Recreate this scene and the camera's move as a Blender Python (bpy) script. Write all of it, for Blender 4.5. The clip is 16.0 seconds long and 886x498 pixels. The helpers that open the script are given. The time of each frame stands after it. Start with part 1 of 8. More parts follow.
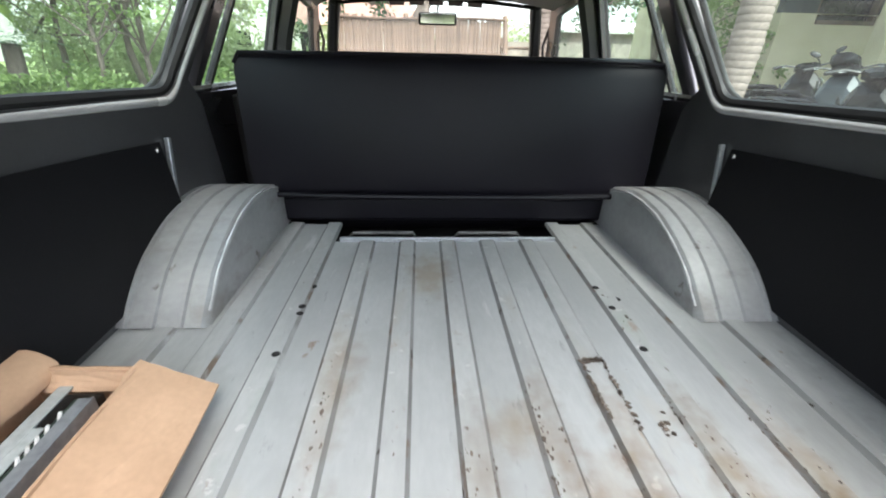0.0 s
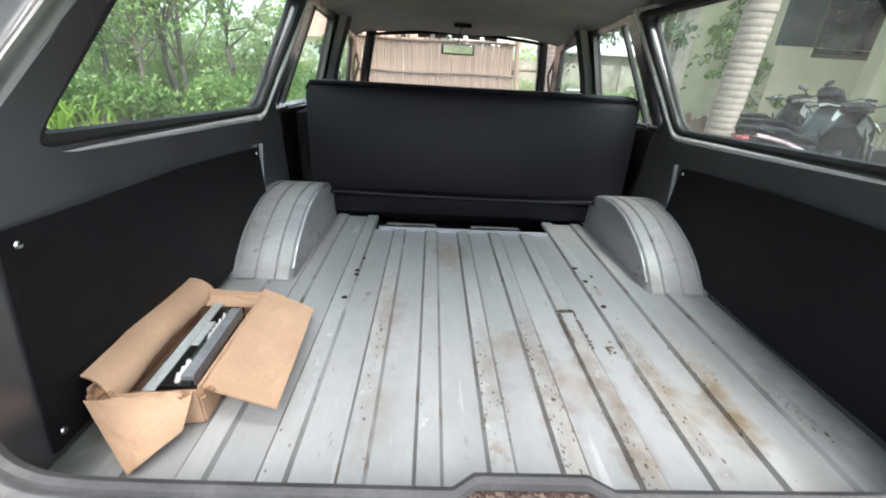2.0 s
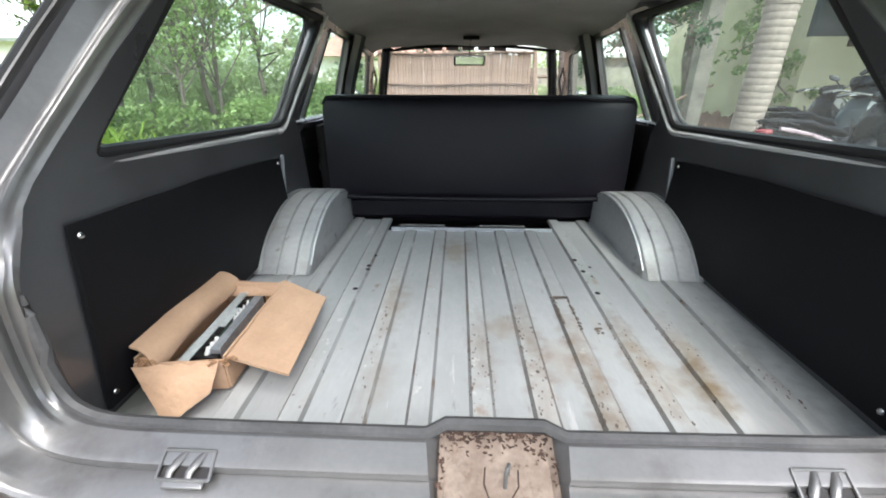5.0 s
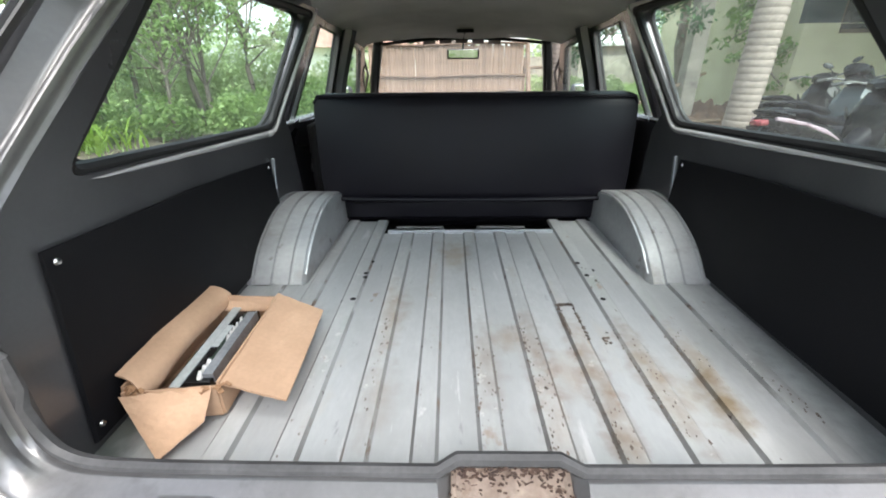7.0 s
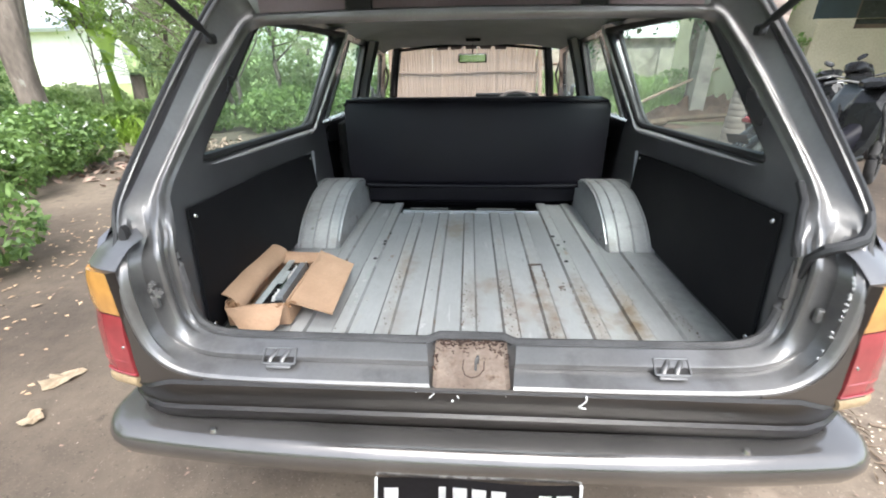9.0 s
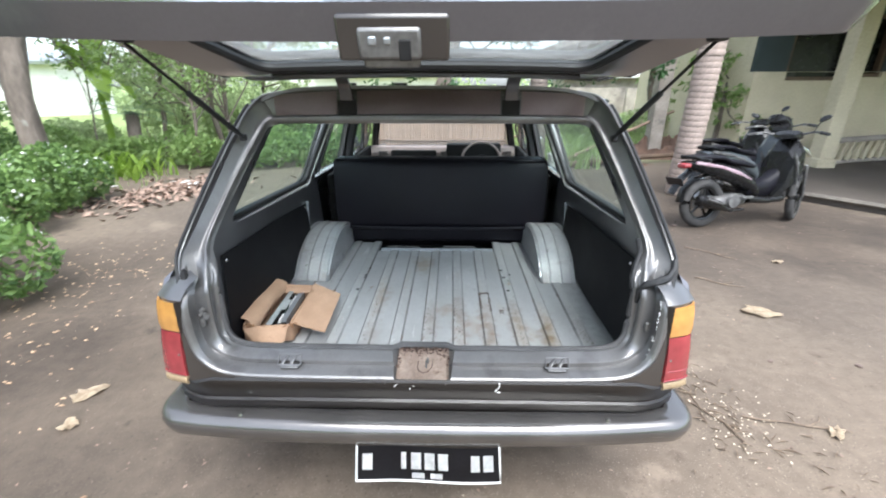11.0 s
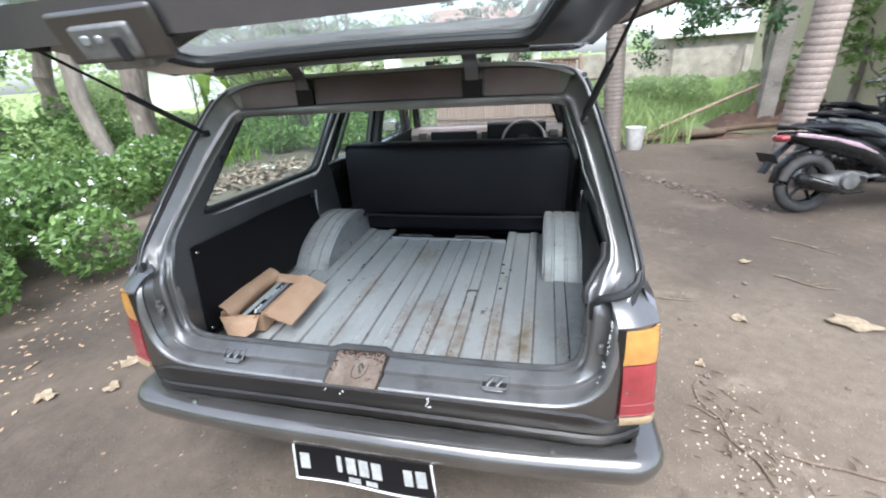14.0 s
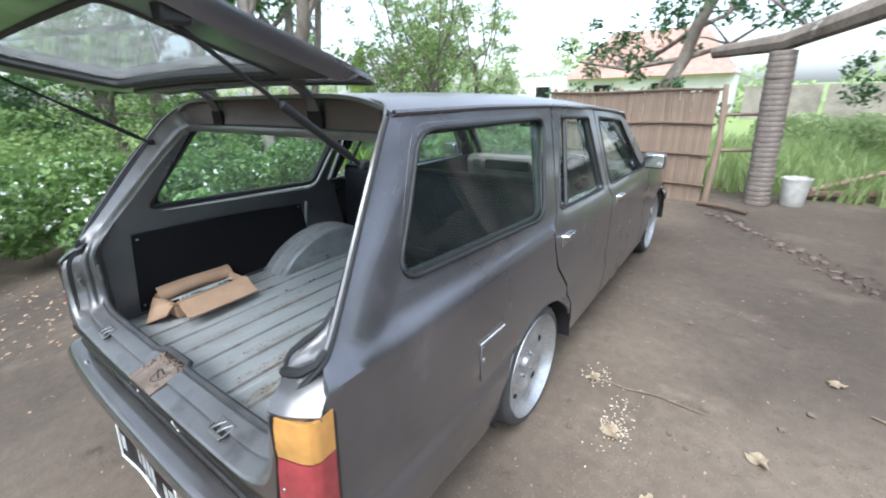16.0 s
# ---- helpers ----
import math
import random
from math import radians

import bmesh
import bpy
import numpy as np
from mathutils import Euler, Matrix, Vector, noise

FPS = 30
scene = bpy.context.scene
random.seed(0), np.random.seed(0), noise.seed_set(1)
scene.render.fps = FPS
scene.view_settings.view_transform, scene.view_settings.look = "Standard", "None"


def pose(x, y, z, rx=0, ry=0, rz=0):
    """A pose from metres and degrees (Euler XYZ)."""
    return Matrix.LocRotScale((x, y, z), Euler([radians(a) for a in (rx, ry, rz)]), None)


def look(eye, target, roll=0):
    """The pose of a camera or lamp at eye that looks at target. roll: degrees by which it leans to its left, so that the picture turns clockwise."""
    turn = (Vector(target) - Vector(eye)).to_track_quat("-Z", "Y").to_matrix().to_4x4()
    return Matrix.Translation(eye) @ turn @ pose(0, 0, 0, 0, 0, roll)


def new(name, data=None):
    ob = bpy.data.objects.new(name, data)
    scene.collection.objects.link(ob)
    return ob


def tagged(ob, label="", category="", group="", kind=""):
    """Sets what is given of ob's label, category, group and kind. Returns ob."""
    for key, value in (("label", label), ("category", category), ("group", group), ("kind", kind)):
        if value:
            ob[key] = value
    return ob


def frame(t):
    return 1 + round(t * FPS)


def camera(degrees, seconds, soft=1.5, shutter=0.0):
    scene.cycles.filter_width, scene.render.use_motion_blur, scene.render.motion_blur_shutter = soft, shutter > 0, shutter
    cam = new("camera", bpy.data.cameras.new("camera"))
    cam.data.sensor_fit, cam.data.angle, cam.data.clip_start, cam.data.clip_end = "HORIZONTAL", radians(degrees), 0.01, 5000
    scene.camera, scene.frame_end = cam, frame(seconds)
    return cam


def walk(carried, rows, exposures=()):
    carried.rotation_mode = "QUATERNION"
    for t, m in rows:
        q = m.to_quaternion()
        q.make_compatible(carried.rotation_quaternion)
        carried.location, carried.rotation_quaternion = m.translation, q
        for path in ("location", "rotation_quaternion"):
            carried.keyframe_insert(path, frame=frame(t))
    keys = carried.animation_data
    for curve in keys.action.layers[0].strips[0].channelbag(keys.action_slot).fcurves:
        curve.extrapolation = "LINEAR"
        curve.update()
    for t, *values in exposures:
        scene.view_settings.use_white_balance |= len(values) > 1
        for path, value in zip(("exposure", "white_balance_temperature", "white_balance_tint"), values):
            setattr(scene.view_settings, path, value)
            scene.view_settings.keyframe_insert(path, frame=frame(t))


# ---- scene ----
cam = camera(93.9, 16.0, soft=1.9, shutter=0.4)
PATH = [
    (0, (-0.09, 0.022, 1.116), (0.016, 1.816, 0.238), 1.4),
    (0.5, (-0.083, -0.085, 1.13), (0.07, 1.704, 0.249), 2.4),
    (1, (-0.136, -0.179, 1.157), (-0.038, 1.649, 0.351), 2.8),
    (1.5, (-0.181, -0.28, 1.171), (-0.181, 1.553, 0.369), 1.2),
    (2, (-0.152, -0.339, 1.188), (-0.071, 1.48, 0.361), 3.4),
    (2.5, (-0.111, -0.409, 1.18), (-0.109, 1.399, 0.325), 2.5),
    (3, (-0.087, -0.451, 1.179), (-0.155, 1.364, 0.341), 2.0),
    (3.5, (-0.07, -0.467, 1.179), (-0.177, 1.362, 0.378), 1.2),
    (4, (-0.053, -0.471, 1.179), (-0.143, 1.366, 0.393), 0.4),
    (4.2, (-0.047, -0.477, 1.183), (-0.131, 1.365, 0.407), 0.0),
    (6.5, (-0.104, -0.391, 1.186), (-0.134, 1.433, 0.367), 0.6),
    (7, (-0.084, -0.393, 1.211), (-0.119, 1.429, 0.388), -0.6),
    (7.5, (-0.049, -0.496, 1.205), (-0.179, 1.333, 0.405), -1.3),
    (8, (-0.017, -0.577, 1.224), (-0.228, 1.216, 0.363), -0.4),
    (8.2, (-0.016, -0.606, 1.225), (-0.195, 1.185, 0.353), -0.6),
    (10.3, (0.045, -1.101, 1.469), (-0.045, 0.733, 0.676), -0.6),
    (10.5, (0.089, -1.134, 1.479), (-0.016, 0.702, 0.694), 0.2),
    (11, (0.088, -1.169, 1.513), (0.05, 0.691, 0.777), 0.0),
    (11.5, (-0.053, -1.197, 1.519), (0.079, 0.687, 0.858), 0.3),
    (12, (-0.123, -1.234, 1.534), (-0.021, 0.639, 0.839), -0.2),
    (12.5, (-0.008, -1.262, 1.543), (0.104, 0.609, 0.847), -1.0),
    (13, (0.225, -1.255, 1.528), (-0.002, 0.592, 0.796), -0.3),
    (13.5, (0.392, -1.142, 1.526), (0.056, 0.662, 0.73), -3.0),
    (14, (0.549, -0.975, 1.518), (0.09, 0.791, 0.699), -4.1),
    (14.5, (0.814, -0.87, 1.503), (0.144, 0.836, 0.702), -2.6),
    (15, (1.077, -0.749, 1.518), (0.245, 0.855, 0.662), -4.6),
    (15.5, (1.259, -0.561, 1.516), (0.339, 1.064, 0.799), -2.6),
    (16, (1.455, -0.393, 1.504), (0.338, 1.108, 0.797), -1.7),
]
EXPOSURES = [(0, 2.32, 6400, 9), (2, 2.33, 6350, 9), (3.5, 2.25, 6350, 9), (8.2, 2.25, 6350, 9), (10.3, 2.06, 6050, 8), (11.5, 1.99, 5950, 8), (13, 1.89, 5900, 8), (14, 1.93, 5850, 8), (15, 1.82, 5800, 7), (16, 1.72, 5750, 6)]
SKY, SUN = 0.15, 1.4
walk(cam, [(t, look(eye, target, roll)) for t, eye, target, roll in PATH], EXPOSURES)

# ---- world, sun ----
world = bpy.data.worlds.new("overcast_sky")
scene.world = world
world.use_nodes = True
wn, wl = world.node_tree.nodes, world.node_tree.links
sky = wn.new("ShaderNodeTexSky")
sky.sky_type = "NISHITA"
sky.sun_disc = False
sky.sun_elevation, sky.sun_rotation = radians(62), radians(161)
sky.air_density, sky.dust_density, sky.ozone_density = 1.0, 2.5, 1.0
haze = wn.new("ShaderNodeHueSaturation")
haze.inputs["Saturation"].default_value = 0.42
wl.new(sky.outputs[0], haze.inputs["Color"])
wl.new(haze.outputs[0], wn["Background"].inputs[0])
wn["Background"].inputs[1].default_value = SKY
sun = new("sun", bpy.data.lights.new("sun", "SUN"))
sun.data.energy, sun.data.angle, sun.data.color = SUN, radians(50), (1.0, 0.96, 0.9)
sun.matrix_world = look((0, 0, 20), (-3.2, 9.5, 0.0))

# ---- materials ----


def mat(name, c1, c2=None, rough=0.6, metal=0.0, scale=8.0, fine=90.0, bump=0.15, stretch=(1, 1, 1), spots=None, rnd=0.0, dist=0.01, coat=0.0, trans=0.0, grain=0.35, spec=0.5):
    """A procedural surface: two colours by broad noise, fine grain, bump, and stains with a shape of their own."""
    m = bpy.data.materials.new(name)
    m.use_nodes = True
    n, l = m.node_tree.nodes, m.node_tree.links
    p = n["Principled BSDF"]
    c2 = c2 or tuple(v * 0.78 for v in c1)
    co = n.new("ShaderNodeTexCoord")
    mp = n.new("ShaderNodeMapping")
    mp.inputs["Scale"].default_value = stretch
    l.new(co.outputs["Object"], mp.inputs[0])
    big, small = n.new("ShaderNodeTexNoise"), n.new("ShaderNodeTexNoise")
    for t, s, d in ((big, scale, 5.0), (small, fine, 4.0)):
        l.new(mp.outputs[0], t.inputs["Vector"])
        t.inputs["Scale"].default_value, t.inputs["Detail"].default_value = s, d
    ramp = n.new("ShaderNodeValToRGB")
    ramp.color_ramp.elements[0].position, ramp.color_ramp.elements[1].position = 0.35, 0.66
    ramp.color_ramp.elements[0].color, ramp.color_ramp.elements[1].color = (*c2, 1), (*c1, 1)
    l.new(big.outputs[0], ramp.inputs[0])
    mix = n.new("ShaderNodeMix")
    mix.data_type, mix.blend_type = "RGBA", "OVERLAY"
    mix.inputs[0].default_value = grain
    l.new(ramp.outputs[0], mix.inputs[6])
    l.new(small.outputs[0], mix.inputs[7])
    out = mix.outputs[2]
    if rnd:
        oi = n.new("ShaderNodeObjectInfo")
        ge = n.new("ShaderNodeNewGeometry")
        add = n.new("ShaderNodeMath")
        add.operation = "ADD"
        l.new(oi.outputs["Random"], add.inputs[0])
        l.new(ge.outputs["Random Per Island"], add.inputs[1])
        mr = n.new("ShaderNodeMapRange")
        mr.inputs[2].default_value = 2.0
        mr.inputs[3].default_value, mr.inputs[4].default_value = 1 - rnd, 1 + rnd
        l.new(add.outputs[0], mr.inputs[0])
        hs = n.new("ShaderNodeHueSaturation")
        l.new(mr.outputs[0], hs.inputs["Value"])
        l.new(out, hs.inputs["Color"])
        out = hs.outputs[0]
    for i, (col, sc, at, soft, st) in enumerate(spots or ()):
        mp2 = n.new("ShaderNodeMapping")
        mp2.inputs["Scale"].default_value = st
        mp2.inputs["Location"].default_value = (3.1 * i, 1.7, 0.4)
        l.new(co.outputs["Object"], mp2.inputs[0])
        t = n.new("ShaderNodeTexNoise")
        t.inputs["Scale"].default_value, t.inputs["Detail"].default_value, t.inputs["Roughness"].default_value = sc, 7, 0.62
        l.new(mp2.outputs[0], t.inputs["Vector"])
        mr = n.new("ShaderNodeMapRange")
        mr.inputs[1].default_value, mr.inputs[2].default_value = at, at + soft
        l.new(t.outputs[0], mr.inputs[0])
        mx = n.new("ShaderNodeMix")
        mx.data_type = "RGBA"
        l.new(mr.outputs[0], mx.inputs[0])
        l.new(out, mx.inputs[6])
        mx.inputs[7].default_value = (*col, 1)
        out = mx.outputs[2]
    l.new(out, p.inputs["Base Color"])
    rr = n.new("ShaderNodeMapRange")
    rr.inputs[3].default_value, rr.inputs[4].default_value = max(0.03, rough - 0.12), min(1, rough + 0.12)
    l.new(big.outputs[0], rr.inputs[0])
    l.new(rr.outputs[0], p.inputs["Roughness"])
    p.inputs["Metallic"].default_value, p.inputs["Specular IOR Level"].default_value = metal, spec
    p.inputs["Coat Weight"].default_value, p.inputs["Coat Roughness"].default_value = coat, 0.12
    if trans:
        p.inputs["Transmission Weight"].default_value = trans
    if bump:
        b = n.new("ShaderNodeBump")
        b.inputs["Strength"].default_value, b.inputs["Distance"].default_value = bump, dist
        ad = n.new("ShaderNodeMath")
        ad.operation = "MULTIPLY_ADD"
        ad.inputs[1].default_value = 0.5
        l.new(small.outputs[0], ad.inputs[0])
        l.new(big.outputs[0], ad.inputs[2])
        l.new(ad.outputs[0], b.inputs["Height"])
        l.new(b.outputs[0], p.inputs["Normal"])
    return m


def leaf_mat(name, c1, c2, thin=0.35):
    """Leaves: colour per leaf, some light let through."""
    m = bpy.data.materials.new(name)
    m.use_nodes = True
    n, l = m.node_tree.nodes, m.node_tree.links
    p = n["Principled BSDF"]
    ge, co, no, ad = n.new("ShaderNodeNewGeometry"), n.new("ShaderNodeTexCoord"), n.new("ShaderNodeTexNoise"), n.new("ShaderNodeMath")
    no.inputs["Scale"].default_value = 1.2
    l.new(co.outputs["Object"], no.inputs["Vector"])
    ad.operation = "MULTIPLY_ADD"
    ad.inputs[1].default_value = 0.6
    l.new(ge.outputs["Random Per Island"], ad.inputs[0])
    sub = n.new("ShaderNodeMath")
    sub.operation = "SUBTRACT"
    sub.inputs[1].default_value = 0.3
    l.new(no.outputs[0], sub.inputs[0])
    l.new(sub.outputs[0], ad.inputs[2])
    ramp = n.new("ShaderNodeValToRGB")
    ramp.color_ramp.elements[0].color, ramp.color_ramp.elements[1].color = (*c2, 1), (*c1, 1)
    l.new(ad.outputs[0], ramp.inputs[0])
    l.new(ramp.outputs[0], p.inputs["Base Color"])
    p.inputs["Roughness"].default_value = 0.5
    tr = n.new("ShaderNodeBsdfTranslucent")
    l.new(ramp.outputs[0], tr.inputs[0])
    mx = n.new("ShaderNodeMixShader")
    mx.inputs[0].default_value = thin
    l.new(p.outputs[0], mx.inputs[1])
    l.new(tr.outputs[0], mx.inputs[2])
    l.new(mx.outputs[0], n["Material Output"].inputs[0])
    return m


def glass_mat(name, tint, gloss=1.0, dusty=0.0, back=0.0):
    m = bpy.data.materials.new(name)
    m.use_nodes = True
    n, l = m.node_tree.nodes, m.node_tree.links
    n.remove(n["Principled BSDF"])
    tr, gl, fr, mx = n.new("ShaderNodeBsdfTransparent"), n.new("ShaderNodeBsdfGlossy"), n.new("ShaderNodeLayerWeight"), n.new("ShaderNodeMixShader")
    tr.inputs[0].default_value = (*tint, 1)
    gl.inputs["Roughness"].default_value = 0.02
    fr.inputs["Blend"].default_value = 0.5
    pw, mul = n.new("ShaderNodeMath"), n.new("ShaderNodeMath")
    pw.operation, mul.operation = "POWER", "MULTIPLY_ADD"
    pw.inputs[1].default_value = 4.0
    mul.inputs[1].default_value, mul.inputs[2].default_value = 0.85 * gloss, 0.05 * gloss
    l.new(fr.outputs["Facing"], pw.inputs[0])
    l.new(pw.outputs[0], mul.inputs[0])
    l.new(mul.outputs[0], mx.inputs[0])
    l.new(tr.outputs[0], mx.inputs[1])
    l.new(gl.outputs[0], mx.inputs[2])
    out = mx.outputs[0]
    if dusty:
        df, no, mr, m2 = n.new("ShaderNodeBsdfTranslucent"), n.new("ShaderNodeTexNoise"), n.new("ShaderNodeMapRange"), n.new("ShaderNodeMixShader")
        df.inputs[0].default_value = (0.5, 0.50, 0.47, 1)
        d2, m3 = n.new("ShaderNodeBsdfDiffuse"), n.new("ShaderNodeMixShader")
        d2.inputs[0].default_value = (0.42, 0.50, 0.53, 1)
        m3.inputs[0].default_value = back
        l.new(df.outputs[0], m3.inputs[1])
        l.new(d2.outputs[0], m3.inputs[2])
        no.inputs["Scale"].default_value, no.inputs["Detail"].default_value = 11.0, 9.0
        mr.inputs[1].default_value, mr.inputs[2].default_value, mr.inputs[3].default_value, mr.inputs[4].default_value = 0.3, 0.8, dusty * 0.35, dusty
        l.new(no.outputs[0], mr.inputs[0])
        l.new(mr.outputs[0], m2.inputs[0])
        l.new(out, m2.inputs[1])
        l.new(m3.outputs[0], m2.inputs[2])
        out = m2.outputs[0]
    l.new(out, n["Material Output"].inputs[0])
    return m


PAINT = mat("grey_satin_car_paint", (0.150, 0.145, 0.157), (0.118, 0.114, 0.124), rough=0.30, metal=0.72, coat=0.9, scale=2.2, fine=160, bump=0.03, dist=0.003, grain=0.07, spots=[((0.105, 0.100, 0.107), 2.4, 0.52, 0.2, (1, 1, 1)), ((0.185, 0.180, 0.190), 7, 0.60, 0.16, (1, 1, 1)), ((0.27, 0.26, 0.25), 60, 0.76, 0.02, (1, 1, 1))])
# Rib flanks: shade painted into the grey, with grime and rust specks.
GROOVE = mat("shaded_grimy_rib_edge", (0.27, 0.272, 0.27), (0.175, 0.174, 0.170), rough=0.55, metal=0.15, scale=7, fine=60, bump=0.15, dist=0.003, stretch=(1.6, 0.5, 1), grain=0.12, spots=[((0.38, 0.385, 0.38), 4.0, 0.55, 0.10, (1, 0.6, 1)), ((0.150, 0.112, 0.088), 11.0, 0.58, 0.08, (2.2, 0.7, 1)), ((0.05, 0.037, 0.030), 34.0, 0.64, 0.03, (1.5, 0.8, 1))])
VALLEY = mat("worn_rib_paint", (0.415, 0.422, 0.416), (0.335, 0.340, 0.336), rough=0.48, metal=0.12, scale=5, fine=60, bump=0.14, dist=0.003, stretch=(1.6, 0.5, 1), grain=0.14, spots=[((0.37, 0.352, 0.318), 3.2, 0.58, 0.12, (2.2, 0.8, 1)), ((0.33, 0.355, 0.325), 2.6, 0.62, 0.10, (1.5, 0.8, 1)), ((0.30, 0.25, 0.205), 8.0, 0.63, 0.10, (2.2, 1.2, 1)), ((0.48, 0.48, 0.47), 30.0, 0.64, 0.03, (1.0, 1.0, 1)), ((0.13, 0.10, 0.08), 46.0, 0.665, 0.03, (1.6, 0.7, 1))])
# Lighter copy of the car paint with the sky's glare put into its colour.
PAINT_L = mat("sky_glare_tailgate_paint", (0.44, 0.44, 0.445), (0.37, 0.37, 0.375), rough=0.17, metal=0.9, coat=0.8, scale=2.5, fine=160, bump=0.03, dist=0.004, grain=0.05)
ROOFP = mat("dusty_grey_roof_paint", (0.185, 0.178, 0.186), (0.145, 0.140, 0.146), rough=0.42, metal=0.45, coat=0.3, scale=2.0, fine=120, bump=0.05, dist=0.003, grain=0.10, spots=[((0.22, 0.214, 0.216), 3, 0.55, 0.2, (1, 1, 1))])
CAPM = mat("grey_cap_paint", (0.125, 0.122, 0.123), (0.098, 0.096, 0.097), rough=0.34, metal=0.45, coat=0.6, scale=4, fine=140, bump=0.04, dist=0.003, grain=0.08)
FRAMEP = mat("grey_frame_paint", (0.100, 0.097, 0.106), (0.074, 0.071, 0.078), rough=0.33, metal=0.4, coat=0.7, scale=4, fine=140, bump=0.05, dist=0.003, grain=0.08, spots=[((0.062, 0.059, 0.057), 5, 0.56, 0.16, (1, 1, 1))])
# Darker copy of the car paint for rear-facing panels, latch plate and pressings.
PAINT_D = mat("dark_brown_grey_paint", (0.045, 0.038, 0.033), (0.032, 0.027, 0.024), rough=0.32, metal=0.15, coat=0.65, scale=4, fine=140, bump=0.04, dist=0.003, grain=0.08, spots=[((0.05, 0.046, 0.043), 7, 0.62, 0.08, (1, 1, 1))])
PAINT_IN = mat("grey_inner_paint", (0.108, 0.108, 0.113), (0.084, 0.084, 0.088), rough=0.32, metal=0.45, coat=0.4, scale=4, fine=140, bump=0.04, dist=0.003, grain=0.08)
SILL = mat("worn_grey_sill_paint", (0.208, 0.203, 0.200), (0.150, 0.146, 0.143), rough=0.36, metal=0.62, coat=0.3, scale=5, fine=120, bump=0.06, dist=0.003, grain=0.10, spots=[((0.085, 0.080, 0.076), 5, 0.56, 0.2, (1, 1, 1)), ((0.20, 0.196, 0.192), 12, 0.60, 0.16, (0.5, 2, 1)), ((0.34, 0.33, 0.32), 70, 0.75, 0.02, (1, 1, 1))])
FLOORP = mat("scuffed_silver_floor_paint", (0.425, 0.435, 0.432), (0.345, 0.352, 0.350), rough=0.42, metal=0.15, scale=3.0, fine=70, bump=0.08, dist=0.003, stretch=(1.6, 0.5, 1), grain=0.10,
             spots=[((0.35, 0.357, 0.352), 9, 0.50, 0.16, (1, 0.6, 1)), ((0.385, 0.36, 0.315), 3.0, 0.62, 0.14, (1.6, 0.7, 1)), ((0.50, 0.505, 0.50), 7, 0.63, 0.05, (2.6, 0.35, 1)), ((0.28, 0.283, 0.28), 12, 0.65, 0.05, (2.4, 0.6, 1)), ((0.24, 0.18, 0.13), 11.0, 0.70, 0.05, (1.6, 1.0, 1)), ((0.10, 0.085, 0.07), 38.0, 0.70, 0.02, (1.3, 1.0, 1))])
ARCHP = mat("silver_wheel_arch_paint", (0.40, 0.405, 0.405), (0.30, 0.303, 0.303), rough=0.42, metal=0.3, scale=5, fine=60, bump=0.14, dist=0.004, grain=0.14, spots=[((0.245, 0.235, 0.22), 5, 0.55, 0.14, (1, 1, 2)), ((0.14, 0.125, 0.11), 13, 0.645, 0.06, (1, 1, 1)), ((0.2, 0.19, 0.18), 18, 0.70, 0.03, (1, 1, 1))])
RUSTED = mat("rusty_bare_metal", (0.44, 0.35, 0.285), (0.30, 0.225, 0.18), rough=0.6, metal=0.1, scale=18, fine=120, bump=0.4, spots=[((0.20, 0.125, 0.085), 14, 0.57, 0.12, (1, 1, 1)), ((0.08, 0.045, 0.03), 26, 0.62, 0.08, (1, 1, 1)), ((0.42, 0.36, 0.31), 12, 0.62, 0.06, (1, 1, 1))])
BOARD = mat("black_hardboard", (0.006, 0.006, 0.0075), (0.004, 0.004, 0.005), rough=0.6, scale=5, fine=200, bump=0.08, dist=0.003, spec=0.22)
VINYL = mat("black_vinyl", (0.0065, 0.006, 0.0095), (0.0045, 0.004, 0.0065), rough=0.46, scale=3.5, fine=320, bump=0.12, dist=0.004, spec=0.22)
RUBBER = mat("black_rubber", (0.014, 0.014, 0.015), rough=0.6, scale=12, fine=200, bump=0.1, dist=0.003)
# Near-black for dark trim, and laid as darkness where holes and voids are.
DARK = mat("dark_void_paint", (0.012, 0.011, 0.011), rough=0.85, bump=0.0)
HEADLINER = mat("grey_headliner_cloth", (0.60, 0.58, 0.555), (0.52, 0.50, 0.48), rough=0.95, scale=6, fine=260, bump=0.2, dist=0.004)
CHROME = mat("bright_metal", (0.62, 0.62, 0.62), (0.5, 0.5, 0.5), rough=0.24, metal=1.0, scale=20, bump=0.03)
ALLOY = mat("silver_alloy", (0.46, 0.46, 0.465), (0.37, 0.37, 0.375), rough=0.32, metal=0.7, scale=14, bump=0.04)
TYRE = mat("dusty_tyre", (0.055, 0.052, 0.05), (0.03, 0.029, 0.028), rough=0.9, scale=9, bump=0.2)
AMBER = mat("amber_lens", (0.44, 0.225, 0.06), (0.38, 0.19, 0.05), rough=0.22, scale=6, fine=30, bump=0.05, coat=0.6)
RED = mat("red_lens", (0.24, 0.034, 0.038), (0.19, 0.026, 0.03), rough=0.2, scale=6, fine=30, bump=0.05, coat=0.6)
CREAM = mat("cream_lens_edge", (0.30, 0.22, 0.13), rough=0.4, scale=20)
BUMPER = mat("silver_grey_bumper", (0.15, 0.141, 0.134), (0.11, 0.104, 0.099), rough=0.20, metal=0.7, coat=0.6, scale=4, fine=120, bump=0.03, dist=0.003, grain=0.07, spots=[((0.13, 0.125, 0.12), 6, 0.60, 0.16, (1, 1, 1))])
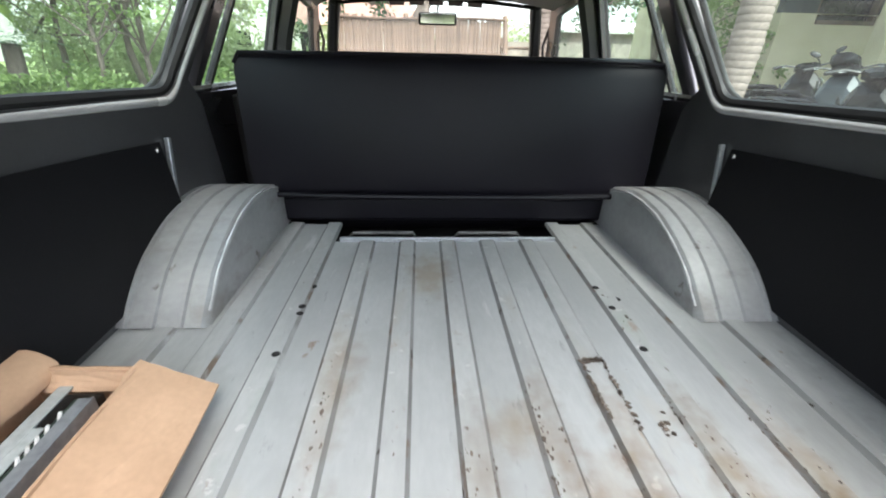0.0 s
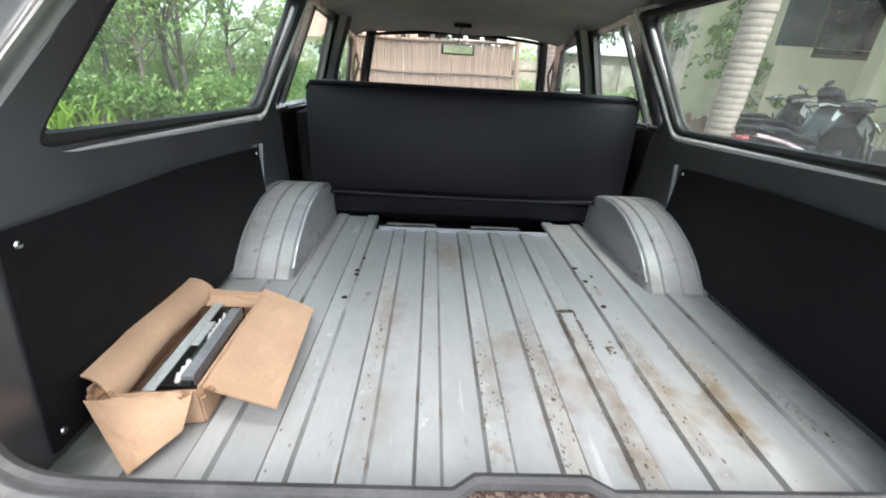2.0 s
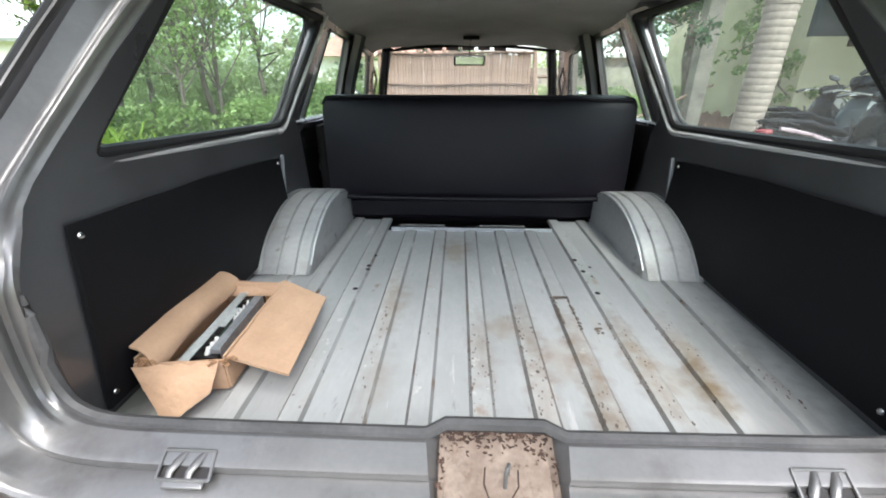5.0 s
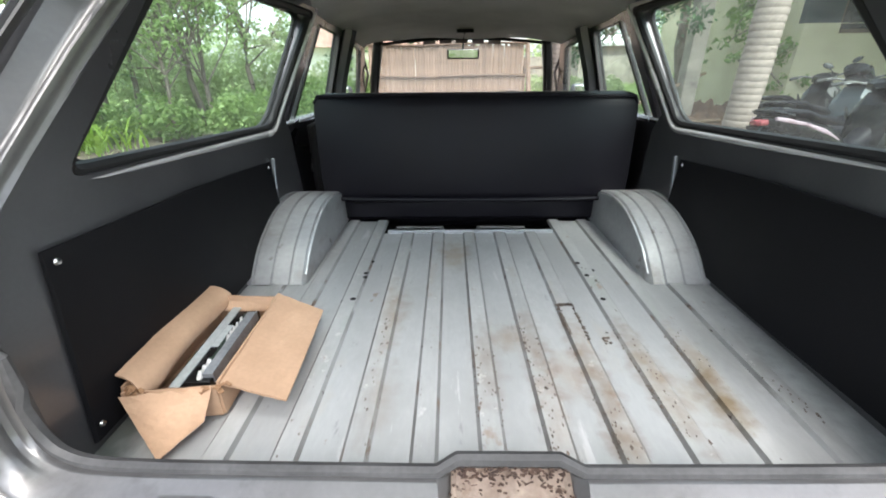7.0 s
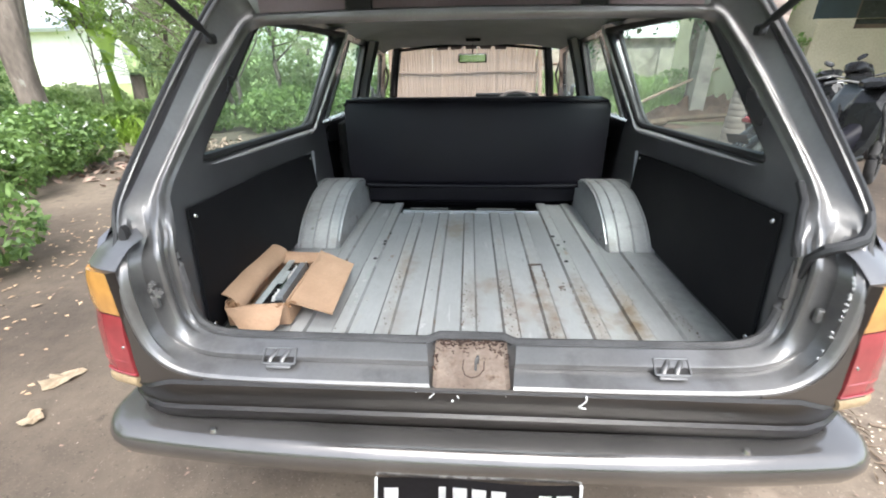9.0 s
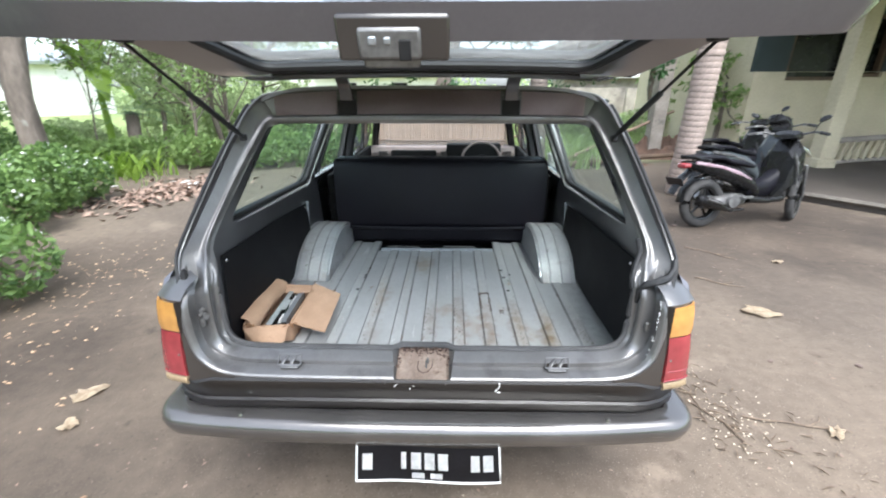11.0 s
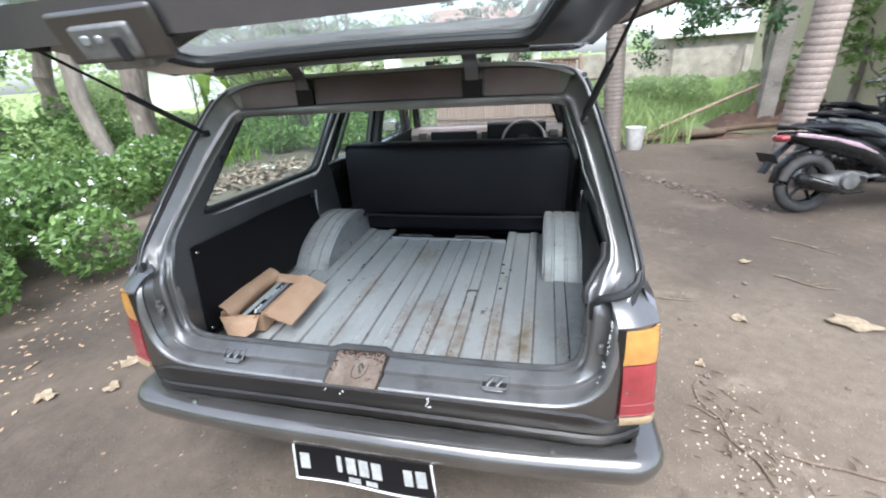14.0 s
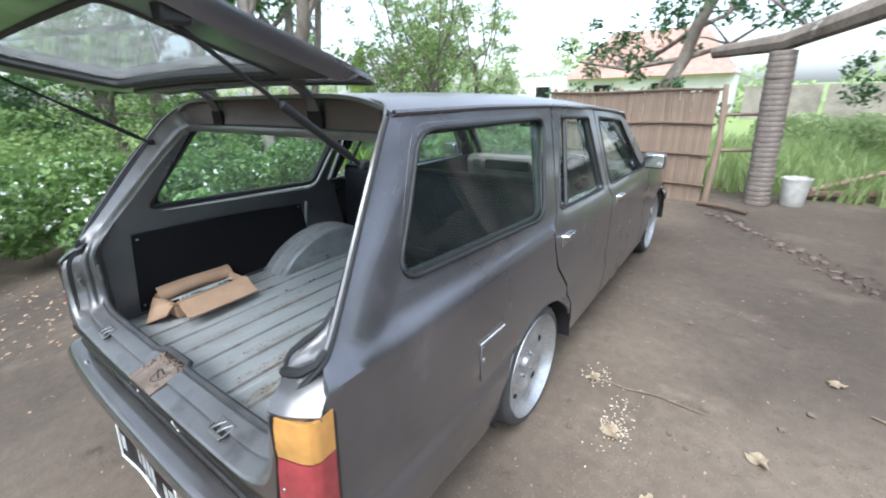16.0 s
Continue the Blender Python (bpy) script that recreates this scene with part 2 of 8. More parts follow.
# Pale paint for scuffs and sealer; also paints the sky's glint on window edges.
EDGEP = mat("bright_glint_and_wear_paint", (0.66, 0.66, 0.665), (0.56, 0.56, 0.565), rough=0.24, metal=0.35, coat=0.6, scale=5, fine=140, bump=0.04, dist=0.003, grain=0.08)
WSTRIP = mat("worn_grey_rubber", (0.07, 0.068, 0.068), (0.035, 0.034, 0.034), rough=0.55, scale=9, fine=120, bump=0.15, dist=0.003)
# Bumper colour darkened to put shade into the underside.
BUMPLOW = mat("shaded_bumper_underside", (0.05, 0.045, 0.042), rough=0.6, scale=8)
PLATE = mat("black_number_plate", (0.012, 0.012, 0.015), rough=0.35, scale=12, bump=0.1)
WHITE = mat("white_plate_paint", (0.78, 0.78, 0.76), rough=0.5, scale=25, bump=0.05)
CARD = mat("brown_cardboard", (0.48, 0.315, 0.205), (0.40, 0.256, 0.162), rough=0.9, scale=7, fine=120, bump=0.12, dist=0.004, grain=0.12, spots=[((0.34, 0.21, 0.13), 9, 0.66, 0.05, (1, 1, 1))])
CARDTORN = mat("torn_cardboard_core", (0.33, 0.19, 0.10), (0.24, 0.13, 0.07), rough=0.95, scale=30, fine=160, bump=0.5)
STEELG = mat("grey_sheet_steel", (0.40, 0.42, 0.44), (0.33, 0.35, 0.37), rough=0.4, metal=0.6, scale=10)
STEELP = mat("pale_sheet_steel", (0.50, 0.54, 0.54), (0.42, 0.46, 0.46), rough=0.45, metal=0.3, scale=10)
GREENP = mat("dark_green_circuit_board", (0.020, 0.040, 0.028), (0.014, 0.028, 0.020), rough=0.5, scale=40)
DASH = mat("beige_grey_dashboard", (0.31, 0.25, 0.225), (0.25, 0.20, 0.185), rough=0.7, scale=8, fine=180, bump=0.1)
GLASS = glass_mat("clear_side_glass", (0.76, 0.91, 0.86), 0.85, 0.10, 0.15)
# The milky veil stands in for sky and trees reflected in the raised glass.
GLASSR = glass_mat("tailgate_glass", (0.66, 0.75, 0.76), 1.4, 0.32)
GLASSW = glass_mat("windscreen_glass", (0.9, 0.92, 0.9), 0.7, 0.15)
MIRROR = mat("mirror_silver", (0.9, 0.9, 0.9), rough=0.05, metal=1.0, bump=0)
DIRT = mat("damp_dirt_painted_shade", (0.130, 0.101, 0.074), (0.084, 0.065, 0.048), rough=0.9, scale=0.55, fine=14, bump=0.5, dist=0.03,
           spots=[((0.068, 0.051, 0.037), 1.3, 0.55, 0.16, (1, 1, 1)), ((0.165, 0.130, 0.098), 2.0, 0.58, 0.12, (1, 1, 1)), ((0.055, 0.040, 0.029), 5.0, 0.63, 0.08, (1, 1, 1)), ((0.19, 0.155, 0.12), 130, 0.60, 0.06, (1, 1, 1)), ((0.058, 0.043, 0.032), 80, 0.61, 0.05, (1, 1, 1)), ((0.34, 0.29, 0.23), 55, 0.69, 0.03, (1, 1, 1)), ((0.06, 0.048, 0.038), 30, 0.68, 0.03, (1, 1, 1))])
FLAKE = mat("bared_rusty_steel", (0.16, 0.125, 0.10), (0.075, 0.058, 0.048), rough=0.75, scale=30, fine=120, rnd=0.3, bump=0.2)
GRAVEL = mat("pale_grit", (0.36, 0.31, 0.25), (0.22, 0.18, 0.14), rough=0.9, scale=30, rnd=0.35, bump=0.2)
STONE = mat("field_stone", (0.16, 0.115, 0.095), (0.085, 0.062, 0.05), rough=0.9, scale=14, fine=70, bump=0.4, rnd=0.25)
DRYLEAF = mat("dry_leaf", (0.42, 0.31, 0.20), (0.24, 0.15, 0.085), rough=0.85, scale=16, rnd=0.45, bump=0.2)
PALELEAF = mat("pale_dry_leaf", (0.53, 0.44, 0.32), (0.38, 0.29, 0.195), rough=0.85, scale=30, bump=0.3)
CRUMB = mat("pale_wood_crumb", (0.72, 0.63, 0.50), (0.55, 0.45, 0.33), rough=0.85, scale=30, rnd=0.25, bump=0.2)
TWIG = mat("dry_twig", (0.20, 0.15, 0.105), (0.12, 0.085, 0.06), rough=0.9, scale=20)
BARK = mat("grey_bark", (0.20, 0.165, 0.135), (0.105, 0.085, 0.068), rough=0.95, scale=5, fine=26, stretch=(1, 1, 0.35), bump=0.9, dist=0.04, spots=[((0.27, 0.26, 0.22), 5, 0.62, 0.06, (1, 1, 0.6))])
BARK_P = mat("pale_bark", (0.28, 0.245, 0.205), (0.16, 0.135, 0.11), rough=0.95, scale=4, fine=26, stretch=(1, 1, 0.35), bump=0.8, dist=0.04, spots=[((0.13, 0.105, 0.085), 4, 0.60, 0.08, (1, 1, 0.5))])
LEAF_A = leaf_mat("mid_green_leaves", (0.235, 0.36, 0.105), (0.035, 0.085, 0.022), 0.42)
LEAF_B = leaf_mat("light_green_leaves", (0.30, 0.41, 0.14), (0.11, 0.19, 0.05), 0.5)
LEAF_C = leaf_mat("dark_green_leaves", (0.07, 0.15, 0.05), (0.018, 0.05, 0.018))
GRASS = leaf_mat("grass_green", (0.42, 0.51, 0.22), (0.21, 0.29, 0.10), 0.45)
# Paler leaf colour with bright haze painted in, for far and backlit trees.
LEAF_F = leaf_mat("haze_painted_leaves", (0.44, 0.52, 0.27), (0.25, 0.33, 0.14), 0.5)
LEAF_G = leaf_mat("blue_green_fronds", (0.22, 0.33, 0.20), (0.09, 0.16, 0.09), 0.4)
PILELEAF = mat("brown_pile_leaf", (0.30, 0.215, 0.165), (0.15, 0.095, 0.07), rough=0.85, scale=14, rnd=0.5, bump=0.2)
KERBM = mat("worn_kerb_concrete", (0.135, 0.118, 0.098), (0.095, 0.083, 0.070), rough=0.85, scale=4, fine=40, bump=0.3)
# Shade under the porch roof is put into this dark floor colour.
SLAB = mat("shaded_porch_floor", (0.078, 0.064, 0.052), (0.055, 0.045, 0.037), rough=0.75, scale=2.0, fine=30, bump=0.25, spots=[((0.105, 0.088, 0.072), 3.0, 0.6, 0.1, (1, 1, 1))])
PETAL = mat("white_petals", (0.82, 0.82, 0.78), (0.7, 0.7, 0.66), rough=0.7, scale=40, bump=0)
BAMBOO = mat("weathered_bamboo", (0.265, 0.188, 0.135), (0.178, 0.126, 0.090), rough=0.75, scale=4, fine=40, stretch=(1, 1, 0.2), bump=0.3, rnd=0.22)
PLASTER = mat("pale_yellow_plaster", (0.58, 0.51, 0.36), (0.48, 0.42, 0.29), rough=0.9, scale=1.6, fine=40, bump=0.15, spots=[((0.36, 0.31, 0.22), 2.2, 0.66, 0.1, (1, 1, 0.5))])
CONCRETE = mat("stained_concrete", (0.33, 0.29, 0.25), (0.22, 0.19, 0.165), rough=0.9, scale=2.5, fine=30, bump=0.3, spots=[((0.13, 0.12, 0.10), 3.0, 0.6, 0.1, (1, 1, 1))])
COLUMN = mat("pinkish_brick", (0.31, 0.245, 0.21), (0.225, 0.178, 0.15), rough=0.92, scale=3, fine=40, bump=0.4, rnd=0.06)
TIMBER = mat("dark_timber", (0.13, 0.085, 0.055), (0.08, 0.052, 0.034), rough=0.8, scale=6, fine=50, stretch=(1, 1, 0.3), bump=0.3)
# Shade below the eave, painted as a near-black teal wall.
TEAL = mat("eave_shaded_wall", (0.035, 0.05, 0.052), (0.025, 0.036, 0.038), rough=0.7, scale=3, bump=0.2)
DOORW = mat("red_brown_door", (0.30, 0.115, 0.07), (0.23, 0.085, 0.05), rough=0.55, scale=4, fine=40, stretch=(3, 3, 0.6), bump=0.2)
ROOFTILE = mat("faded_clay_tile", (0.42, 0.25, 0.20), (0.33, 0.19, 0.15), rough=0.85, scale=4, fine=24, bump=0.3, rnd=0.2)
WHITEWALL = mat("whitewash", (0.74, 0.73, 0.69), (0.62, 0.61, 0.56), rough=0.9, scale=1.2, bump=0.1)
BUCKETM = mat("grey_white_plastic", (0.55, 0.53, 0.49), (0.42, 0.40, 0.37), rough=0.6, scale=10)
SOIL = mat("dark_red_soil", (0.115, 0.068, 0.046), (0.07, 0.042, 0.03), rough=0.95, scale=6, fine=30, bump=0.8, dist=0.04)
SOILBIT = mat("dark_bark_scrap", (0.060, 0.043, 0.033), (0.030, 0.022, 0.018), rough=0.9, scale=20, rnd=0.4, bump=0.3)
BLACKP = mat("black_scooter_plastic", (0.008, 0.008, 0.009), (0.013, 0.0125, 0.012), rough=0.26, scale=8, bump=0.05, spec=0.3)
PINKP = mat("magenta_scooter_panel", (0.36, 0.27, 0.30), (0.26, 0.16, 0.19), rough=0.3, scale=6, bump=0.03, coat=0.4)
SLATEP = mat("slate_grey_scooter_panel", (0.075, 0.088, 0.098), (0.050, 0.060, 0.068), rough=0.35, scale=6, bump=0.04, coat=0.4)
TORNRUST = mat("dark_crumbled_rust", (0.085, 0.05, 0.036), (0.04, 0.024, 0.018), rough=0.9, scale=40, fine=160, bump=0.6)
ENGINE = mat("grey_cast_engine", (0.19, 0.186, 0.182), (0.085, 0.083, 0.080), rough=0.55, metal=0.6, scale=14, bump=0.2)
BANANA = leaf_mat("banana_leaf", (0.36, 0.50, 0.09), (0.16, 0.28, 0.04), 0.5)
PRIMER = mat("brown_primer_paint", (0.33, 0.255, 0.255), (0.27, 0.205, 0.205), grain=0.08, rough=0.36, metal=0.5, scale=5, fine=120, bump=0.05, dist=0.004)
POSTM = mat("dark_ringed_concrete", (0.20, 0.165, 0.14), (0.14, 0.115, 0.097), rough=0.92, scale=4, fine=40, bump=0.3, rnd=0.05)
ZINC = mat("dull_zinc", (0.22, 0.216, 0.21), (0.15, 0.147, 0.143), rough=0.5, metal=0.6, scale=20, fine=120, bump=0.15)


def grass_over(m, centre, r0, r1, c1, c2):
    """Lets grass cover the dirt away from the yard, its edge broken by noise."""
    n, l = m.node_tree.nodes, m.node_tree.links
    p = n["Principled BSDF"]
    old = p.inputs["Base Color"].links[0].from_socket
    co, sub, ln, no, ad, mr, rp, n2, mx = (n.new(k) for k in ("ShaderNodeTexCoord", "ShaderNodeVectorMath", "ShaderNodeVectorMath", "ShaderNodeTexNoise", "ShaderNodeMath", "ShaderNodeMapRange", "ShaderNodeValToRGB", "ShaderNodeTexNoise", "ShaderNodeMix"))
    sub.operation, ln.operation, ad.operation = "SUBTRACT", "LENGTH", "MULTIPLY_ADD"
    sub.inputs[1].default_value = (*centre, 0)
    l.new(co.outputs["Object"], sub.inputs[0])
    l.new(sub.outputs[0], ln.inputs[0])
    no.inputs["Scale"].default_value, n2.inputs["Scale"].default_value = 0.8, 3.0
    l.new(co.outputs["Object"], no.inputs["Vector"])
    l.new(co.outputs["Object"], n2.inputs["Vector"])
    l.new(no.outputs[0], ad.inputs[0])
    ad.inputs[1].default_value = 3.0
    l.new(ln.outputs["Value"], ad.inputs[2])
    mr.inputs[1].default_value, mr.inputs[2].default_value = r0 + 1.5, r1 + 1.5
    l.new(ad.outputs[0], mr.inputs[0])
    rp.color_ramp.elements[0].color, rp.color_ramp.elements[1].color = (*c2, 1), (*c1, 1)
    l.new(n2.outputs[0], rp.inputs[0])
    mx.data_type = "RGBA"
    l.new(mr.outputs[0], mx.inputs[0])
    l.new(old, mx.inputs[6])
    l.new(rp.outputs[0], mx.inputs[7])
    l.new(mx.outputs[2], p.inputs["Base Color"])


grass_over(DIRT, (0.2, 0.8), 8.0, 9.3, (0.26, 0.33, 0.11), (0.12, 0.17, 0.05))


def shade_stain_patches(m, patches, scale=1.1, amp=2.4):
    """Patches multiplied into the colour, rust stains or painted light and shade, each x, y, radius, strength and
    colour, their edges broken by noise.
    """
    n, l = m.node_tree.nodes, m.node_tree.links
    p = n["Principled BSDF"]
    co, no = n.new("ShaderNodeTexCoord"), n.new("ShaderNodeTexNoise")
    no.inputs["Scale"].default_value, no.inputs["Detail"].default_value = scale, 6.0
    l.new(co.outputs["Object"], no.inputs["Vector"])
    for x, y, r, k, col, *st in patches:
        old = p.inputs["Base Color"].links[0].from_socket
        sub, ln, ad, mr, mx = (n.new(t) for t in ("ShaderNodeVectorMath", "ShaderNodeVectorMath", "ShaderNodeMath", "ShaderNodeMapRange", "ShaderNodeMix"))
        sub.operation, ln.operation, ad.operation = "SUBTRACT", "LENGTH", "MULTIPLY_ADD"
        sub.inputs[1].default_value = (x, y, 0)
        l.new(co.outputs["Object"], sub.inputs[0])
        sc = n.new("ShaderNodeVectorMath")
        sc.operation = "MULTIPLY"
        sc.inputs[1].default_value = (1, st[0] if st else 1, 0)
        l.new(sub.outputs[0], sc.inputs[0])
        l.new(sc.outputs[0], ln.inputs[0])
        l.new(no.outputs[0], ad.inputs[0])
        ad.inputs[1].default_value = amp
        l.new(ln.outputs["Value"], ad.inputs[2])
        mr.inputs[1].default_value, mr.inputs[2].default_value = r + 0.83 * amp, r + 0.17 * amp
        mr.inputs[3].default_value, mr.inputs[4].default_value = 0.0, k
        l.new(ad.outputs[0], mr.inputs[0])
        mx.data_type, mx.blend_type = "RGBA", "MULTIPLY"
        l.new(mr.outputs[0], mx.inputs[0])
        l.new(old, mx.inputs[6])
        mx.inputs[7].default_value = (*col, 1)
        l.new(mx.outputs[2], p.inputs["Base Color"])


# Dark patches paint shade by fence, porch and shrubs; one pale patch brightens.
shade_stain_patches(DIRT, [(2.75, 4.4, 2.4, 1.0, (0.58, 0.55, 0.53)), (-3.0, 1.4, 1.3, 1.0, (0.56, 0.54, 0.52)), (1.7, -0.5, 1.1, 1.0, (1.42, 1.40, 1.38)), (4.6, 3.0, 1.1, 0.9, (0.62, 0.60, 0.58)), (-2.1, -0.2, 1.2, 0.9, (0.56, 0.54, 0.52))])
# Rust runs; entries beyond 0.59 to either side only darken the floor's sides.
FLOOR_RUNS = [(0.128, 0.44, 0.020, 0.78, (0.60, 0.44, 0.32), 0.22), (0.130, 0.24, 0.022, 0.58, (0.72, 0.60, 0.50), 0.30), (0.248, 0.36, 0.022, 0.88, (0.60, 0.46, 0.35), 0.16), (0.246, 0.17, 0.020, 0.58, (0.66, 0.55, 0.44), 0.30),
             (0.380, 0.36, 0.024, 0.88, (0.62, 0.50, 0.38), 0.20), (0.495, 0.285, 0.030, 0.88, (0.50, 0.37, 0.22), 0.55), (0.505, 0.40, 0.018, 0.78, (0.66, 0.54, 0.40), 0.30), (0.430, 0.31, 0.030, 0.50, (0.84, 0.72, 0.58), 0.6),
             (0.191, 0.374, 0.040, 0.58, (0.86, 0.72, 0.60), 0.7), (0.069, 0.512, 0.028, 0.78, (0.80, 0.66, 0.52), 0.8), (0.004, 0.40, 0.020, 0.78, (0.70, 0.60, 0.52), 0.24), (-0.066, 1.03, 0.045, 0.78, (0.72, 0.60, 0.46), 0.5),
             (-0.245, 0.60, 0.022, 0.78, (0.70, 0.58, 0.47), 0.22), (-0.240, 0.28, 0.026, 0.58, (0.74, 0.64, 0.55), 0.4), (-0.745, 0.20, 0.050, 1.00, (0.40, 0.43, 0.40), 0.28), (0.735, 0.35, 0.035, 0.88, (0.58, 0.59, 0.57), 0.13), (0.650, 0.30, 0.032, 0.58, (0.60, 0.58, 0.54), 0.4), (0.60, 0.47, 0.06, 0.50, (0.78, 0.78, 0.74), 0.5)]
for m in (FLOORP, VALLEY, GROOVE):
    shade_stain_patches(m, FLOOR_RUNS, 26.0, 0.085)

# ---- mesh helpers ----
from mathutils.geometry import delaunay_2d_cdt


def mesh_of(name, bm, material, smooth=True):
    me = bpy.data.meshes.new(name)
    bmesh.ops.recalc_face_normals(bm, faces=bm.faces)
    for f in bm.faces:
        f.smooth = smooth
    bm.to_mesh(me)
    bm.free()
    for m in material if isinstance(material, (list, tuple)) else [material]:
        me.materials.append(m)
    if smooth:
        me.set_sharp_from_angle(angle=radians(38))
    return me


def part(name, bm, material, parent, label="", smooth=True, bevel=0.0):
    """Links a bmesh as one mesh object under a thing or a part."""
    ob = new(name, mesh_of(name, bm, material, smooth))
    ob.parent = parent
    if bevel:
        b = ob.modifiers.new("bevel", "BEVEL")
        b.width, b.segments, b.limit_method, b.angle_limit = bevel, 2, "ANGLE", radians(40)
    return tagged(ob, label) if label else ob


def thing(name, label, category, group="", kind="", at=None):
    ob = new(name)
    ob.empty_display_size = 0.1
    if at is not None:
        ob.matrix_basis = at
    return tagged(ob, label, category, group, kind)


def solo(name, bm, material, label, category, group="", kind="", smooth=True, bevel=0.0, at=None):
    ob = new(name, mesh_of(name, bm, material, smooth))
    if at is not None:
        ob.matrix_basis = at
    if bevel:
        b = ob.modifiers.new("bevel", "BEVEL")
        b.width, b.segments, b.limit_method, b.angle_limit = bevel, 2, "ANGLE", radians(40)
    return tagged(ob, label, category, group, kind)


def box(bm, c, s, m=None, taper=1.0):
    """A box of size s at c; the top narrowed by taper."""
    g = bmesh.ops.create_cube(bm, size=1.0)["verts"]
    for v in g:
        k = taper if v.co.z > 0 else 1.0
        v.co = Vector((v.co.x * s[0] * k, v.co.y * s[1] * k, v.co.z * s[2]))
        if m is not None:
            v.co = m @ v.co
        v.co += Vector(c)
    return bm


def tube(bm, path, r, n=8, closed=False, caps=True, squash=1.0):
    """Sweeps a ring along a path; r a radius or one for each point."""
    P = [Vector(p) for p in path]
    R = r if isinstance(r, (list, tuple)) else [r] * len(P)
    rings, up = [], Vector((0, 0, 1))
    for i, p in enumerate(P):
        a = P[i - 1] if (i or closed) else p
        b = P[(i + 1) % len(P)] if (i < len(P) - 1 or closed) else p
        d = (b - a).normalized()
        side = d.cross(up)
        if side.length < 0.05:
            side = d.cross(Vector((1, 0, 0)))
        side.normalize()
        w = side.cross(d)
        rings.append([bm.verts.new(p + (side * math.cos(2 * math.pi * k / n) + w * math.sin(2 * math.pi * k / n) * squash) * R[i]) for k in range(n)])
    for i in range(len(rings) - (0 if closed else 1)):
        A, B = rings[i], rings[(i + 1) % len(rings)]
        for k in range(n):
            bm.faces.new((A[k], A[(k + 1) % n], B[(k + 1) % n], B[k]))
    if caps and not closed:
        bm.faces.new(rings[0][::-1])
        bm.faces.new(rings[-1])
    return bm


def lathe(bm, profile, n=24, m=Matrix(), caps=True):
    """Turns a profile of (radius, height) about z."""
    rings = [[bm.verts.new(m @ Vector((r * math.cos(2 * math.pi * k / n), r * math.sin(2 * math.pi * k / n), z))) for k in range(n)] for r, z in profile]
    for A, B in zip(rings, rings[1:]):
        for k in range(n):
            bm.faces.new((A[k], A[(k + 1) % n], B[(k + 1) % n], B[k]))
    for ring, (r, z) in ((rings[0], profile[0]), (rings[-1], profile[-1])):
        if caps and r > 1e-4:
            bm.faces.new(ring)
    return bm


def grid(bm, nu, nv, f):
    V = [[bm.verts.new(f(i / nu, j / nv)) for j in range(nv + 1)] for i in range(nu + 1)]
    for i in range(nu):
        for j in range(nv):
            bm.faces.new((V[i][j], V[i + 1][j], V[i + 1][j + 1], V[i][j + 1]))
    return bm


def loft(bm, rings, closed=True):
    """Joins rings of equal length."""
    V = [[bm.verts.new(p) for p in r] for r in rings]
    n = len(V[0])
    for A, B in zip(V, V[1:]):
        for k in range(n if closed else n - 1):
            bm.faces.new((A[k], A[(k + 1) % n], B[(k + 1) % n], B[k]))
    return V


def rpoly(pts, r, n=5):
    """A polygon with rounded corners."""
    out, N = [], len(pts)
    for i in range(N):
        p, a, b = Vector(pts[i]), Vector(pts[i - 1]), Vector(pts[(i + 1) % N])
        k = r[i] if isinstance(r, (list, tuple)) else r
        u, w = (a - p), (b - p)
        k1, k2 = min(k, u.length * 0.45), min(k, w.length * 0.45)
        s, e = p + u.normalized() * k1, p + w.normalized() * k2
        for j in range(n + 1):
            t = j / n
            out.append(tuple(s * (1 - t) ** 2 + p * 2 * t * (1 - t) + e * t * t))
    return out


def inside(x, y, poly):
    c, j = False, len(poly) - 1
    for i in range(len(poly)):
        (xi, yi), (xj, yj) = poly[i], poly[j]
        if (yi > y) != (yj > y) and x < (xj - xi) * (y - yi) / (yj - yi) + xi:
            c = not c
        j = i
    return c


def resample(poly, step):
    out = []
    for i in range(len(poly)):
        a, b = Vector(poly[i]), Vector(poly[(i + 1) % len(poly)])
        k = max(1, int((b - a).length / step))
        out += [tuple(a.lerp(b, j / k)) for j in range(k)]
    return out


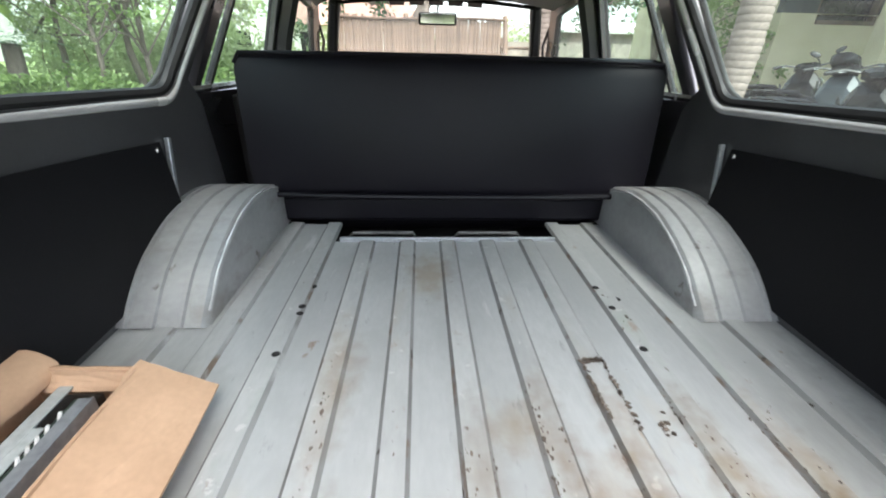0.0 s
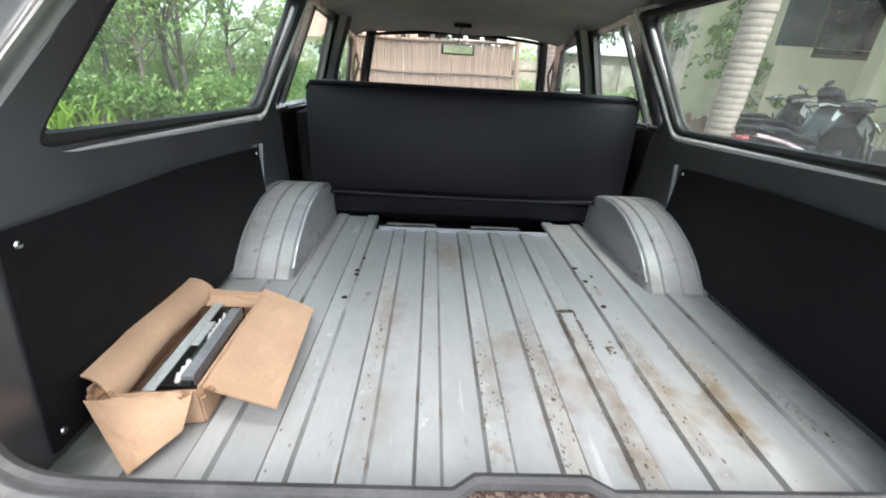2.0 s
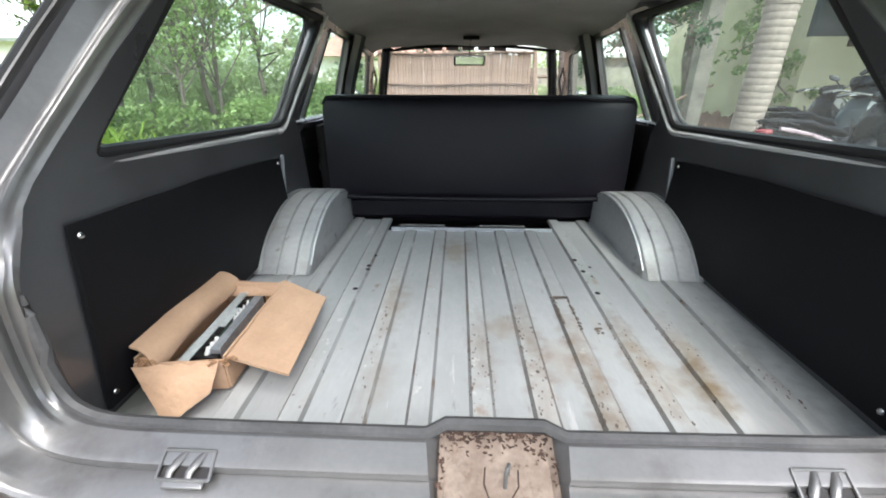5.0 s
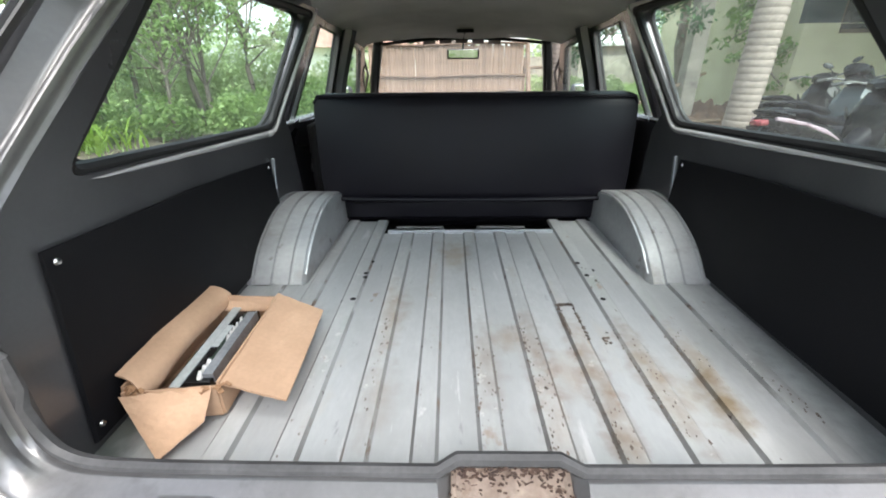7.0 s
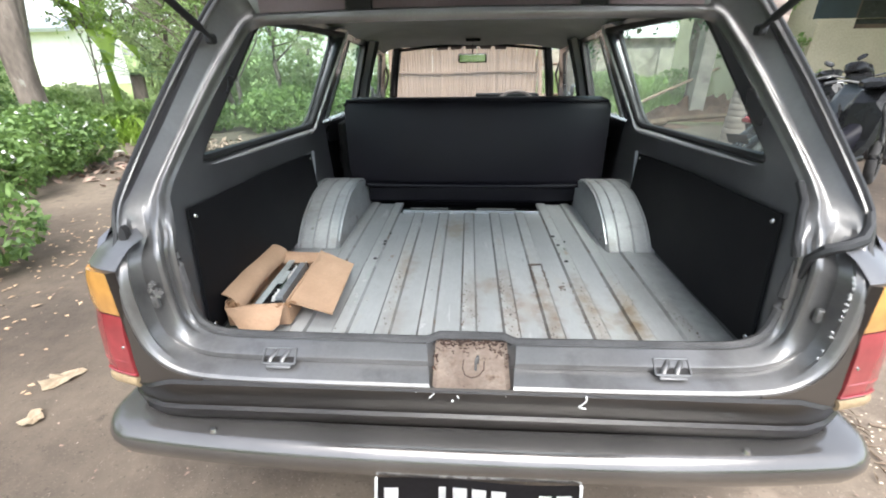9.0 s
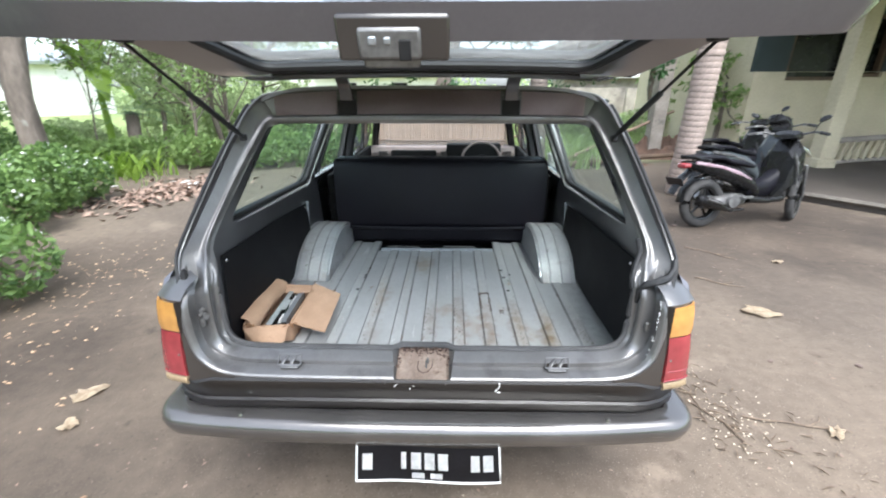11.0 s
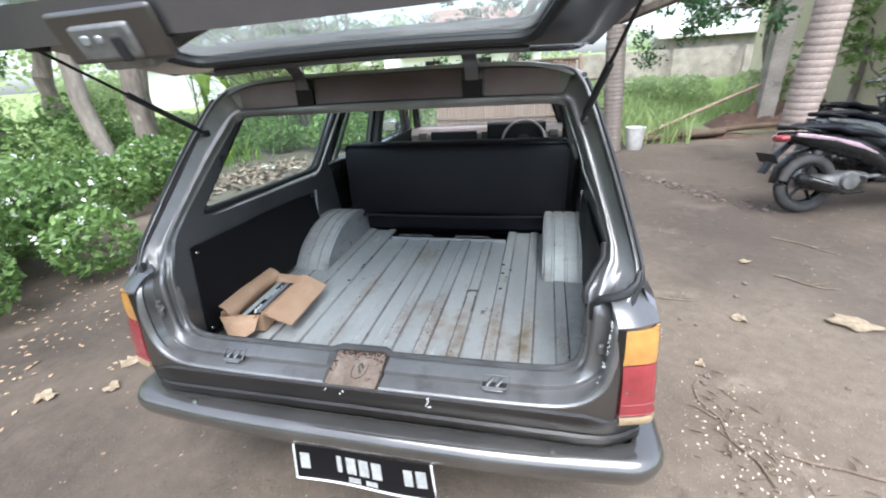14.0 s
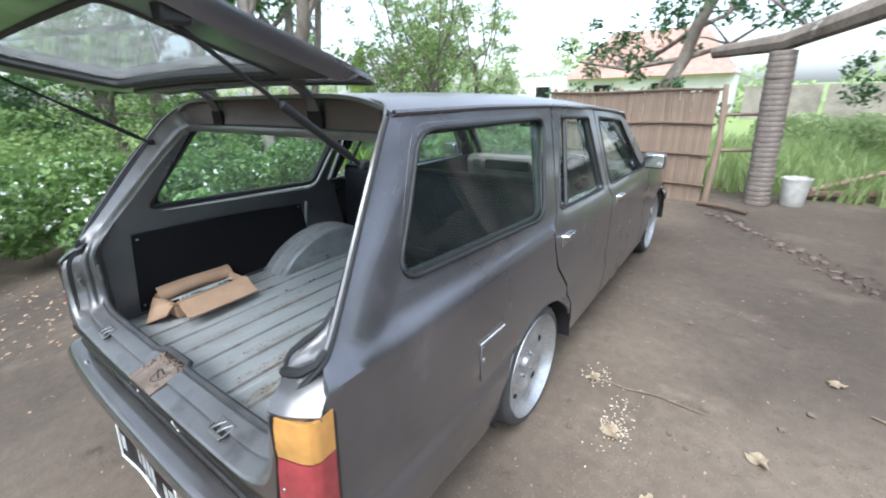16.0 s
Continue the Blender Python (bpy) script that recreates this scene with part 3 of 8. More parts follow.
def sheet(outer, holes, fmap, step=0.06, thick=0.0, bm=None):
    """A sheet with holes, laid out flat and then mapped into space by fmap(u, v)."""
    bm = bm or bmesh.new()
    loops = [resample(outer, step)] + [resample(h, step) for h in holes]
    V, E = [], []
    for lp in loops:
        k = len(V)
        V += [Vector(p) for p in lp]
        E += [(k + i, k + (i + 1) % len(lp)) for i in range(len(lp))]
    edge = np.array([tuple(v) for v in V])
    us, vs = [p[0] for p in outer], [p[1] for p in outer]
    for a in np.arange(min(us) + step * 0.5, max(us), step):
        for b in np.arange(min(vs) + step * 0.5, max(vs), step):
            if inside(a, b, outer) and not any(inside(a, b, h) for h in holes) and np.min(np.hypot(edge[:, 0] - a, edge[:, 1] - b)) > step * 0.45:
                V.append(Vector((a, b)))
    v2, _, faces, *_ = delaunay_2d_cdt(V, E, [], 0, 1e-6)
    made = [bm.verts.new(fmap(v.x, v.y)) for v in v2]
    fs = []
    for f in faces:
        cx, cy = sum(v2[i].x for i in f) / len(f), sum(v2[i].y for i in f) / len(f)
        if inside(cx, cy, outer) and not any(inside(cx, cy, h) for h in holes):
            fs.append(bm.faces.new([made[i] for i in f]))
    bmesh.ops.delete(bm, geom=[v for v in made if not v.link_faces], context="VERTS")
    if thick:
        bmesh.ops.recalc_face_normals(bm, faces=bm.faces)
        bmesh.ops.solidify(bm, geom=fs, thickness=thick)
    return bm


def leaf_cloud(name, centres, size, seed, flat=0.0, aspect=0.5, curl=0.25):
    """A mesh of many small folded leaves about the centres."""
    rg = np.random.default_rng(seed)
    n = len(centres)
    d = rg.normal(size=(n, 3))
    d[:, 2] *= 1 - flat
    d /= np.linalg.norm(d, axis=1)[:, None] + 1e-9
    h = rg.normal(size=(n, 3)) * (1 - flat) + np.array([0, 0, 1.0]) * flat * 3 + np.array([0, 0, 0.6])
    s = np.cross(d, h)
    s /= np.linalg.norm(s, axis=1)[:, None] + 1e-9
    u = np.cross(s, d)
    L = (size * rg.uniform(0.6, 1.35, n))[:, None]
    c = np.asarray(centres)
    co = np.stack([c - d * L * 0.5, c + s * L * aspect * 0.5 + u * L * curl * 0.4, c + d * L * 0.5, c - s * L * aspect * 0.5 + u * L * curl * 0.4], axis=1).reshape(-1, 3)
    i = np.arange(n) * 4
    tri = np.stack([i, i + 1, i + 2, i, i + 2, i + 3], axis=1).reshape(-1)
    me = bpy.data.meshes.new(name)
    me.vertices.add(len(co))
    me.vertices.foreach_set("co", co.astype(np.float32).ravel())
    me.loops.add(len(tri))
    me.loops.foreach_set("vertex_index", tri.astype(np.int32))
    me.polygons.add(len(tri) // 3)
    me.polygons.foreach_set("loop_start", (np.arange(len(tri) // 3) * 3).astype(np.int32))
    me.update(calc_edges=True)
    return me


def leaves(name, centres, size, material, seed, parent=None, label="", **kw):
    me = leaf_cloud(name, centres, size, seed, **kw)
    me.materials.append(material)
    ob = new(name, me)
    ob.parent = parent
    return tagged(ob, label) if label else ob


# ---- the car ----
car = thing("station_wagon", "dark grey old station wagon parked on dirt with its tailgate open", "car")

ZP = [0.18, 0.30, 0.455, 0.485, 0.525, 0.58, 0.80, 0.912, 0.934, 0.953, 0.976, 1.46]
XP = [0.80, 0.828, 0.846, 0.843, 0.831, 0.840, 0.842, 0.842, 0.837, 0.812, 0.798, 0.655]


def side_x(y, z, off=0.0):
    swell = 0.0
    if 0.90 < z < 1.34:
        k = (y - 0.07 - (z - 1.0) * 0.92) / 0.19
        swell = 0.011 * math.sin(math.pi * k) * min(1.0, (z - 0.90) / 0.06, (1.34 - z) / 0.2) if 0 < k < 1 else 0.0
    return float(np.interp(z, ZP, XP)) + swell - off - 0.06 * max(0.0, (y - 3.3) / 1.1) ** 2


def gutter_z(y):
    return float(np.interp(y, [0.45, 1.0, 1.5, 2.1, 2.5, 2.75], [1.455, 1.45, 1.435, 1.40, 1.365, 1.335]))


WIN = [(0.312, 1.042), (1.225, 0.992), (1.432, 1.385), (0.562, 1.405)]
WINR = rpoly(WIN, [0.10, 0.085, 0.075, 0.075], 8)
D2 = rpoly([(1.405, 0.985), (2.06, 0.962), (2.03, 1.352), (1.612, 1.378)], 0.03)
D1 = rpoly([(2.19, 0.96), (2.98, 0.94), (2.66, 1.295), (2.20, 1.345)], 0.03)


def arc(cy, cz, ry, rz, a0, a1, n=16):
    return [(cy + ry * math.cos(radians(a0 + (a1 - a0) * i / n)), cz + rz * math.sin(radians(a0 + (a1 - a0) * i / n))) for i in range(n + 1)]


QUARTER = [(0.03, 0.40), (-0.03, 0.535), (0.0, 0.60), (0.0, 0.885), (0.035, 0.955), (0.080, 1.025), (0.262, 1.245), (0.462, 1.455), (1.0, 1.45), (1.535, 1.433),
           (1.355, 0.98), (1.235, 0.925), (1.25, 0.86), (1.30, 0.74), (1.44, 0.60), (1.515, 0.47)] + arc(1.16, 0.25, 0.40, 0.35, 27, 176) + [(0.70, 0.245), (0.30, 0.29)]
REARDOOR = [(1.547, 1.432), (1.367, 0.978), (1.247, 0.922), (1.262, 0.86), (1.312, 0.745), (1.452, 0.605), (1.53, 0.46), (1.585, 0.34), (1.585, 0.235), (2.13, 0.235), (2.13, 1.397)]
FRONTDOOR = [(2.142, 0.235), (3.12, 0.235), (3.14, 0.92), (3.20, 0.925), (2.745, 1.335), (2.142, 1.396)]
FENDER = [(3.132, 0.235), (3.42, 0.235)] + arc(3.83, 0.26, 0.40, 0.35, 180, 2) + [(4.38, 0.28), (4.42, 0.5), (4.42, 0.77), (4.30, 0.81), (3.8, 0.865), (3.22, 0.91), (3.152, 0.918)]
for s in (1, -1):
    def out_map(y, z, s=s):
        return Vector((s * side_x(y, z), y, z))
    part("quarter_panel", sheet(QUARTER, [WINR], out_map, 0.021), PAINT, car, "dark grey satin painted quarter panel with faint scratches")
    for nm, outline, hole, hy in (("rear_door", REARDOOR, D2, 1.385), ("front_door", FRONTDOOR, D1, 2.27)):
        d = part(nm, sheet(outline, [hole], out_map, 0.07, 0.03), PAINT, car)
        bm = bmesh.new()
        x = side_x(hy, 0.865) + 0.012
        tube(bm, [(s * (x - 0.014), hy - 0.06, 0.885), (s * (x + 0.012), hy - 0.045, 0.885), (s * (x + 0.012), hy + 0.045, 0.882), (s * (x - 0.014), hy + 0.06, 0.882)], 0.009, 8)
        box(bm, (s * (x - 0.01), hy, 0.862), (0.012, 0.13, 0.055))
        part("door_handle", bm, CHROME, d, "chrome pull handle", bevel=0.003)
        g = part("door_glass", sheet(hole, [], lambda y, z, s=s: Vector((s * side_x(y, z, 0.02), y, z)), 0.15), GLASS, d)
        g.visible_shadow = False
        bm = bmesh.new()
        tube(bm, [(s * side_x(y, z, 0.003), y, z) for y, z in resample(hole, 0.1)], 0.008, 6, closed=True)
        part("window_seal", bm, RUBBER, d)
        bm = bmesh.new()
        y0, y1 = (1.60, 2.12) if nm == "rear_door" else (2.15, 3.08)
        box(bm, (s * 0.742, (y0 + y1) / 2, 0.62), (0.03, y1 - y0, 0.66))
        part("door_trim_panel", bm, DARK, d, "dark inner door trim", bevel=0.01)
        if nm == "rear_door":
            bm = bmesh.new()
            tube(bm, [(s * side_x(0, 0.975, 0.012), 1.50, 0.975), (s * side_x(0, 1.38, 0.012), 1.70, 1.38)], 0.012, 6)
            part("quarter_light_divider", bm, RUBBER, d)
            bm = bmesh.new()
            tube(bm, [(s * side_x(0, 0.98, 0.03), 1.36, 0.985), (s * side_x(0, 0.97, 0.03), 2.10, 0.965)], 0.012, 6)
            part("waist_moulding", bm, CHROME, d)
    part("front_fender", sheet(FENDER, [], out_map, 0.09, 0.018), PAINT, car)
    for cy, cz in ((1.16, 0.25), (3.83, 0.26)):
        bm = bmesh.new()
        tube(bm, [(s * (side_x(a, b) - 0.004), a, b) for a, b in arc(cy, cz, 0.40, 0.35, 27 if cy < 2 else 2, 176, 24)], 0.007, 6)
        part("arch_lip", bm, PAINT, car, "rolled edge of the wheel arch")
    # rain gutter
    bm = bmesh.new()
    tube(bm, [(s * (side_x(y, gutter_z(y)) + 0.006), y, gutter_z(y) + 0.002) for y in np.linspace(0.47, 2.74, 20)] + [(s * 0.70, 2.98, 1.13), (s * 0.795, 3.2, 0.93)], 0.009, 6)
    part("rain_gutter", bm, PAINT, car)
    # outer rubber and the bright drip line round the load window
    bm = bmesh.new()
    tube(bm, [(s * side_x(y, z, -0.002), y, z) for y, z in resample(WINR, 0.04)], 0.0075, 8, closed=True)
    part("outer_window_seal", bm, RUBBER, car)
    bm = bmesh.new()
    big = rpoly([(0.280, 1.018), (1.242, 0.966), (1.452, 1.40), (0.545, 1.422)], [0.07, 0.06, 0.05, 0.06])
    tube(bm, [(s * side_x(y, z, 0.006), y, z) for y, z in resample(big, 0.04)], 0.0065, 8, closed=True)
    part("window_lip", bm, PAINT, car)
    g = part("load_window_glass", sheet(WINR, [], lambda y, z, s=s: Vector((s * side_x(y, z, 0.014), y, z)), 0.2), GLASS, car, "dusty clear side glass")
    g.visible_shadow = False
    # inner skin with the window cut out, its reveal and its seal
    inx = lambda z: float(np.interp(z, [0.4, 0.93, 1.0, 1.03, 1.42], [0.757, 0.757, 0.752, 0.744, 0.604]))
    INNER = [(0.035, 0.52), (0.040, 0.905), (0.052, 0.935), (0.086, 0.966), (0.158, 1.025), (0.340, 1.225), (0.470, 1.358), (0.495, 1.412), (1.0, 1.415), (1.480, 1.405), (1.305, 1.02), (1.375, 0.95), (1.45, 0.52)]
    holei = rpoly([(0.280, 1.036), (1.225, 0.985), (1.442, 1.395), (0.528, 1.412)], [0.05, 0.055, 0.05, 0.05])
    holei = [(y, min(z, 1.398)) for y, z in holei]
    part("inner_side_panel", sheet(INNER, [holei], lambda y, z, s=s: Vector((s * inx(z), y, z)), 0.07, 0.006), PAINT_IN, car, "grey painted inner side metal")
    bm = bmesh.new()
    r0, r1 = resample(holei, 0.05), None
    loft(bm, [[(s * inx(z), y, z) for y, z in r0], [(s * side_x(y, z, 0.012), y, z) for y, z in r0]])
    part("window_reveal", bm, PAINT_IN, car)
    bm = bmesh.new()
    tube(bm, [(s * (inx(z) + 0.012), y, z) for y, z in resample(rpoly([(0.288, 1.044), (1.22, 0.993), (1.434, 1.387), (0.540, 1.396)], [0.05, 0.055, 0.05, 0.05]), 0.05)], 0.014, 8, closed=True)
    part("inner_window_seal", bm, RUBBER, car, "black rubber window seal")
    bm = bmesh.new()
    lipp = [(0.285, 1.026)] + [p for p in rpoly([(0.270, 1.022), (1.232, 0.972), (1.455, 1.40)], [0.01, 0.06, 0.01], 8) if p[0] > 0.31]
    tube(bm, [(s * (inx(z) - 0.001), y, z) for y, z in lipp], [0.0055 if y < 1.15 else 0.012 for y, z in lipp], 10)
    part("window_ledge", bm, EDGEP, car, "side window edge with a sky glint painted bright")
    # black trim board, its screws and the light strip
    bm = sheet([(0.20, 0.938), (0.62, 0.925), (1.09, 0.888), (1.135, 0.57), (0.15, 0.57)], [], lambda y, z, s=s: Vector((s * (0.742 + 0.004 * math.sin(9 * y)), y, z)), 0.09, 0.005)
    tb = part("trim_board", bm, BOARD, car, "black hardboard trim screwed to the side")
    for y, z in ((0.215, 0.915), (1.075, 0.872), (0.17, 0.60)):
        bm = bmesh.new()
        lathe(bm, [(0.0, 0.004), (0.005, 0.003), (0.007, 0.0)], 10, Matrix.Translation((s * 0.736, y, z)) @ Matrix.Rotation(radians(-90 * s), 4, "Y"))
        part("screw", bm, CHROME, tb)
    bm = bmesh.new()
    box(bm, (0, 0, 0), (0.012, 0.014, 0.205), Matrix.Translation((s * 0.742, 1.118, 0.79)) @ Matrix.Rotation(radians(-11), 4, "X"))
    part("metal_strip", bm, STEELG, car, "bare light metal edge strip", bevel=0.002)
    # wheel arch: curved top with pressed grooves, flat inner face
    ay, az, ar, x0, x1 = 1.178, 0.20, 0.53, 0.56, 0.80
    a0 = math.asin((0.553 - az) / ar)

    def arch_map(u, v, s=s):
        a = math.pi - a0 - (math.pi - 2 * a0) * u
        x = x0 + (x1 - x0) * v
        k = min(abs(v - c) for c in (0.20, 0.45, 0.70))
        r = ar - (0.007 if k < 0.02 else 0.0) - 0.018 * max(0.0, (0.06 - v) / 0.06) ** 2
        return Vector((s * x, ay + r * math.cos(a) + (0.03 * math.sin(u * 30) * 0.08), az + r * math.sin(a)))
    bm = bmesh.new()
    vs = [0, 0.02, 0.05, 0.17, 0.185, 0.215, 0.23, 0.42, 0.435, 0.465, 0.48, 0.67, 0.685, 0.715, 0.73, 1.0]
    V = [[bm.verts.new(arch_map(i / 20, v)) for v in vs] for i in range(21)]
    for i in range(20):
        for j in range(len(vs) - 1):
            bm.faces.new((V[i][j], V[i + 1][j], V[i + 1][j + 1], V[i][j + 1]))
    part("wheel_arch", bm, ARCHP, car, "silver painted inner wheel arch with pressed grooves")
    bm = bmesh.new()
    edge = [arch_map(i / 20, 0) for i in range(21)]
    base = [Vector((s * (x0 - 0.004), e.y, 0.545)) for e in edge]
    A, B = [bm.verts.new(e) for e in edge], [bm.verts.new(b) for b in base]
    for i in range(20):
        bm.faces.new((A[i], A[i + 1], B[i + 1], B[i]))
    part("arch_inner_face", bm, ARCHP, car)
    bm = bmesh.new()
    tube(bm, [arch_map(i / 24, 0.012) + Vector((0, 0, 0.001)) for i in range(1, 24)], [0.0035 + 0.0015 * math.sin(i * 2.3) for i in range(1, 24)], 6)
    part("arch_rim", bm, EDGEP, car, "scuffed bright rim of the wheel arch")

# roof skin and headliner


def roof_map(y, u, drop=0.0):
    xg = side_x(y, gutter_z(y)) - drop * 0.6
    crown = 0.058 - 0.012 * max(0, y - 1.6)
    rear = 0.012 * (1 - u * u) if y < 0.6 else 0
    return Vector((u * xg, y - rear * (1 if y < 0.5 else 0), gutter_z(y) + crown * (1 - abs(u) ** 6.5) - drop))


bm = bmesh.new()
grid(bm, 26, 22, lambda i, j: roof_map(0.475 + i * 2.27, math.sin((j * 2 - 1) * math.pi / 2)))
bmesh.ops.recalc_face_normals(bm, faces=bm.faces)
bmesh.ops.solidify(bm, geom=bm.faces[:], thickness=0.012)
part("roof", bm, ROOFP, car, "dark grey painted roof skin")
bm = bmesh.new()
grid(bm, 26, 22, lambda i, j: roof_map(0.50 + i * 2.22, math.sin((j * 2 - 1) * math.pi / 2), 0.035) + Vector((0, 0, 0.004 * math.sin(i * 40) + 0.005 * math.sin(j * 23 + i * 11) * i)))
part("headliner", bm, HEADLINER, car, "sagging grey cloth headliner")

# tailgate opening: lip, step and inner edge as one pressed frame
OUT = [(0.0, -0.100, 0.640), (0.084, -0.100, 0.640), (0.09, -0.100, 0.640), (0.35, -0.099, 0.640), (0.56, -0.096, 0.642), (0.655, -0.092, 0.656), (0.712, -0.085, 0.695), (0.738, -0.078, 0.75), (0.748, -0.068, 0.84), (0.752, -0.050, 0.895),
       (0.775, 0.006, 0.935), (0.795, 0.042, 0.972), (0.792, 0.086, 1.03), (0.734, 0.248, 1.235), (0.676, 0.394, 1.405), (0.650, 0.448, 1.455), (0.608, 0.484, 1.485), (0.46, 0.496, 1.499), (0.25, 0.499, 1.506), (0.0, 0.500, 1.509)]
INN = [(0.0, 0.030, 0.684), (0.075, 0.030, 0.684), (0.105, 0.010, 0.680), (0.35, 0.012, 0.680), (0.56, 0.016, 0.680), (0.635, 0.022, 0.690), (0.672, 0.030, 0.722), (0.682, 0.036, 0.78), (0.682, 0.040, 0.86), (0.680, 0.043, 0.905),
       (0.678, 0.056, 0.938), (0.698, 0.090, 0.966), (0.728, 0.162, 1.025), (0.668, 0.345, 1.225), (0.630, 0.452, 1.336), (0.609, 0.484, 1.364), (0.560, 0.492, 1.374), (0.42, 0.488, 1.375), (0.25, 0.476, 1.377), (0.0, 0.472, 1.378)]


def smooth_pair(a, b, keep, n):
    """Resamples two matching outlines by one spline, their first points kept."""
    A, B = [Vector(p) for p in a], [Vector(p) for p in b]

    def cr(P, i, t):
        p0, p1, p2, p3 = P[max(keep, i - 1)], P[i], P[i + 1], P[min(len(P) - 1, i + 2)]
        return 0.5 * (2 * p1 + (p2 - p0) * t + (2 * p0 - 5 * p1 + 4 * p2 - p3) * t * t + (3 * p1 - p0 - 3 * p2 + p3) * t ** 3)
    ra, rb = A[:keep], B[:keep]
    for i in range(keep, len(A) - 1):
        for k in range(n):
            ra.append(cr(A, i, k / n))
            rb.append(cr(B, i, k / n))
    return [tuple(p) for p in ra + [A[-1]]], [tuple(p) for p in rb + [B[-1]]]


OUT, INN = smooth_pair(OUT, INN, 3, 3)
# cross-section from the outer edge to the inner one: raised heights on the sill, the jamb and the pillar
SILL_K = [-0.02, 0.0, 0.05, 0.43, 0.452, 0.462, 0.478, 0.51, 0.86, 0.93, 1.0]
SILL_D = [-0.006, 0.004, 0.007, 0.003, 0.002, 0.014, 0.0172, 0.0175, 0.016, 0.010, 0.0]
JAMB_K = [-0.02, 0.0, 0.05, 0.16, 0.22, 0.44, 0.54, 0.62, 0.68, 0.74, 0.79, 0.85, 0.90, 0.95, 1.0]
JAMB_D = [-0.004, 0.006, 0.010, 0.011, -0.014, -0.020, 0.000, 0.014, 0.016, 0.012, 0.001, 0.0, 0.008, 0.010, 0.002]
PILLAR_K = [-0.02, 0.0, 0.04, 0.08, 0.13, 0.58, 0.66, 0.72, 0.77, 0.83, 0.90, 1.0]
PILLAR_D = [-0.004, 0.004, 0.006, -0.002, -0.004, -0.003, 0.001, 0.009, 0.012, 0.009, 0.003, 0.0]
HEADER_K = [-0.02, 0.0, 0.05, 0.09, 0.70, 0.745, 0.77, 0.80, 0.90, 0.96, 1.0]
HEADER_D = [-0.001, 0.004, 0.004, -0.011, -0.011, -0.006, 0.006, 0.010, 0.010, 0.006, 0.0]
SK = sorted(set(SILL_K + JAMB_K + PILLAR_K + HEADER_K))
SECT = [(k, float(np.interp(k, SILL_K, SILL_D)), float(np.interp(k, JAMB_K, JAMB_D)), float(np.interp(k, PILLAR_K, PILLAR_D))) for k in SK]


def ring_points(k, d, dj=None, dp=None):
    """Points of the opening at k of the way from the outer to the inner edge, raised by d."""
    dj, dp = d if dj is None else dj, d if dp is None else dp
    out = []
    full = [(Vector(o), Vector(i), q) for q, (o, i) in enumerate(zip(OUT, INN))]
    pts = full + [(Vector((-o.x, o.y, o.z)), Vector((-i.x, i.y, i.z)), q) for o, i, q in reversed(full[1:-1])]
    for o, i, q in pts:
        t = i - o
        sg = math.copysign(1, o.x)
        z = o.z
        w1 = min(1.0, max(0.0, (z - 0.66) / 0.06)) * (1 - min(1.0, max(0.0, (z - 0.93) / 0.05)))
        w2 = min(1.0, max(0.0, (z - 0.93) / 0.05))
        up = Vector((0, -0.35, 0.9)) * (1 - w1) * (1 - w2) + Vector((-0.55 * sg, -0.8, 0.15)) * w1 + Vector((0, -0.8, 0.6)) * w2
        n = (up - t.normalized() * up.dot(t.normalized())).normalized()
        dd = d if not (q < 2 and k > 0.03) else -0.016 * (k < 0.98)
        dd = dd * (1 - w1) * (1 - w2) + dj * w1 + dp * w2
        if z > 1.47:
            dd = float(np.interp(k, HEADER_K, HEADER_D))
        out.append(o + t * k + n * dd)
    return out


bm = bmesh.new()
rings = [ring_points(*row) for row in SECT]
last = []
for p in rings[-1]:
    last.append(Vector((p.x * 1.03 + math.copysign(0.03, p.x) * (abs(p.x) > 0.1), p.y + 0.035, p.z + (0.012 if p.z > 1.2 else -0.005 if p.z > 0.72 else -0.13))))
loft(bm, [*rings, last])
part("tailgate_frame", bm, SILL, car, "worn grey painted opening frame with a stepped sill")
bm = bmesh.new()
strip = ring_points(1.0, 0.005)
low = [p for p in strip if p.z < 0.90]
cut = next(k for k in range(len(low)) if low[k].x > 0 and low[k + 1].x < 0)
run = low[cut + 1:] + low[:cut + 1]
tube(bm, run, [0.0115 * min(1.0, 0.25 + 0.2 * min(k, len(run) - 1 - k)) for k in range(len(run))], 8)
part("weatherstrip", bm, WSTRIP, car, "worn grey rubber weatherstrip along sill and jambs")
bm = bmesh.new()
tube(bm, [p + Vector((-0.004, -0.004, 0)) for p in strip if p.x > 0.60 and 0.90 < p.z < 1.06], 0.009, 8)
part("pillar_weatherstrip", bm, RUBBER, car, "black rubber weatherstrip at the foot of the pillar")

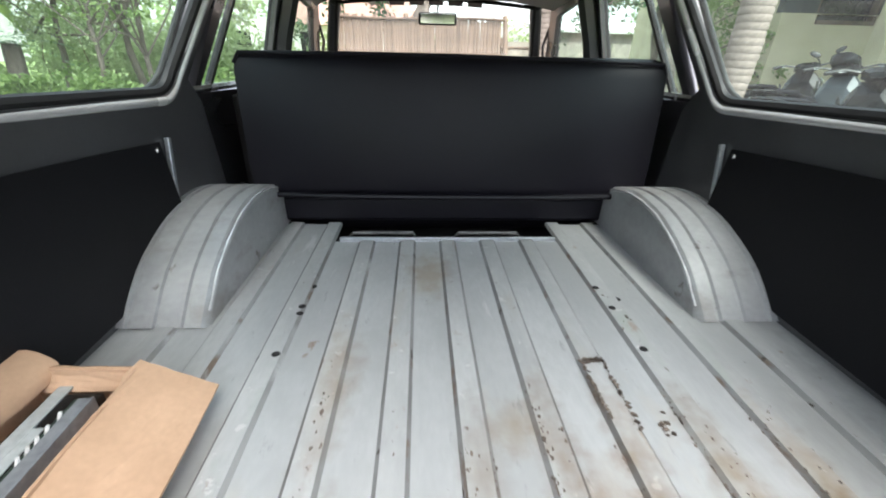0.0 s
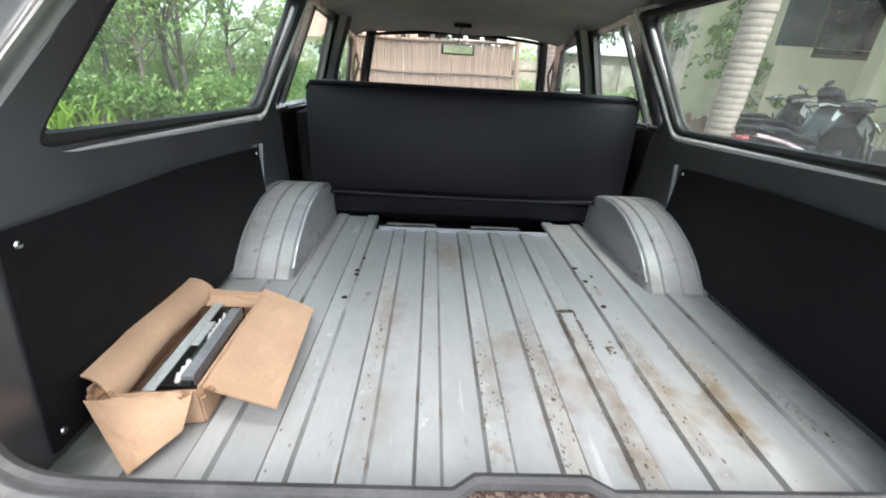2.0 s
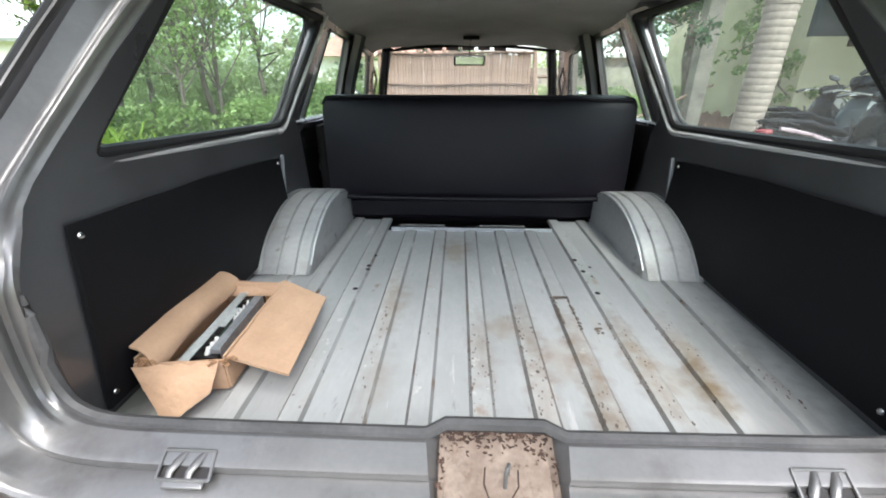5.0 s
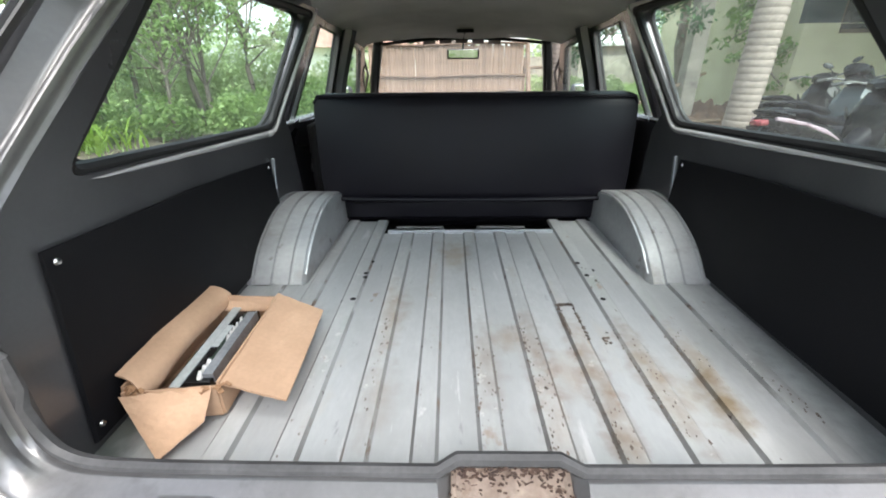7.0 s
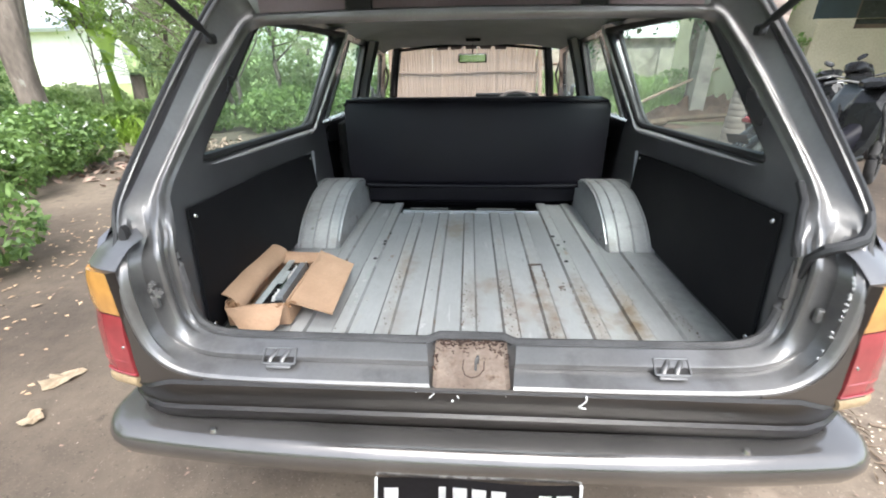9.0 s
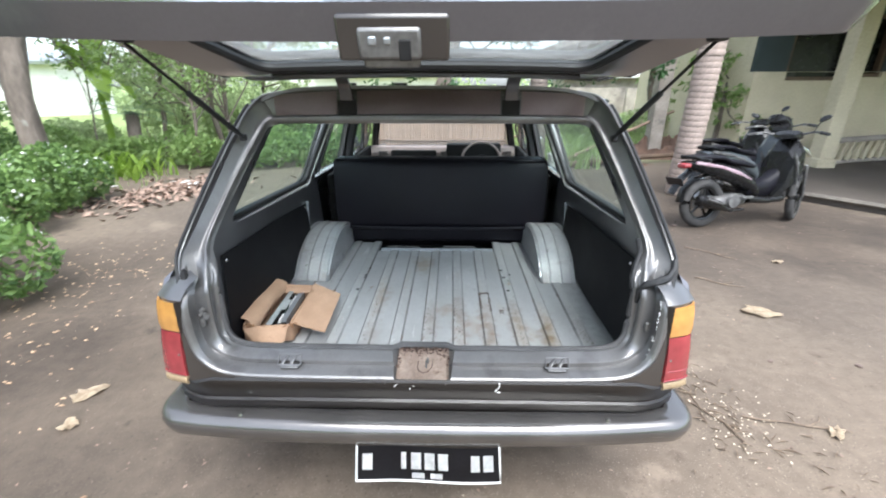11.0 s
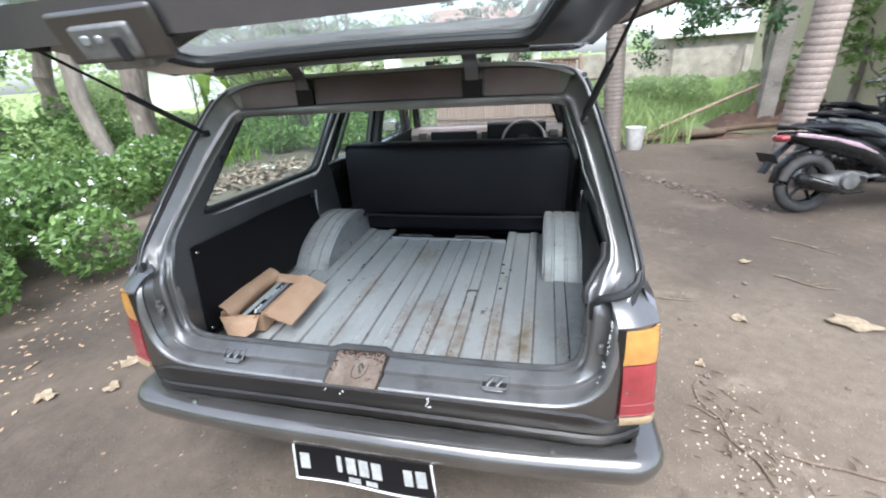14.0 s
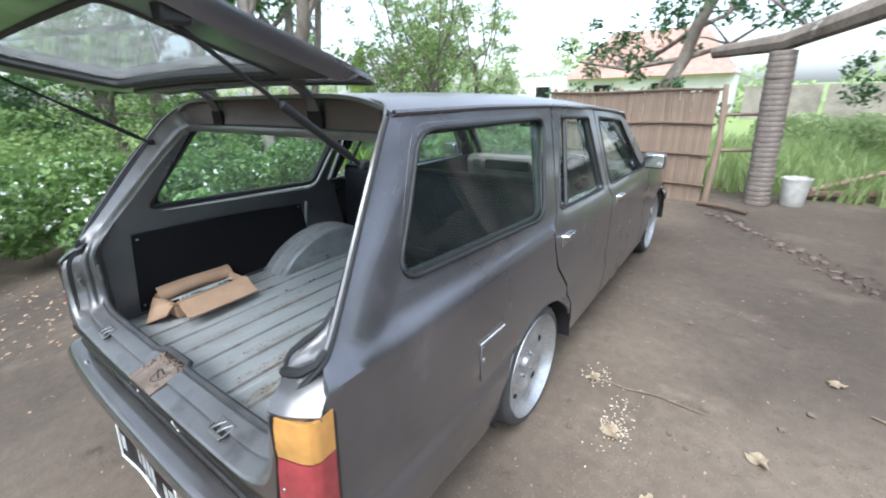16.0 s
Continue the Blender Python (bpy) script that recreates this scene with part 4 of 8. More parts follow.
# bright edge of the outer lip, black rubber along the pillars
for s in (1, -1):
    bm = bmesh.new()
    tube(bm, [(s * o[0] * 1.004 + s * 0.006, o[1] + 0.004, o[2] + 0.002) for o in OUT if 0.90 < o[2] < 1.455], 0.0065, 6)
    part("pillar_edge_seal", bm, RUBBER, car)
    if s > 0:
        bm = bmesh.new()
        tube(bm, [(0.800, 0.058, 0.995), (0.792, 0.036, 0.970), (0.768, 0.012, 0.954), (0.735, 0.004, 0.944), (0.704, 0.010, 0.932), (0.690, 0.022, 0.905), (0.688, 0.026, 0.86)], [0.007, 0.010, 0.012, 0.012, 0.012, 0.010, 0.006], 8)
        part("pillar_foot_seal", bm, RUBBER, car, "black rubber round the foot of the pillar")
    corner = [(0.60, 0.628), (0.754, 0.622), (0.757, 0.895)] + [(o[0] + 0.002, o[2]) for o in OUT if o[2] < 0.892 and o[0] > 0.60][::-1]
    bm = sheet(corner, [], lambda x, z, s=s: Vector((s * x, -0.099 + 0.034 * max(0.0, (z - 0.66) / 0.235) + 0.006 * max(0, (x - 0.6) / 0.15), z)), 0.04, 0.006)
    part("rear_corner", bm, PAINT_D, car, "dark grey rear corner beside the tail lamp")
    bm = bmesh.new()
    box(bm, (s * 0.712, -0.025, 0.80), (0.014, 0.012, 0.03))
    part("striker_buffer", bm, ZINC, car, bevel=0.003)

q = random.Random(12)
bm = bmesh.new()
for k in range(9):
    box(bm, (-0.706 + q.gauss(0, 0.006), -0.030 + q.gauss(0, 0.004), 0.832 + q.gauss(0, 0.014)), (q.uniform(0.004, 0.011), 0.012, q.uniform(0.004, 0.012)), Matrix.Rotation(0.6, 4, "Z") @ Matrix.Rotation(q.uniform(-0.8, 0.8), 4, "Y"))
tagged(part("paint_smudge", bm, ZINC, car), "scraped bare patch on the jamb", kind="stuff")

bm = bmesh.new()
seam = [p for p in ring_points(0.18, 0.011, 0.013, 0.0) if p.x > 0 and 0.72 < p.z < 0.90]
for k in range(26):
    u = q.random() ** 0.8 * (len(seam) - 1.001)
    p = seam[int(u)].lerp(seam[int(u) + 1], u % 1)
    box(bm, p + Vector((q.gauss(0, 0.0015), 0, 0)), (q.uniform(0.0015, 0.0035), 0.004, q.uniform(0.002, 0.007)), Matrix.Rotation(q.uniform(-0.8, 0.8), 4, "Y"))
tagged(part("seam_sealer", bm, EDGEP, car), "crumbled pale sealer along the jamb's seam", kind="stuff")
# dark shape on the panel, painted darkness in place of a real hole
bm = bmesh.new()
ring = [(-0.772, 0.964), (-0.760, 0.957), (-0.752, 0.938), (-0.756, 0.922), (-0.766, 0.930), (-0.774, 0.946)]
front, back = [[bm.verts.new((x, y0 + 0.55 * (z - 0.93), z)) for x, z in ring] for y0 in (-0.004, 0.012)]
bm.faces.new(front)
for k in range(6):
    bm.faces.new((front[k], front[k - 1], back[k - 1], back[k]))
part("torn_hole", bm, DARK, car, "torn dark hole at the foot of the pillar")

# brown primed header between the hinges, lying in the frame's channel
def header_at(x, k, d):
    q = 1 if x >= 0 else -1
    top = [(o[0], Vector(o), Vector(i)) for o, i in zip(OUT, INN) if o[2] > 1.44][::-1]
    (xa, oa, ia), (xb, ob, ib) = next((a, b) for a, b in zip(top, top[1:]) if a[0] <= abs(x) + 1e-6 <= b[0] + 1e-3)
    t = (abs(x) - xa) / (xb - xa)
    p = oa.lerp(ob, t).lerp(ia.lerp(ib, t), k)
    return Vector((x, p.y - d, p.z))


for x0, x1 in ((-0.590, -0.350), (-0.272, 0.272), (0.350, 0.590)):
    bm = grid(bmesh.new(), 8, 3, lambda u, v: header_at(x0 + (x1 - x0) * u, 0.745 - 0.655 * v, -0.003))
    bmesh.ops.solidify(bm, geom=bm.faces[:], thickness=0.003)
    part("header_panel", bm, PRIMER, car, "brown primed header panel")
# rusty latch pocket sunk in the sill, with its crumbled edge, crack and striker loop
def pocket(u, v, d=0.0):
    z = 0.640 + 0.036 * v - 0.004 * math.sin(math.pi * v) - 0.003 * math.exp(-((u - 0.5) / 0.2) ** 2 - ((v - 0.45) / 0.3) ** 2)
    return Vector((-0.084 + 0.168 * u, -0.101 + 0.125 * v, z + 0.010 * max(0.0, abs(2 * u - 1) - 0.9) / 0.1 + 0.0010 * math.sin(17 * u + 9 * v) + d))


bm = bmesh.new()
grid(bm, 20, 14, pocket)
bmesh.ops.solidify(bm, geom=bm.faces[:], thickness=0.004)
recess = part("latch_recess", bm, RUSTED, car, "rusty bare metal latch pocket")
bm = bmesh.new()
tube(bm, [pocket(0.56, 0.42), pocket(0.56, 0.44, 0.022), pocket(0.575, 0.48, 0.026), pocket(0.59, 0.54, 0.023), pocket(0.59, 0.56)], 0.003, 8)
part("striker_loop", bm, ZINC, recess, "worn steel striker loop")
bm = bmesh.new()
tube(bm, [pocket(u, v, 0.0008) for u, v in ((0.40, 0.62), (0.385, 0.45), (0.42, 0.31), (0.50, 0.26), (0.60, 0.29), (0.67, 0.42), (0.68, 0.60))], 0.0012, 5)
part("crack", bm, TORNRUST, recess, "dark curved crack round the striker")
bm = bmesh.new()
q = random.Random(31)
for k in range(230):
    u = q.uniform(0.0, 1.0)
    v = 1.02 - abs(q.gauss(0, 0.12)) if q.random() < 0.8 else q.uniform(0.35, 1.0)
    u = u if v > 0.7 else (0.02 if u < 0.5 else 0.98) + q.gauss(0, 0.012)
    box(bm, pocket(u, v, q.uniform(0.0, 0.007) * (v > 0.85)), (q.uniform(0.002, 0.009), q.uniform(0.0008, 0.003), q.uniform(0.001, 0.004)), Matrix.Rotation(q.gauss(0, 0.5), 4, "Z") @ Matrix.Rotation(q.uniform(-0.6, 0.6), 4, "X"))
tagged(part("crumbled_rust", bm, TORNRUST, recess, smooth=False), "crumbled dark rust along the pocket's edge", kind="stuff")
# pressings across the sill's step: a sunk skewed panel with two humps and a pale lip below
for x, sk in ((-0.438, -0.003), (0.435, 0.003)):
    M = Matrix.Translation((x, -0.051, 0.6745)) @ Matrix.Rotation(radians(20), 4, "X")
    rim = [(-0.037 - sk, -0.018), (0.037 - sk, -0.018), (0.037 + sk, 0.022), (-0.037 + sk, 0.022)]
    bm = bmesh.new()
    tube(bm, [M @ Vector((a, b, 0.001)) for a, b in rpoly(rim, 0.004)], 0.0026, 6, closed=True)
    slot = part("sill_pressing", bm, SILL, car, "pressed rim round two raised ribs in the sill")
    bm = bmesh.new()
    V = [bm.verts.new(M @ Vector((a, b, -0.0012))) for a, b in rim]
    bm.faces.new(V)
    bmesh.ops.solidify(bm, geom=bm.faces[:], thickness=0.004)
    # dark paint stands in for the shade inside the pressing
    part("sunk_panel", bm, PAINT_D, slot, "sunk bottom of the pressing with shade painted in")
    for dx in (-0.016, 0.012):
        bm = bmesh.new()
        tube(bm, [M @ Vector((dx - sk - 0.006, -0.018, -0.001)), M @ Vector((dx - 0.4 * sk - 0.004, -0.008, 0.0025)), M @ Vector((dx + 0.3 * sk + 0.004, 0.006, 0.003)), M @ Vector((dx + sk + 0.010, 0.020, -0.001))], [0.005, 0.006, 0.006, 0.0045], 10, squash=0.6)
        part("slot_rib", bm, SILL, slot)
    bm = bmesh.new()
    box(bm, (0, 0, 0), (0.058, 0.010, 0.005), M @ Matrix.Translation((-sk * 1.3, -0.023, -0.003)))
    part("pressing_lip", bm, SILL, slot, bevel=0.002)

# rear panel below the sill
bm = bmesh.new()
prof = [(-0.098, 0.640), (-0.104, 0.632), (-0.098, 0.60), (-0.090, 0.565), (-0.086, 0.552), (-0.093, 0.545), (-0.088, 0.515), (-0.080, 0.505), (-0.055, 0.495), (-0.05, 0.36)]
xs = np.linspace(-0.835, 0.835, 33)


def rear_bow(x, y):
    return y + 0.055 * max(0.0, (abs(x) - 0.70) / 0.135) ** 2


V = []
for x in xs:
    row = []
    for y, z in prof:
        zz = z
        if z > 0.60 and abs(x) > 0.72:
            zz = z - 0.015
        row.append(bm.verts.new((x, rear_bow(x, y), zz)))
    V.append(row)
for i in range(len(xs) - 1):
    for j in range(len(prof) - 1):
        bm.faces.new((V[i][j], V[i + 1][j], V[i + 1][j + 1], V[i][j + 1]))
bmesh.ops.solidify(bm, geom=bm.faces[:], thickness=0.006)
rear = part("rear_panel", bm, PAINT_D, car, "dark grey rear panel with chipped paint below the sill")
bm = bmesh.new()
tube(bm, [(0.2445, -0.1060, 0.636), (0.2455, -0.1050, 0.622), (0.240, -0.1018, 0.610), (0.234, -0.0995, 0.601), (0.236, -0.0985, 0.596)], [0.0026, 0.002, 0.0018, 0.0022, 0.0012], 6)
tube(bm, [(0.240, -0.0985, 0.596), (0.250, -0.0985, 0.5955)], 0.0016, 6)
part("paint_drip", bm, WHITE, rear, "white paint drip")
for x, z, w, h, a in ((-0.085, 0.622, 0.0022, 0.020, 38), (-0.040, 0.607, 0.0045, 0.0045, 10), (-0.028, 0.620, 0.002, 0.009, -25), (-0.120, 0.630, 0.003, 0.002, 0), (0.075, 0.626, 0.002, 0.003, 0)):
    bm = bmesh.new()
    box(bm, (x, -0.1010 - 0.05 * (z - 0.61), z), (w, 0.004, h), Matrix.Rotation(radians(a), 4, "Y"))
    part("paint_chip", bm, WHITE, rear, bevel=0.0008)

# tail lamps and their surrounds
for s in (1, -1):
    def face(u, z, grow=0.0, s=s):
        """u from 0 at the inner edge round the corner to 1 on the flank"""
        k = (z - 0.60) / 0.29
        xi, xo = 0.756 + 0.006 * (1 - k), 0.846 + 0.014 * (1 - k)
        yb = -0.062 - 0.030 * (1 - k)
        p = [(xi, yb + 0.012), (xi + 0.004, yb), (xo - 0.03, yb + 0.016), (xo - 0.008, yb + 0.028), (xo, yb + 0.045), (xo - 0.002, yb + 0.085)]
        t = u * (len(p) - 1)
        i = min(int(t), len(p) - 2)
        a, b = Vector(p[i]), Vector(p[i + 1])
        q = a.lerp(b, t - i)
        return Vector((s * (q.x + grow * 0.3), q.y - grow, z))
    body = None
    for nm, z0, z1, m, lb in (("housing", 0.605, 0.892, RUBBER, "black lamp housing"), ("amber_lens", 0.790, 0.887, AMBER, "amber upper lens"), ("red_lens", 0.634, 0.786, RED, "red lower lens"), ("lens_edge", 0.606, 0.631, CREAM, "cream lower lens edge")):
        bm = bmesh.new()
        g = -0.006 if nm == "housing" else 0.004
        grid(bm, 20, 4, lambda u, v: face(u, z0 + (z1 - z0) * v, g - (0.004 if (v in (0, 1) or u in (0, 1)) else 0)))
        bmesh.ops.recalc_face_normals(bm, faces=bm.faces)
        bmesh.ops.solidify(bm, geom=bm.faces[:], thickness=0.012)
        if nm == "housing":
            body = part("tail_lamp", bm, m, car, "tail lamp with amber over red lens")
        else:
            lens = part(nm, bm, m, body, lb)
        if nm == "red_lens":
            for zz in (0.672, 0.640):
                bm = bmesh.new()
                tube(bm, [face(u, zz, 0.003) for u in np.linspace(0.06, 0.95, 16)], 0.0022, 5)
                part("lens_ridge", bm, RED, lens)
            bm = bmesh.new()
            lathe(bm, [(0.0, 0.004), (0.0035, 0.003), (0.004, 0.0)], 10, Matrix.Translation(face(0.24, 0.712, 0.003)) @ Matrix.Rotation(radians(90), 4, "X"))
            part("lens_screw", bm, CHROME, lens)
    # body-coloured cap above the lamp, running up to the foot of the pillar
    bm = bmesh.new()
    r0, r1, f0, f1 = Vector((0.742, -0.064, 0.896)), Vector((0.848, -0.012, 0.892)), Vector((0.722, 0.012, 0.940)), Vector((0.806, 0.085, 0.952))

    def cap(u, v):
        p = r0.lerp(r1, u).lerp(f0.lerp(f1, u), v) + Vector((0, -0.014 * math.sin(math.pi * u) * (1 - v), 0.010 * math.sin(math.pi * v) + 0.004 * math.sin(math.pi * u)))
        return Vector((s * p.x, p.y, p.z))
    grid(bm, 10, 10, cap)
    low = [bm.verts.new(cap(u / 10, 0) + Vector((0, 0.004, -0.014))) for u in range(11)]
    bm.verts.ensure_lookup_table()
    for k in range(10):
        bm.faces.new((bm.verts[k * 11], bm.verts[(k + 1) * 11], low[k + 1], low[k]))
    part("lamp_cap", bm, CAPM, car, "light grey cap over the tail lamp")
    # flank between lamp and opening
    bm = bmesh.new()
    grid(bm, 3, 10, lambda u, v: Vector((s * (0.742 + 0.018 * u), -0.078 + 0.012 * v - 0.006 * u, 0.60 + 0.295 * v)))
    bmesh.ops.solidify(bm, geom=bm.faces[:], thickness=0.008)
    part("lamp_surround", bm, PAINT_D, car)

# bumper: rounded bar that wraps the corners, with bolts
path = []
for x in np.linspace(-0.80, 0.80, 25):
    path.append((x, -0.120 + 0.03 * (abs(x) / 0.8) ** 3, 0.455))
for a in range(1, 7):
    t = radians(a * 15)
    path.append((0.80 + 0.062 * math.sin(t), -0.028 - 0.062 * math.cos(t), 0.455))
path = [(-p[0], p[1], p[2]) for p in path[-6:][::-1]] + path
path = [(-0.862, 0.12, 0.455)] + path + [(0.862, 0.12, 0.455)]
cs = [(0.040, 0.044), (-0.018, 0.050), (-0.036, 0.041), (-0.046, 0.024), (-0.048, 0.012), (-0.042, -0.010), (-0.034, -0.030), (-0.022, -0.044), (0.02, -0.052), (0.04, -0.05)]
for nm, sl, m, lb in (("bumper", slice(0, 7), BUMPER, "silver grey painted steel bumper with rounded ends"), ("bumper_valance", slice(6, 10), BUMPLOW, "lower edge of the bumper with its shade painted dark")):
    bm = bmesh.new()
    V = []
    for i, p in enumerate(path):
        a, b = Vector(path[max(0, i - 1)]), Vector(path[min(len(path) - 1, i + 1)])
        d = (b - a).normalized()
        nrm = Vector((-d.y, d.x, 0))
        V.append([bm.verts.new(Vector(p) + nrm * o + Vector((0, 0, h))) for o, h in cs[sl]])
    for A, B in zip(V, V[1:]):
        for k in range(len(A) - 1):
            bm.faces.new((A[k], A[k + 1], B[k + 1], B[k]))
    bmesh.ops.recalc_face_normals(bm, faces=bm.faces)
    bmesh.ops.solidify(bm, geom=bm.faces[:], thickness=0.004)
    bp = part(nm, bm, m, car, lb)
    if nm == "bumper":
        for x in (-0.60, 0.60):
            bm = bmesh.new()
            lathe(bm, [(0.0, 0.010), (0.006, 0.009), (0.009, 0.0)], 12, Matrix.Translation((x, -0.118, 0.504)))
            part("bolt", bm, CHROME, bp)

# number plate: bent black sheet, white border, bars in place of its characters
def plate_at(u, v, d=0.0):
    w = 0.232 + 0.010 * (1 - v)
    return Vector((0.018 + (2 * u - 1) * w, -0.150 - 0.012 * (1 - v) + 0.006 * math.sin(2 * math.pi * u) - 0.004 * math.cos(5 * u) - d, 0.268 + 0.150 * v - 0.008 * math.sin(math.pi * u) * v + 0.012 * (2 * u - 1) ** 2 * (1 - v) * 0.5))


bm = grid(bmesh.new(), 16, 6, lambda u, v: plate_at(u, v))
bmesh.ops.solidify(bm, geom=bm.faces[:], thickness=0.002)
plate = part("number_plate", bm, PLATE, car, "bent black number plate with white bars and border")
bm = bmesh.new()
tube(bm, [plate_at(t, 0.015, 0.002) for t in np.linspace(0, 1, 14)] + [plate_at(1, t, 0.002) for t in (0.3, 0.6, 1)], 0.0035, 6)
tube(bm, [plate_at(0, t, 0.002) for t in (0.015, 0.3, 0.6, 1)], 0.0035, 6)
part("plate_border", bm, WHITE, plate)
for u0, u1, v0, v1 in ((0.04, 0.11, 0.34, 0.80), (0.31, 0.345, 0.36, 0.84), (0.38, 0.45, 0.36, 0.84), (0.475, 0.545, 0.36, 0.84), (0.57, 0.64, 0.36, 0.84), (0.80, 0.86, 0.34, 0.80), (0.885, 0.955, 0.34, 0.80), (0.385, 0.475, 0.10, 0.26), (0.515, 0.60, 0.10, 0.26)):
    bm = grid(bmesh.new(), 3, 3, lambda u, v: plate_at(u0 + (u1 - u0) * u, v0 + (v1 - v0) * v, 0.003))
    bmesh.ops.solidify(bm, geom=bm.faces[:], thickness=0.001)
    part("plate_bar", bm, WHITE, plate)

# load floor: pressed sheet with grooves
bm = bmesh.new()
RIBS = [-0.005 + 0.1286 * k for k in range(-5, 6)]
xs = [-0.752]
for c in RIBS:
    xs += [c - 0.027, c - 0.020, c + 0.020, c + 0.027]
xs += [0.752]


def floor_z(x):
    return 0.5475 + 0.008 * max(0.0, min(1.0, (0.027 - min(abs(x - c) for c in RIBS)) / 0.007))


ys = list(np.linspace(0.02, 1.24, 21)) + [1.28, 1.33, 1.385]
V = [[bm.verts.new((x, y, floor_z(x) + 0.0015 * math.sin(7 * x + 5 * y))) for y in ys] for x in xs]
for i in range(len(xs) - 1):
    for j in range(len(ys) - 1):
        if j >= 20 and abs((xs[i] + xs[i + 1]) / 2) < 0.345:
            continue
        bm.faces.new((V[i][j], V[i + 1][j], V[i + 1][j + 1], V[i][j + 1]))
bmesh.ops.delete(bm, geom=[v for v in bm.verts if not v.link_faces], context="VERTS")
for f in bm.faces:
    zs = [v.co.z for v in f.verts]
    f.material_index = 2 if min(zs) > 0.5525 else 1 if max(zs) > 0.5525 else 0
bmesh.ops.recalc_face_normals(bm, faces=bm.faces)
bmesh.ops.solidify(bm, geom=bm.faces[:], thickness=0.004)
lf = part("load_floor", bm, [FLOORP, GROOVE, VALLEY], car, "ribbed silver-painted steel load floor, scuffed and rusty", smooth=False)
bm = bmesh.new()
box(bm, (0, 1.243, 0.553), (0.70, 0.012, 0.018))
part("floor_front_lip", bm, STEELG, lf, "bare bright floor edge", bevel=0.003)
# dark discs on the sheet stand in for the shade in the holes
for x, y in ((-0.367, 0.954), (-0.371, 0.857), (-0.370, 0.829), (-0.380, 0.688), (0.367, 0.932), (0.405, 0.884), (0.372, 0.839), (0.375, 0.687)):
    bm = bmesh.new()
    lathe(bm, [(0.0, 0.002), (0.006, 0.002), (0.009, 0.0)], 10, Matrix.Translation((x, y, floor_z(x) + 0.0015)))
    part("floor_hole", bm, DARK, lf)
# paint scraped off one rib, with a dark ragged edge
bm = bmesh.new()
q = random.Random(17)
for k in range(26):
    u = k / 25
    for x, y in ((0.230 + 0.044 * u, 0.655), (0.230 + 0.003 * u, 0.655 - 0.14 * u), (0.273, 0.655 - 0.17 * u)):
        box(bm, (x + q.gauss(0, 0.0015), y + q.gauss(0, 0.004), 0.5572), (q.uniform(0.002, 0.007), q.uniform(0.003, 0.011), 0.0012), Matrix.Rotation(q.uniform(-1, 1), 4, "Z"))
for k in range(10):
    box(bm, (0.323 + q.gauss(0, 0.008), 0.502 + q.gauss(0, 0.014), 0.5487), (q.uniform(0.004, 0.010), q.uniform(0.003, 0.008), 0.0012), Matrix.Rotation(q.uniform(-1, 1), 4, "Z"))
for x0, y0, x1, y1, n, sp in ((0.108, 0.60, 0.108, 0.14, 46, 0.003), (0.228, 0.47, 0.226, 0.08, 44, 0.003), (0.356, 0.58, 0.357, 0.19, 44, 0.003), (0.485, 0.56, 0.487, 0.30, 20, 0.004), (-0.020, 0.50, -0.022, 0.18, 30, 0.004), (0.020, 0.45, 0.022, 0.20, 18, 0.003), (-0.262, 0.72, -0.262, 0.25, 22, 0.004), (0.145, 0.52, 0.145, 0.22, 16, 0.004),
                              (0.381, 0.50, 0.384, 0.18, 26, 0.012), (0.252, 0.38, 0.250, 0.10, 22, 0.012), (0.126, 0.36, 0.128, 0.14, 22, 0.012), (0.002, 0.46, 0.006, 0.20, 16, 0.012), (0.640, 0.36, 0.655, 0.22, 16, 0.010), (0.52, 0.56, 0.52, 0.34, 10, 0.010), (0.39, 0.90, 0.36, 0.70, 8, 0.012)):
    for k in range(n):
        u = q.random()
        x, y = x0 + (x1 - x0) * u + q.gauss(0, sp), y0 + (y1 - y0) * u
        a, r = q.uniform(0, 3), q.uniform(0.0007, 0.0024) * (1.8 if q.random() < 0.12 else 1)
        z = floor_z(x) + 0.0004 + 0.0015 * math.sin(7 * x + 5 * y)
        ring = [(x + r * q.uniform(0.5, 1.1) * math.cos(a + t), y + 2.0 * r * q.uniform(0.5, 1.1) * math.sin(a + t)) for t in (0, 1.05, 2.1, 3.14, 4.2, 5.2)]
        lowv = [bm.verts.new((px, py, z - 0.0006)) for px, py in ring]
        topv = [bm.verts.new((px, py, z + 0.0006)) for px, py in ring]
        bm.faces.new(topv)
        for t in range(6):
            bm.faces.new((lowv[t], lowv[t - 1], topv[t - 1], topv[t]))
tagged(part("flaked_paint", bm, FLAKE, lf, smooth=False), "dark ragged edges of scraped paint", kind="stuff")

# dark structure: tray in front of the load floor, unseen underside added to block light, firewall
for c, sz in (((0, 1.55, 0.42), (1.5, 0.7, 0.02)), ((0, 2.2, 0.30), (1.5, 4.2, 0.03)), ((0, 0.66, 0.38), (1.1, 1.2, 0.03)), ((0, 3.22, 0.62), (1.5, 0.04, 0.62))):
    bm = bmesh.new()
    box(bm, c, sz)
    part("underbody_panel", bm, DARK, car)
for x in (-0.22, 0.14):
    bm = bmesh.new()
    tube(bm, [(x - 0.11, 1.33, 0.525), (x - 0.10, 1.325, 0.54), (x + 0.10, 1.325, 0.54), (x + 0.11, 1.33, 0.525)], 0.007, 6)
    part("seat_latch_bar", bm, ENGINE, car)

# rear seat: backrest with piping, lower roll, cushion
seat = new("rear_seat")
seat.parent = car
tagged(seat, "black vinyl rear bench seat")


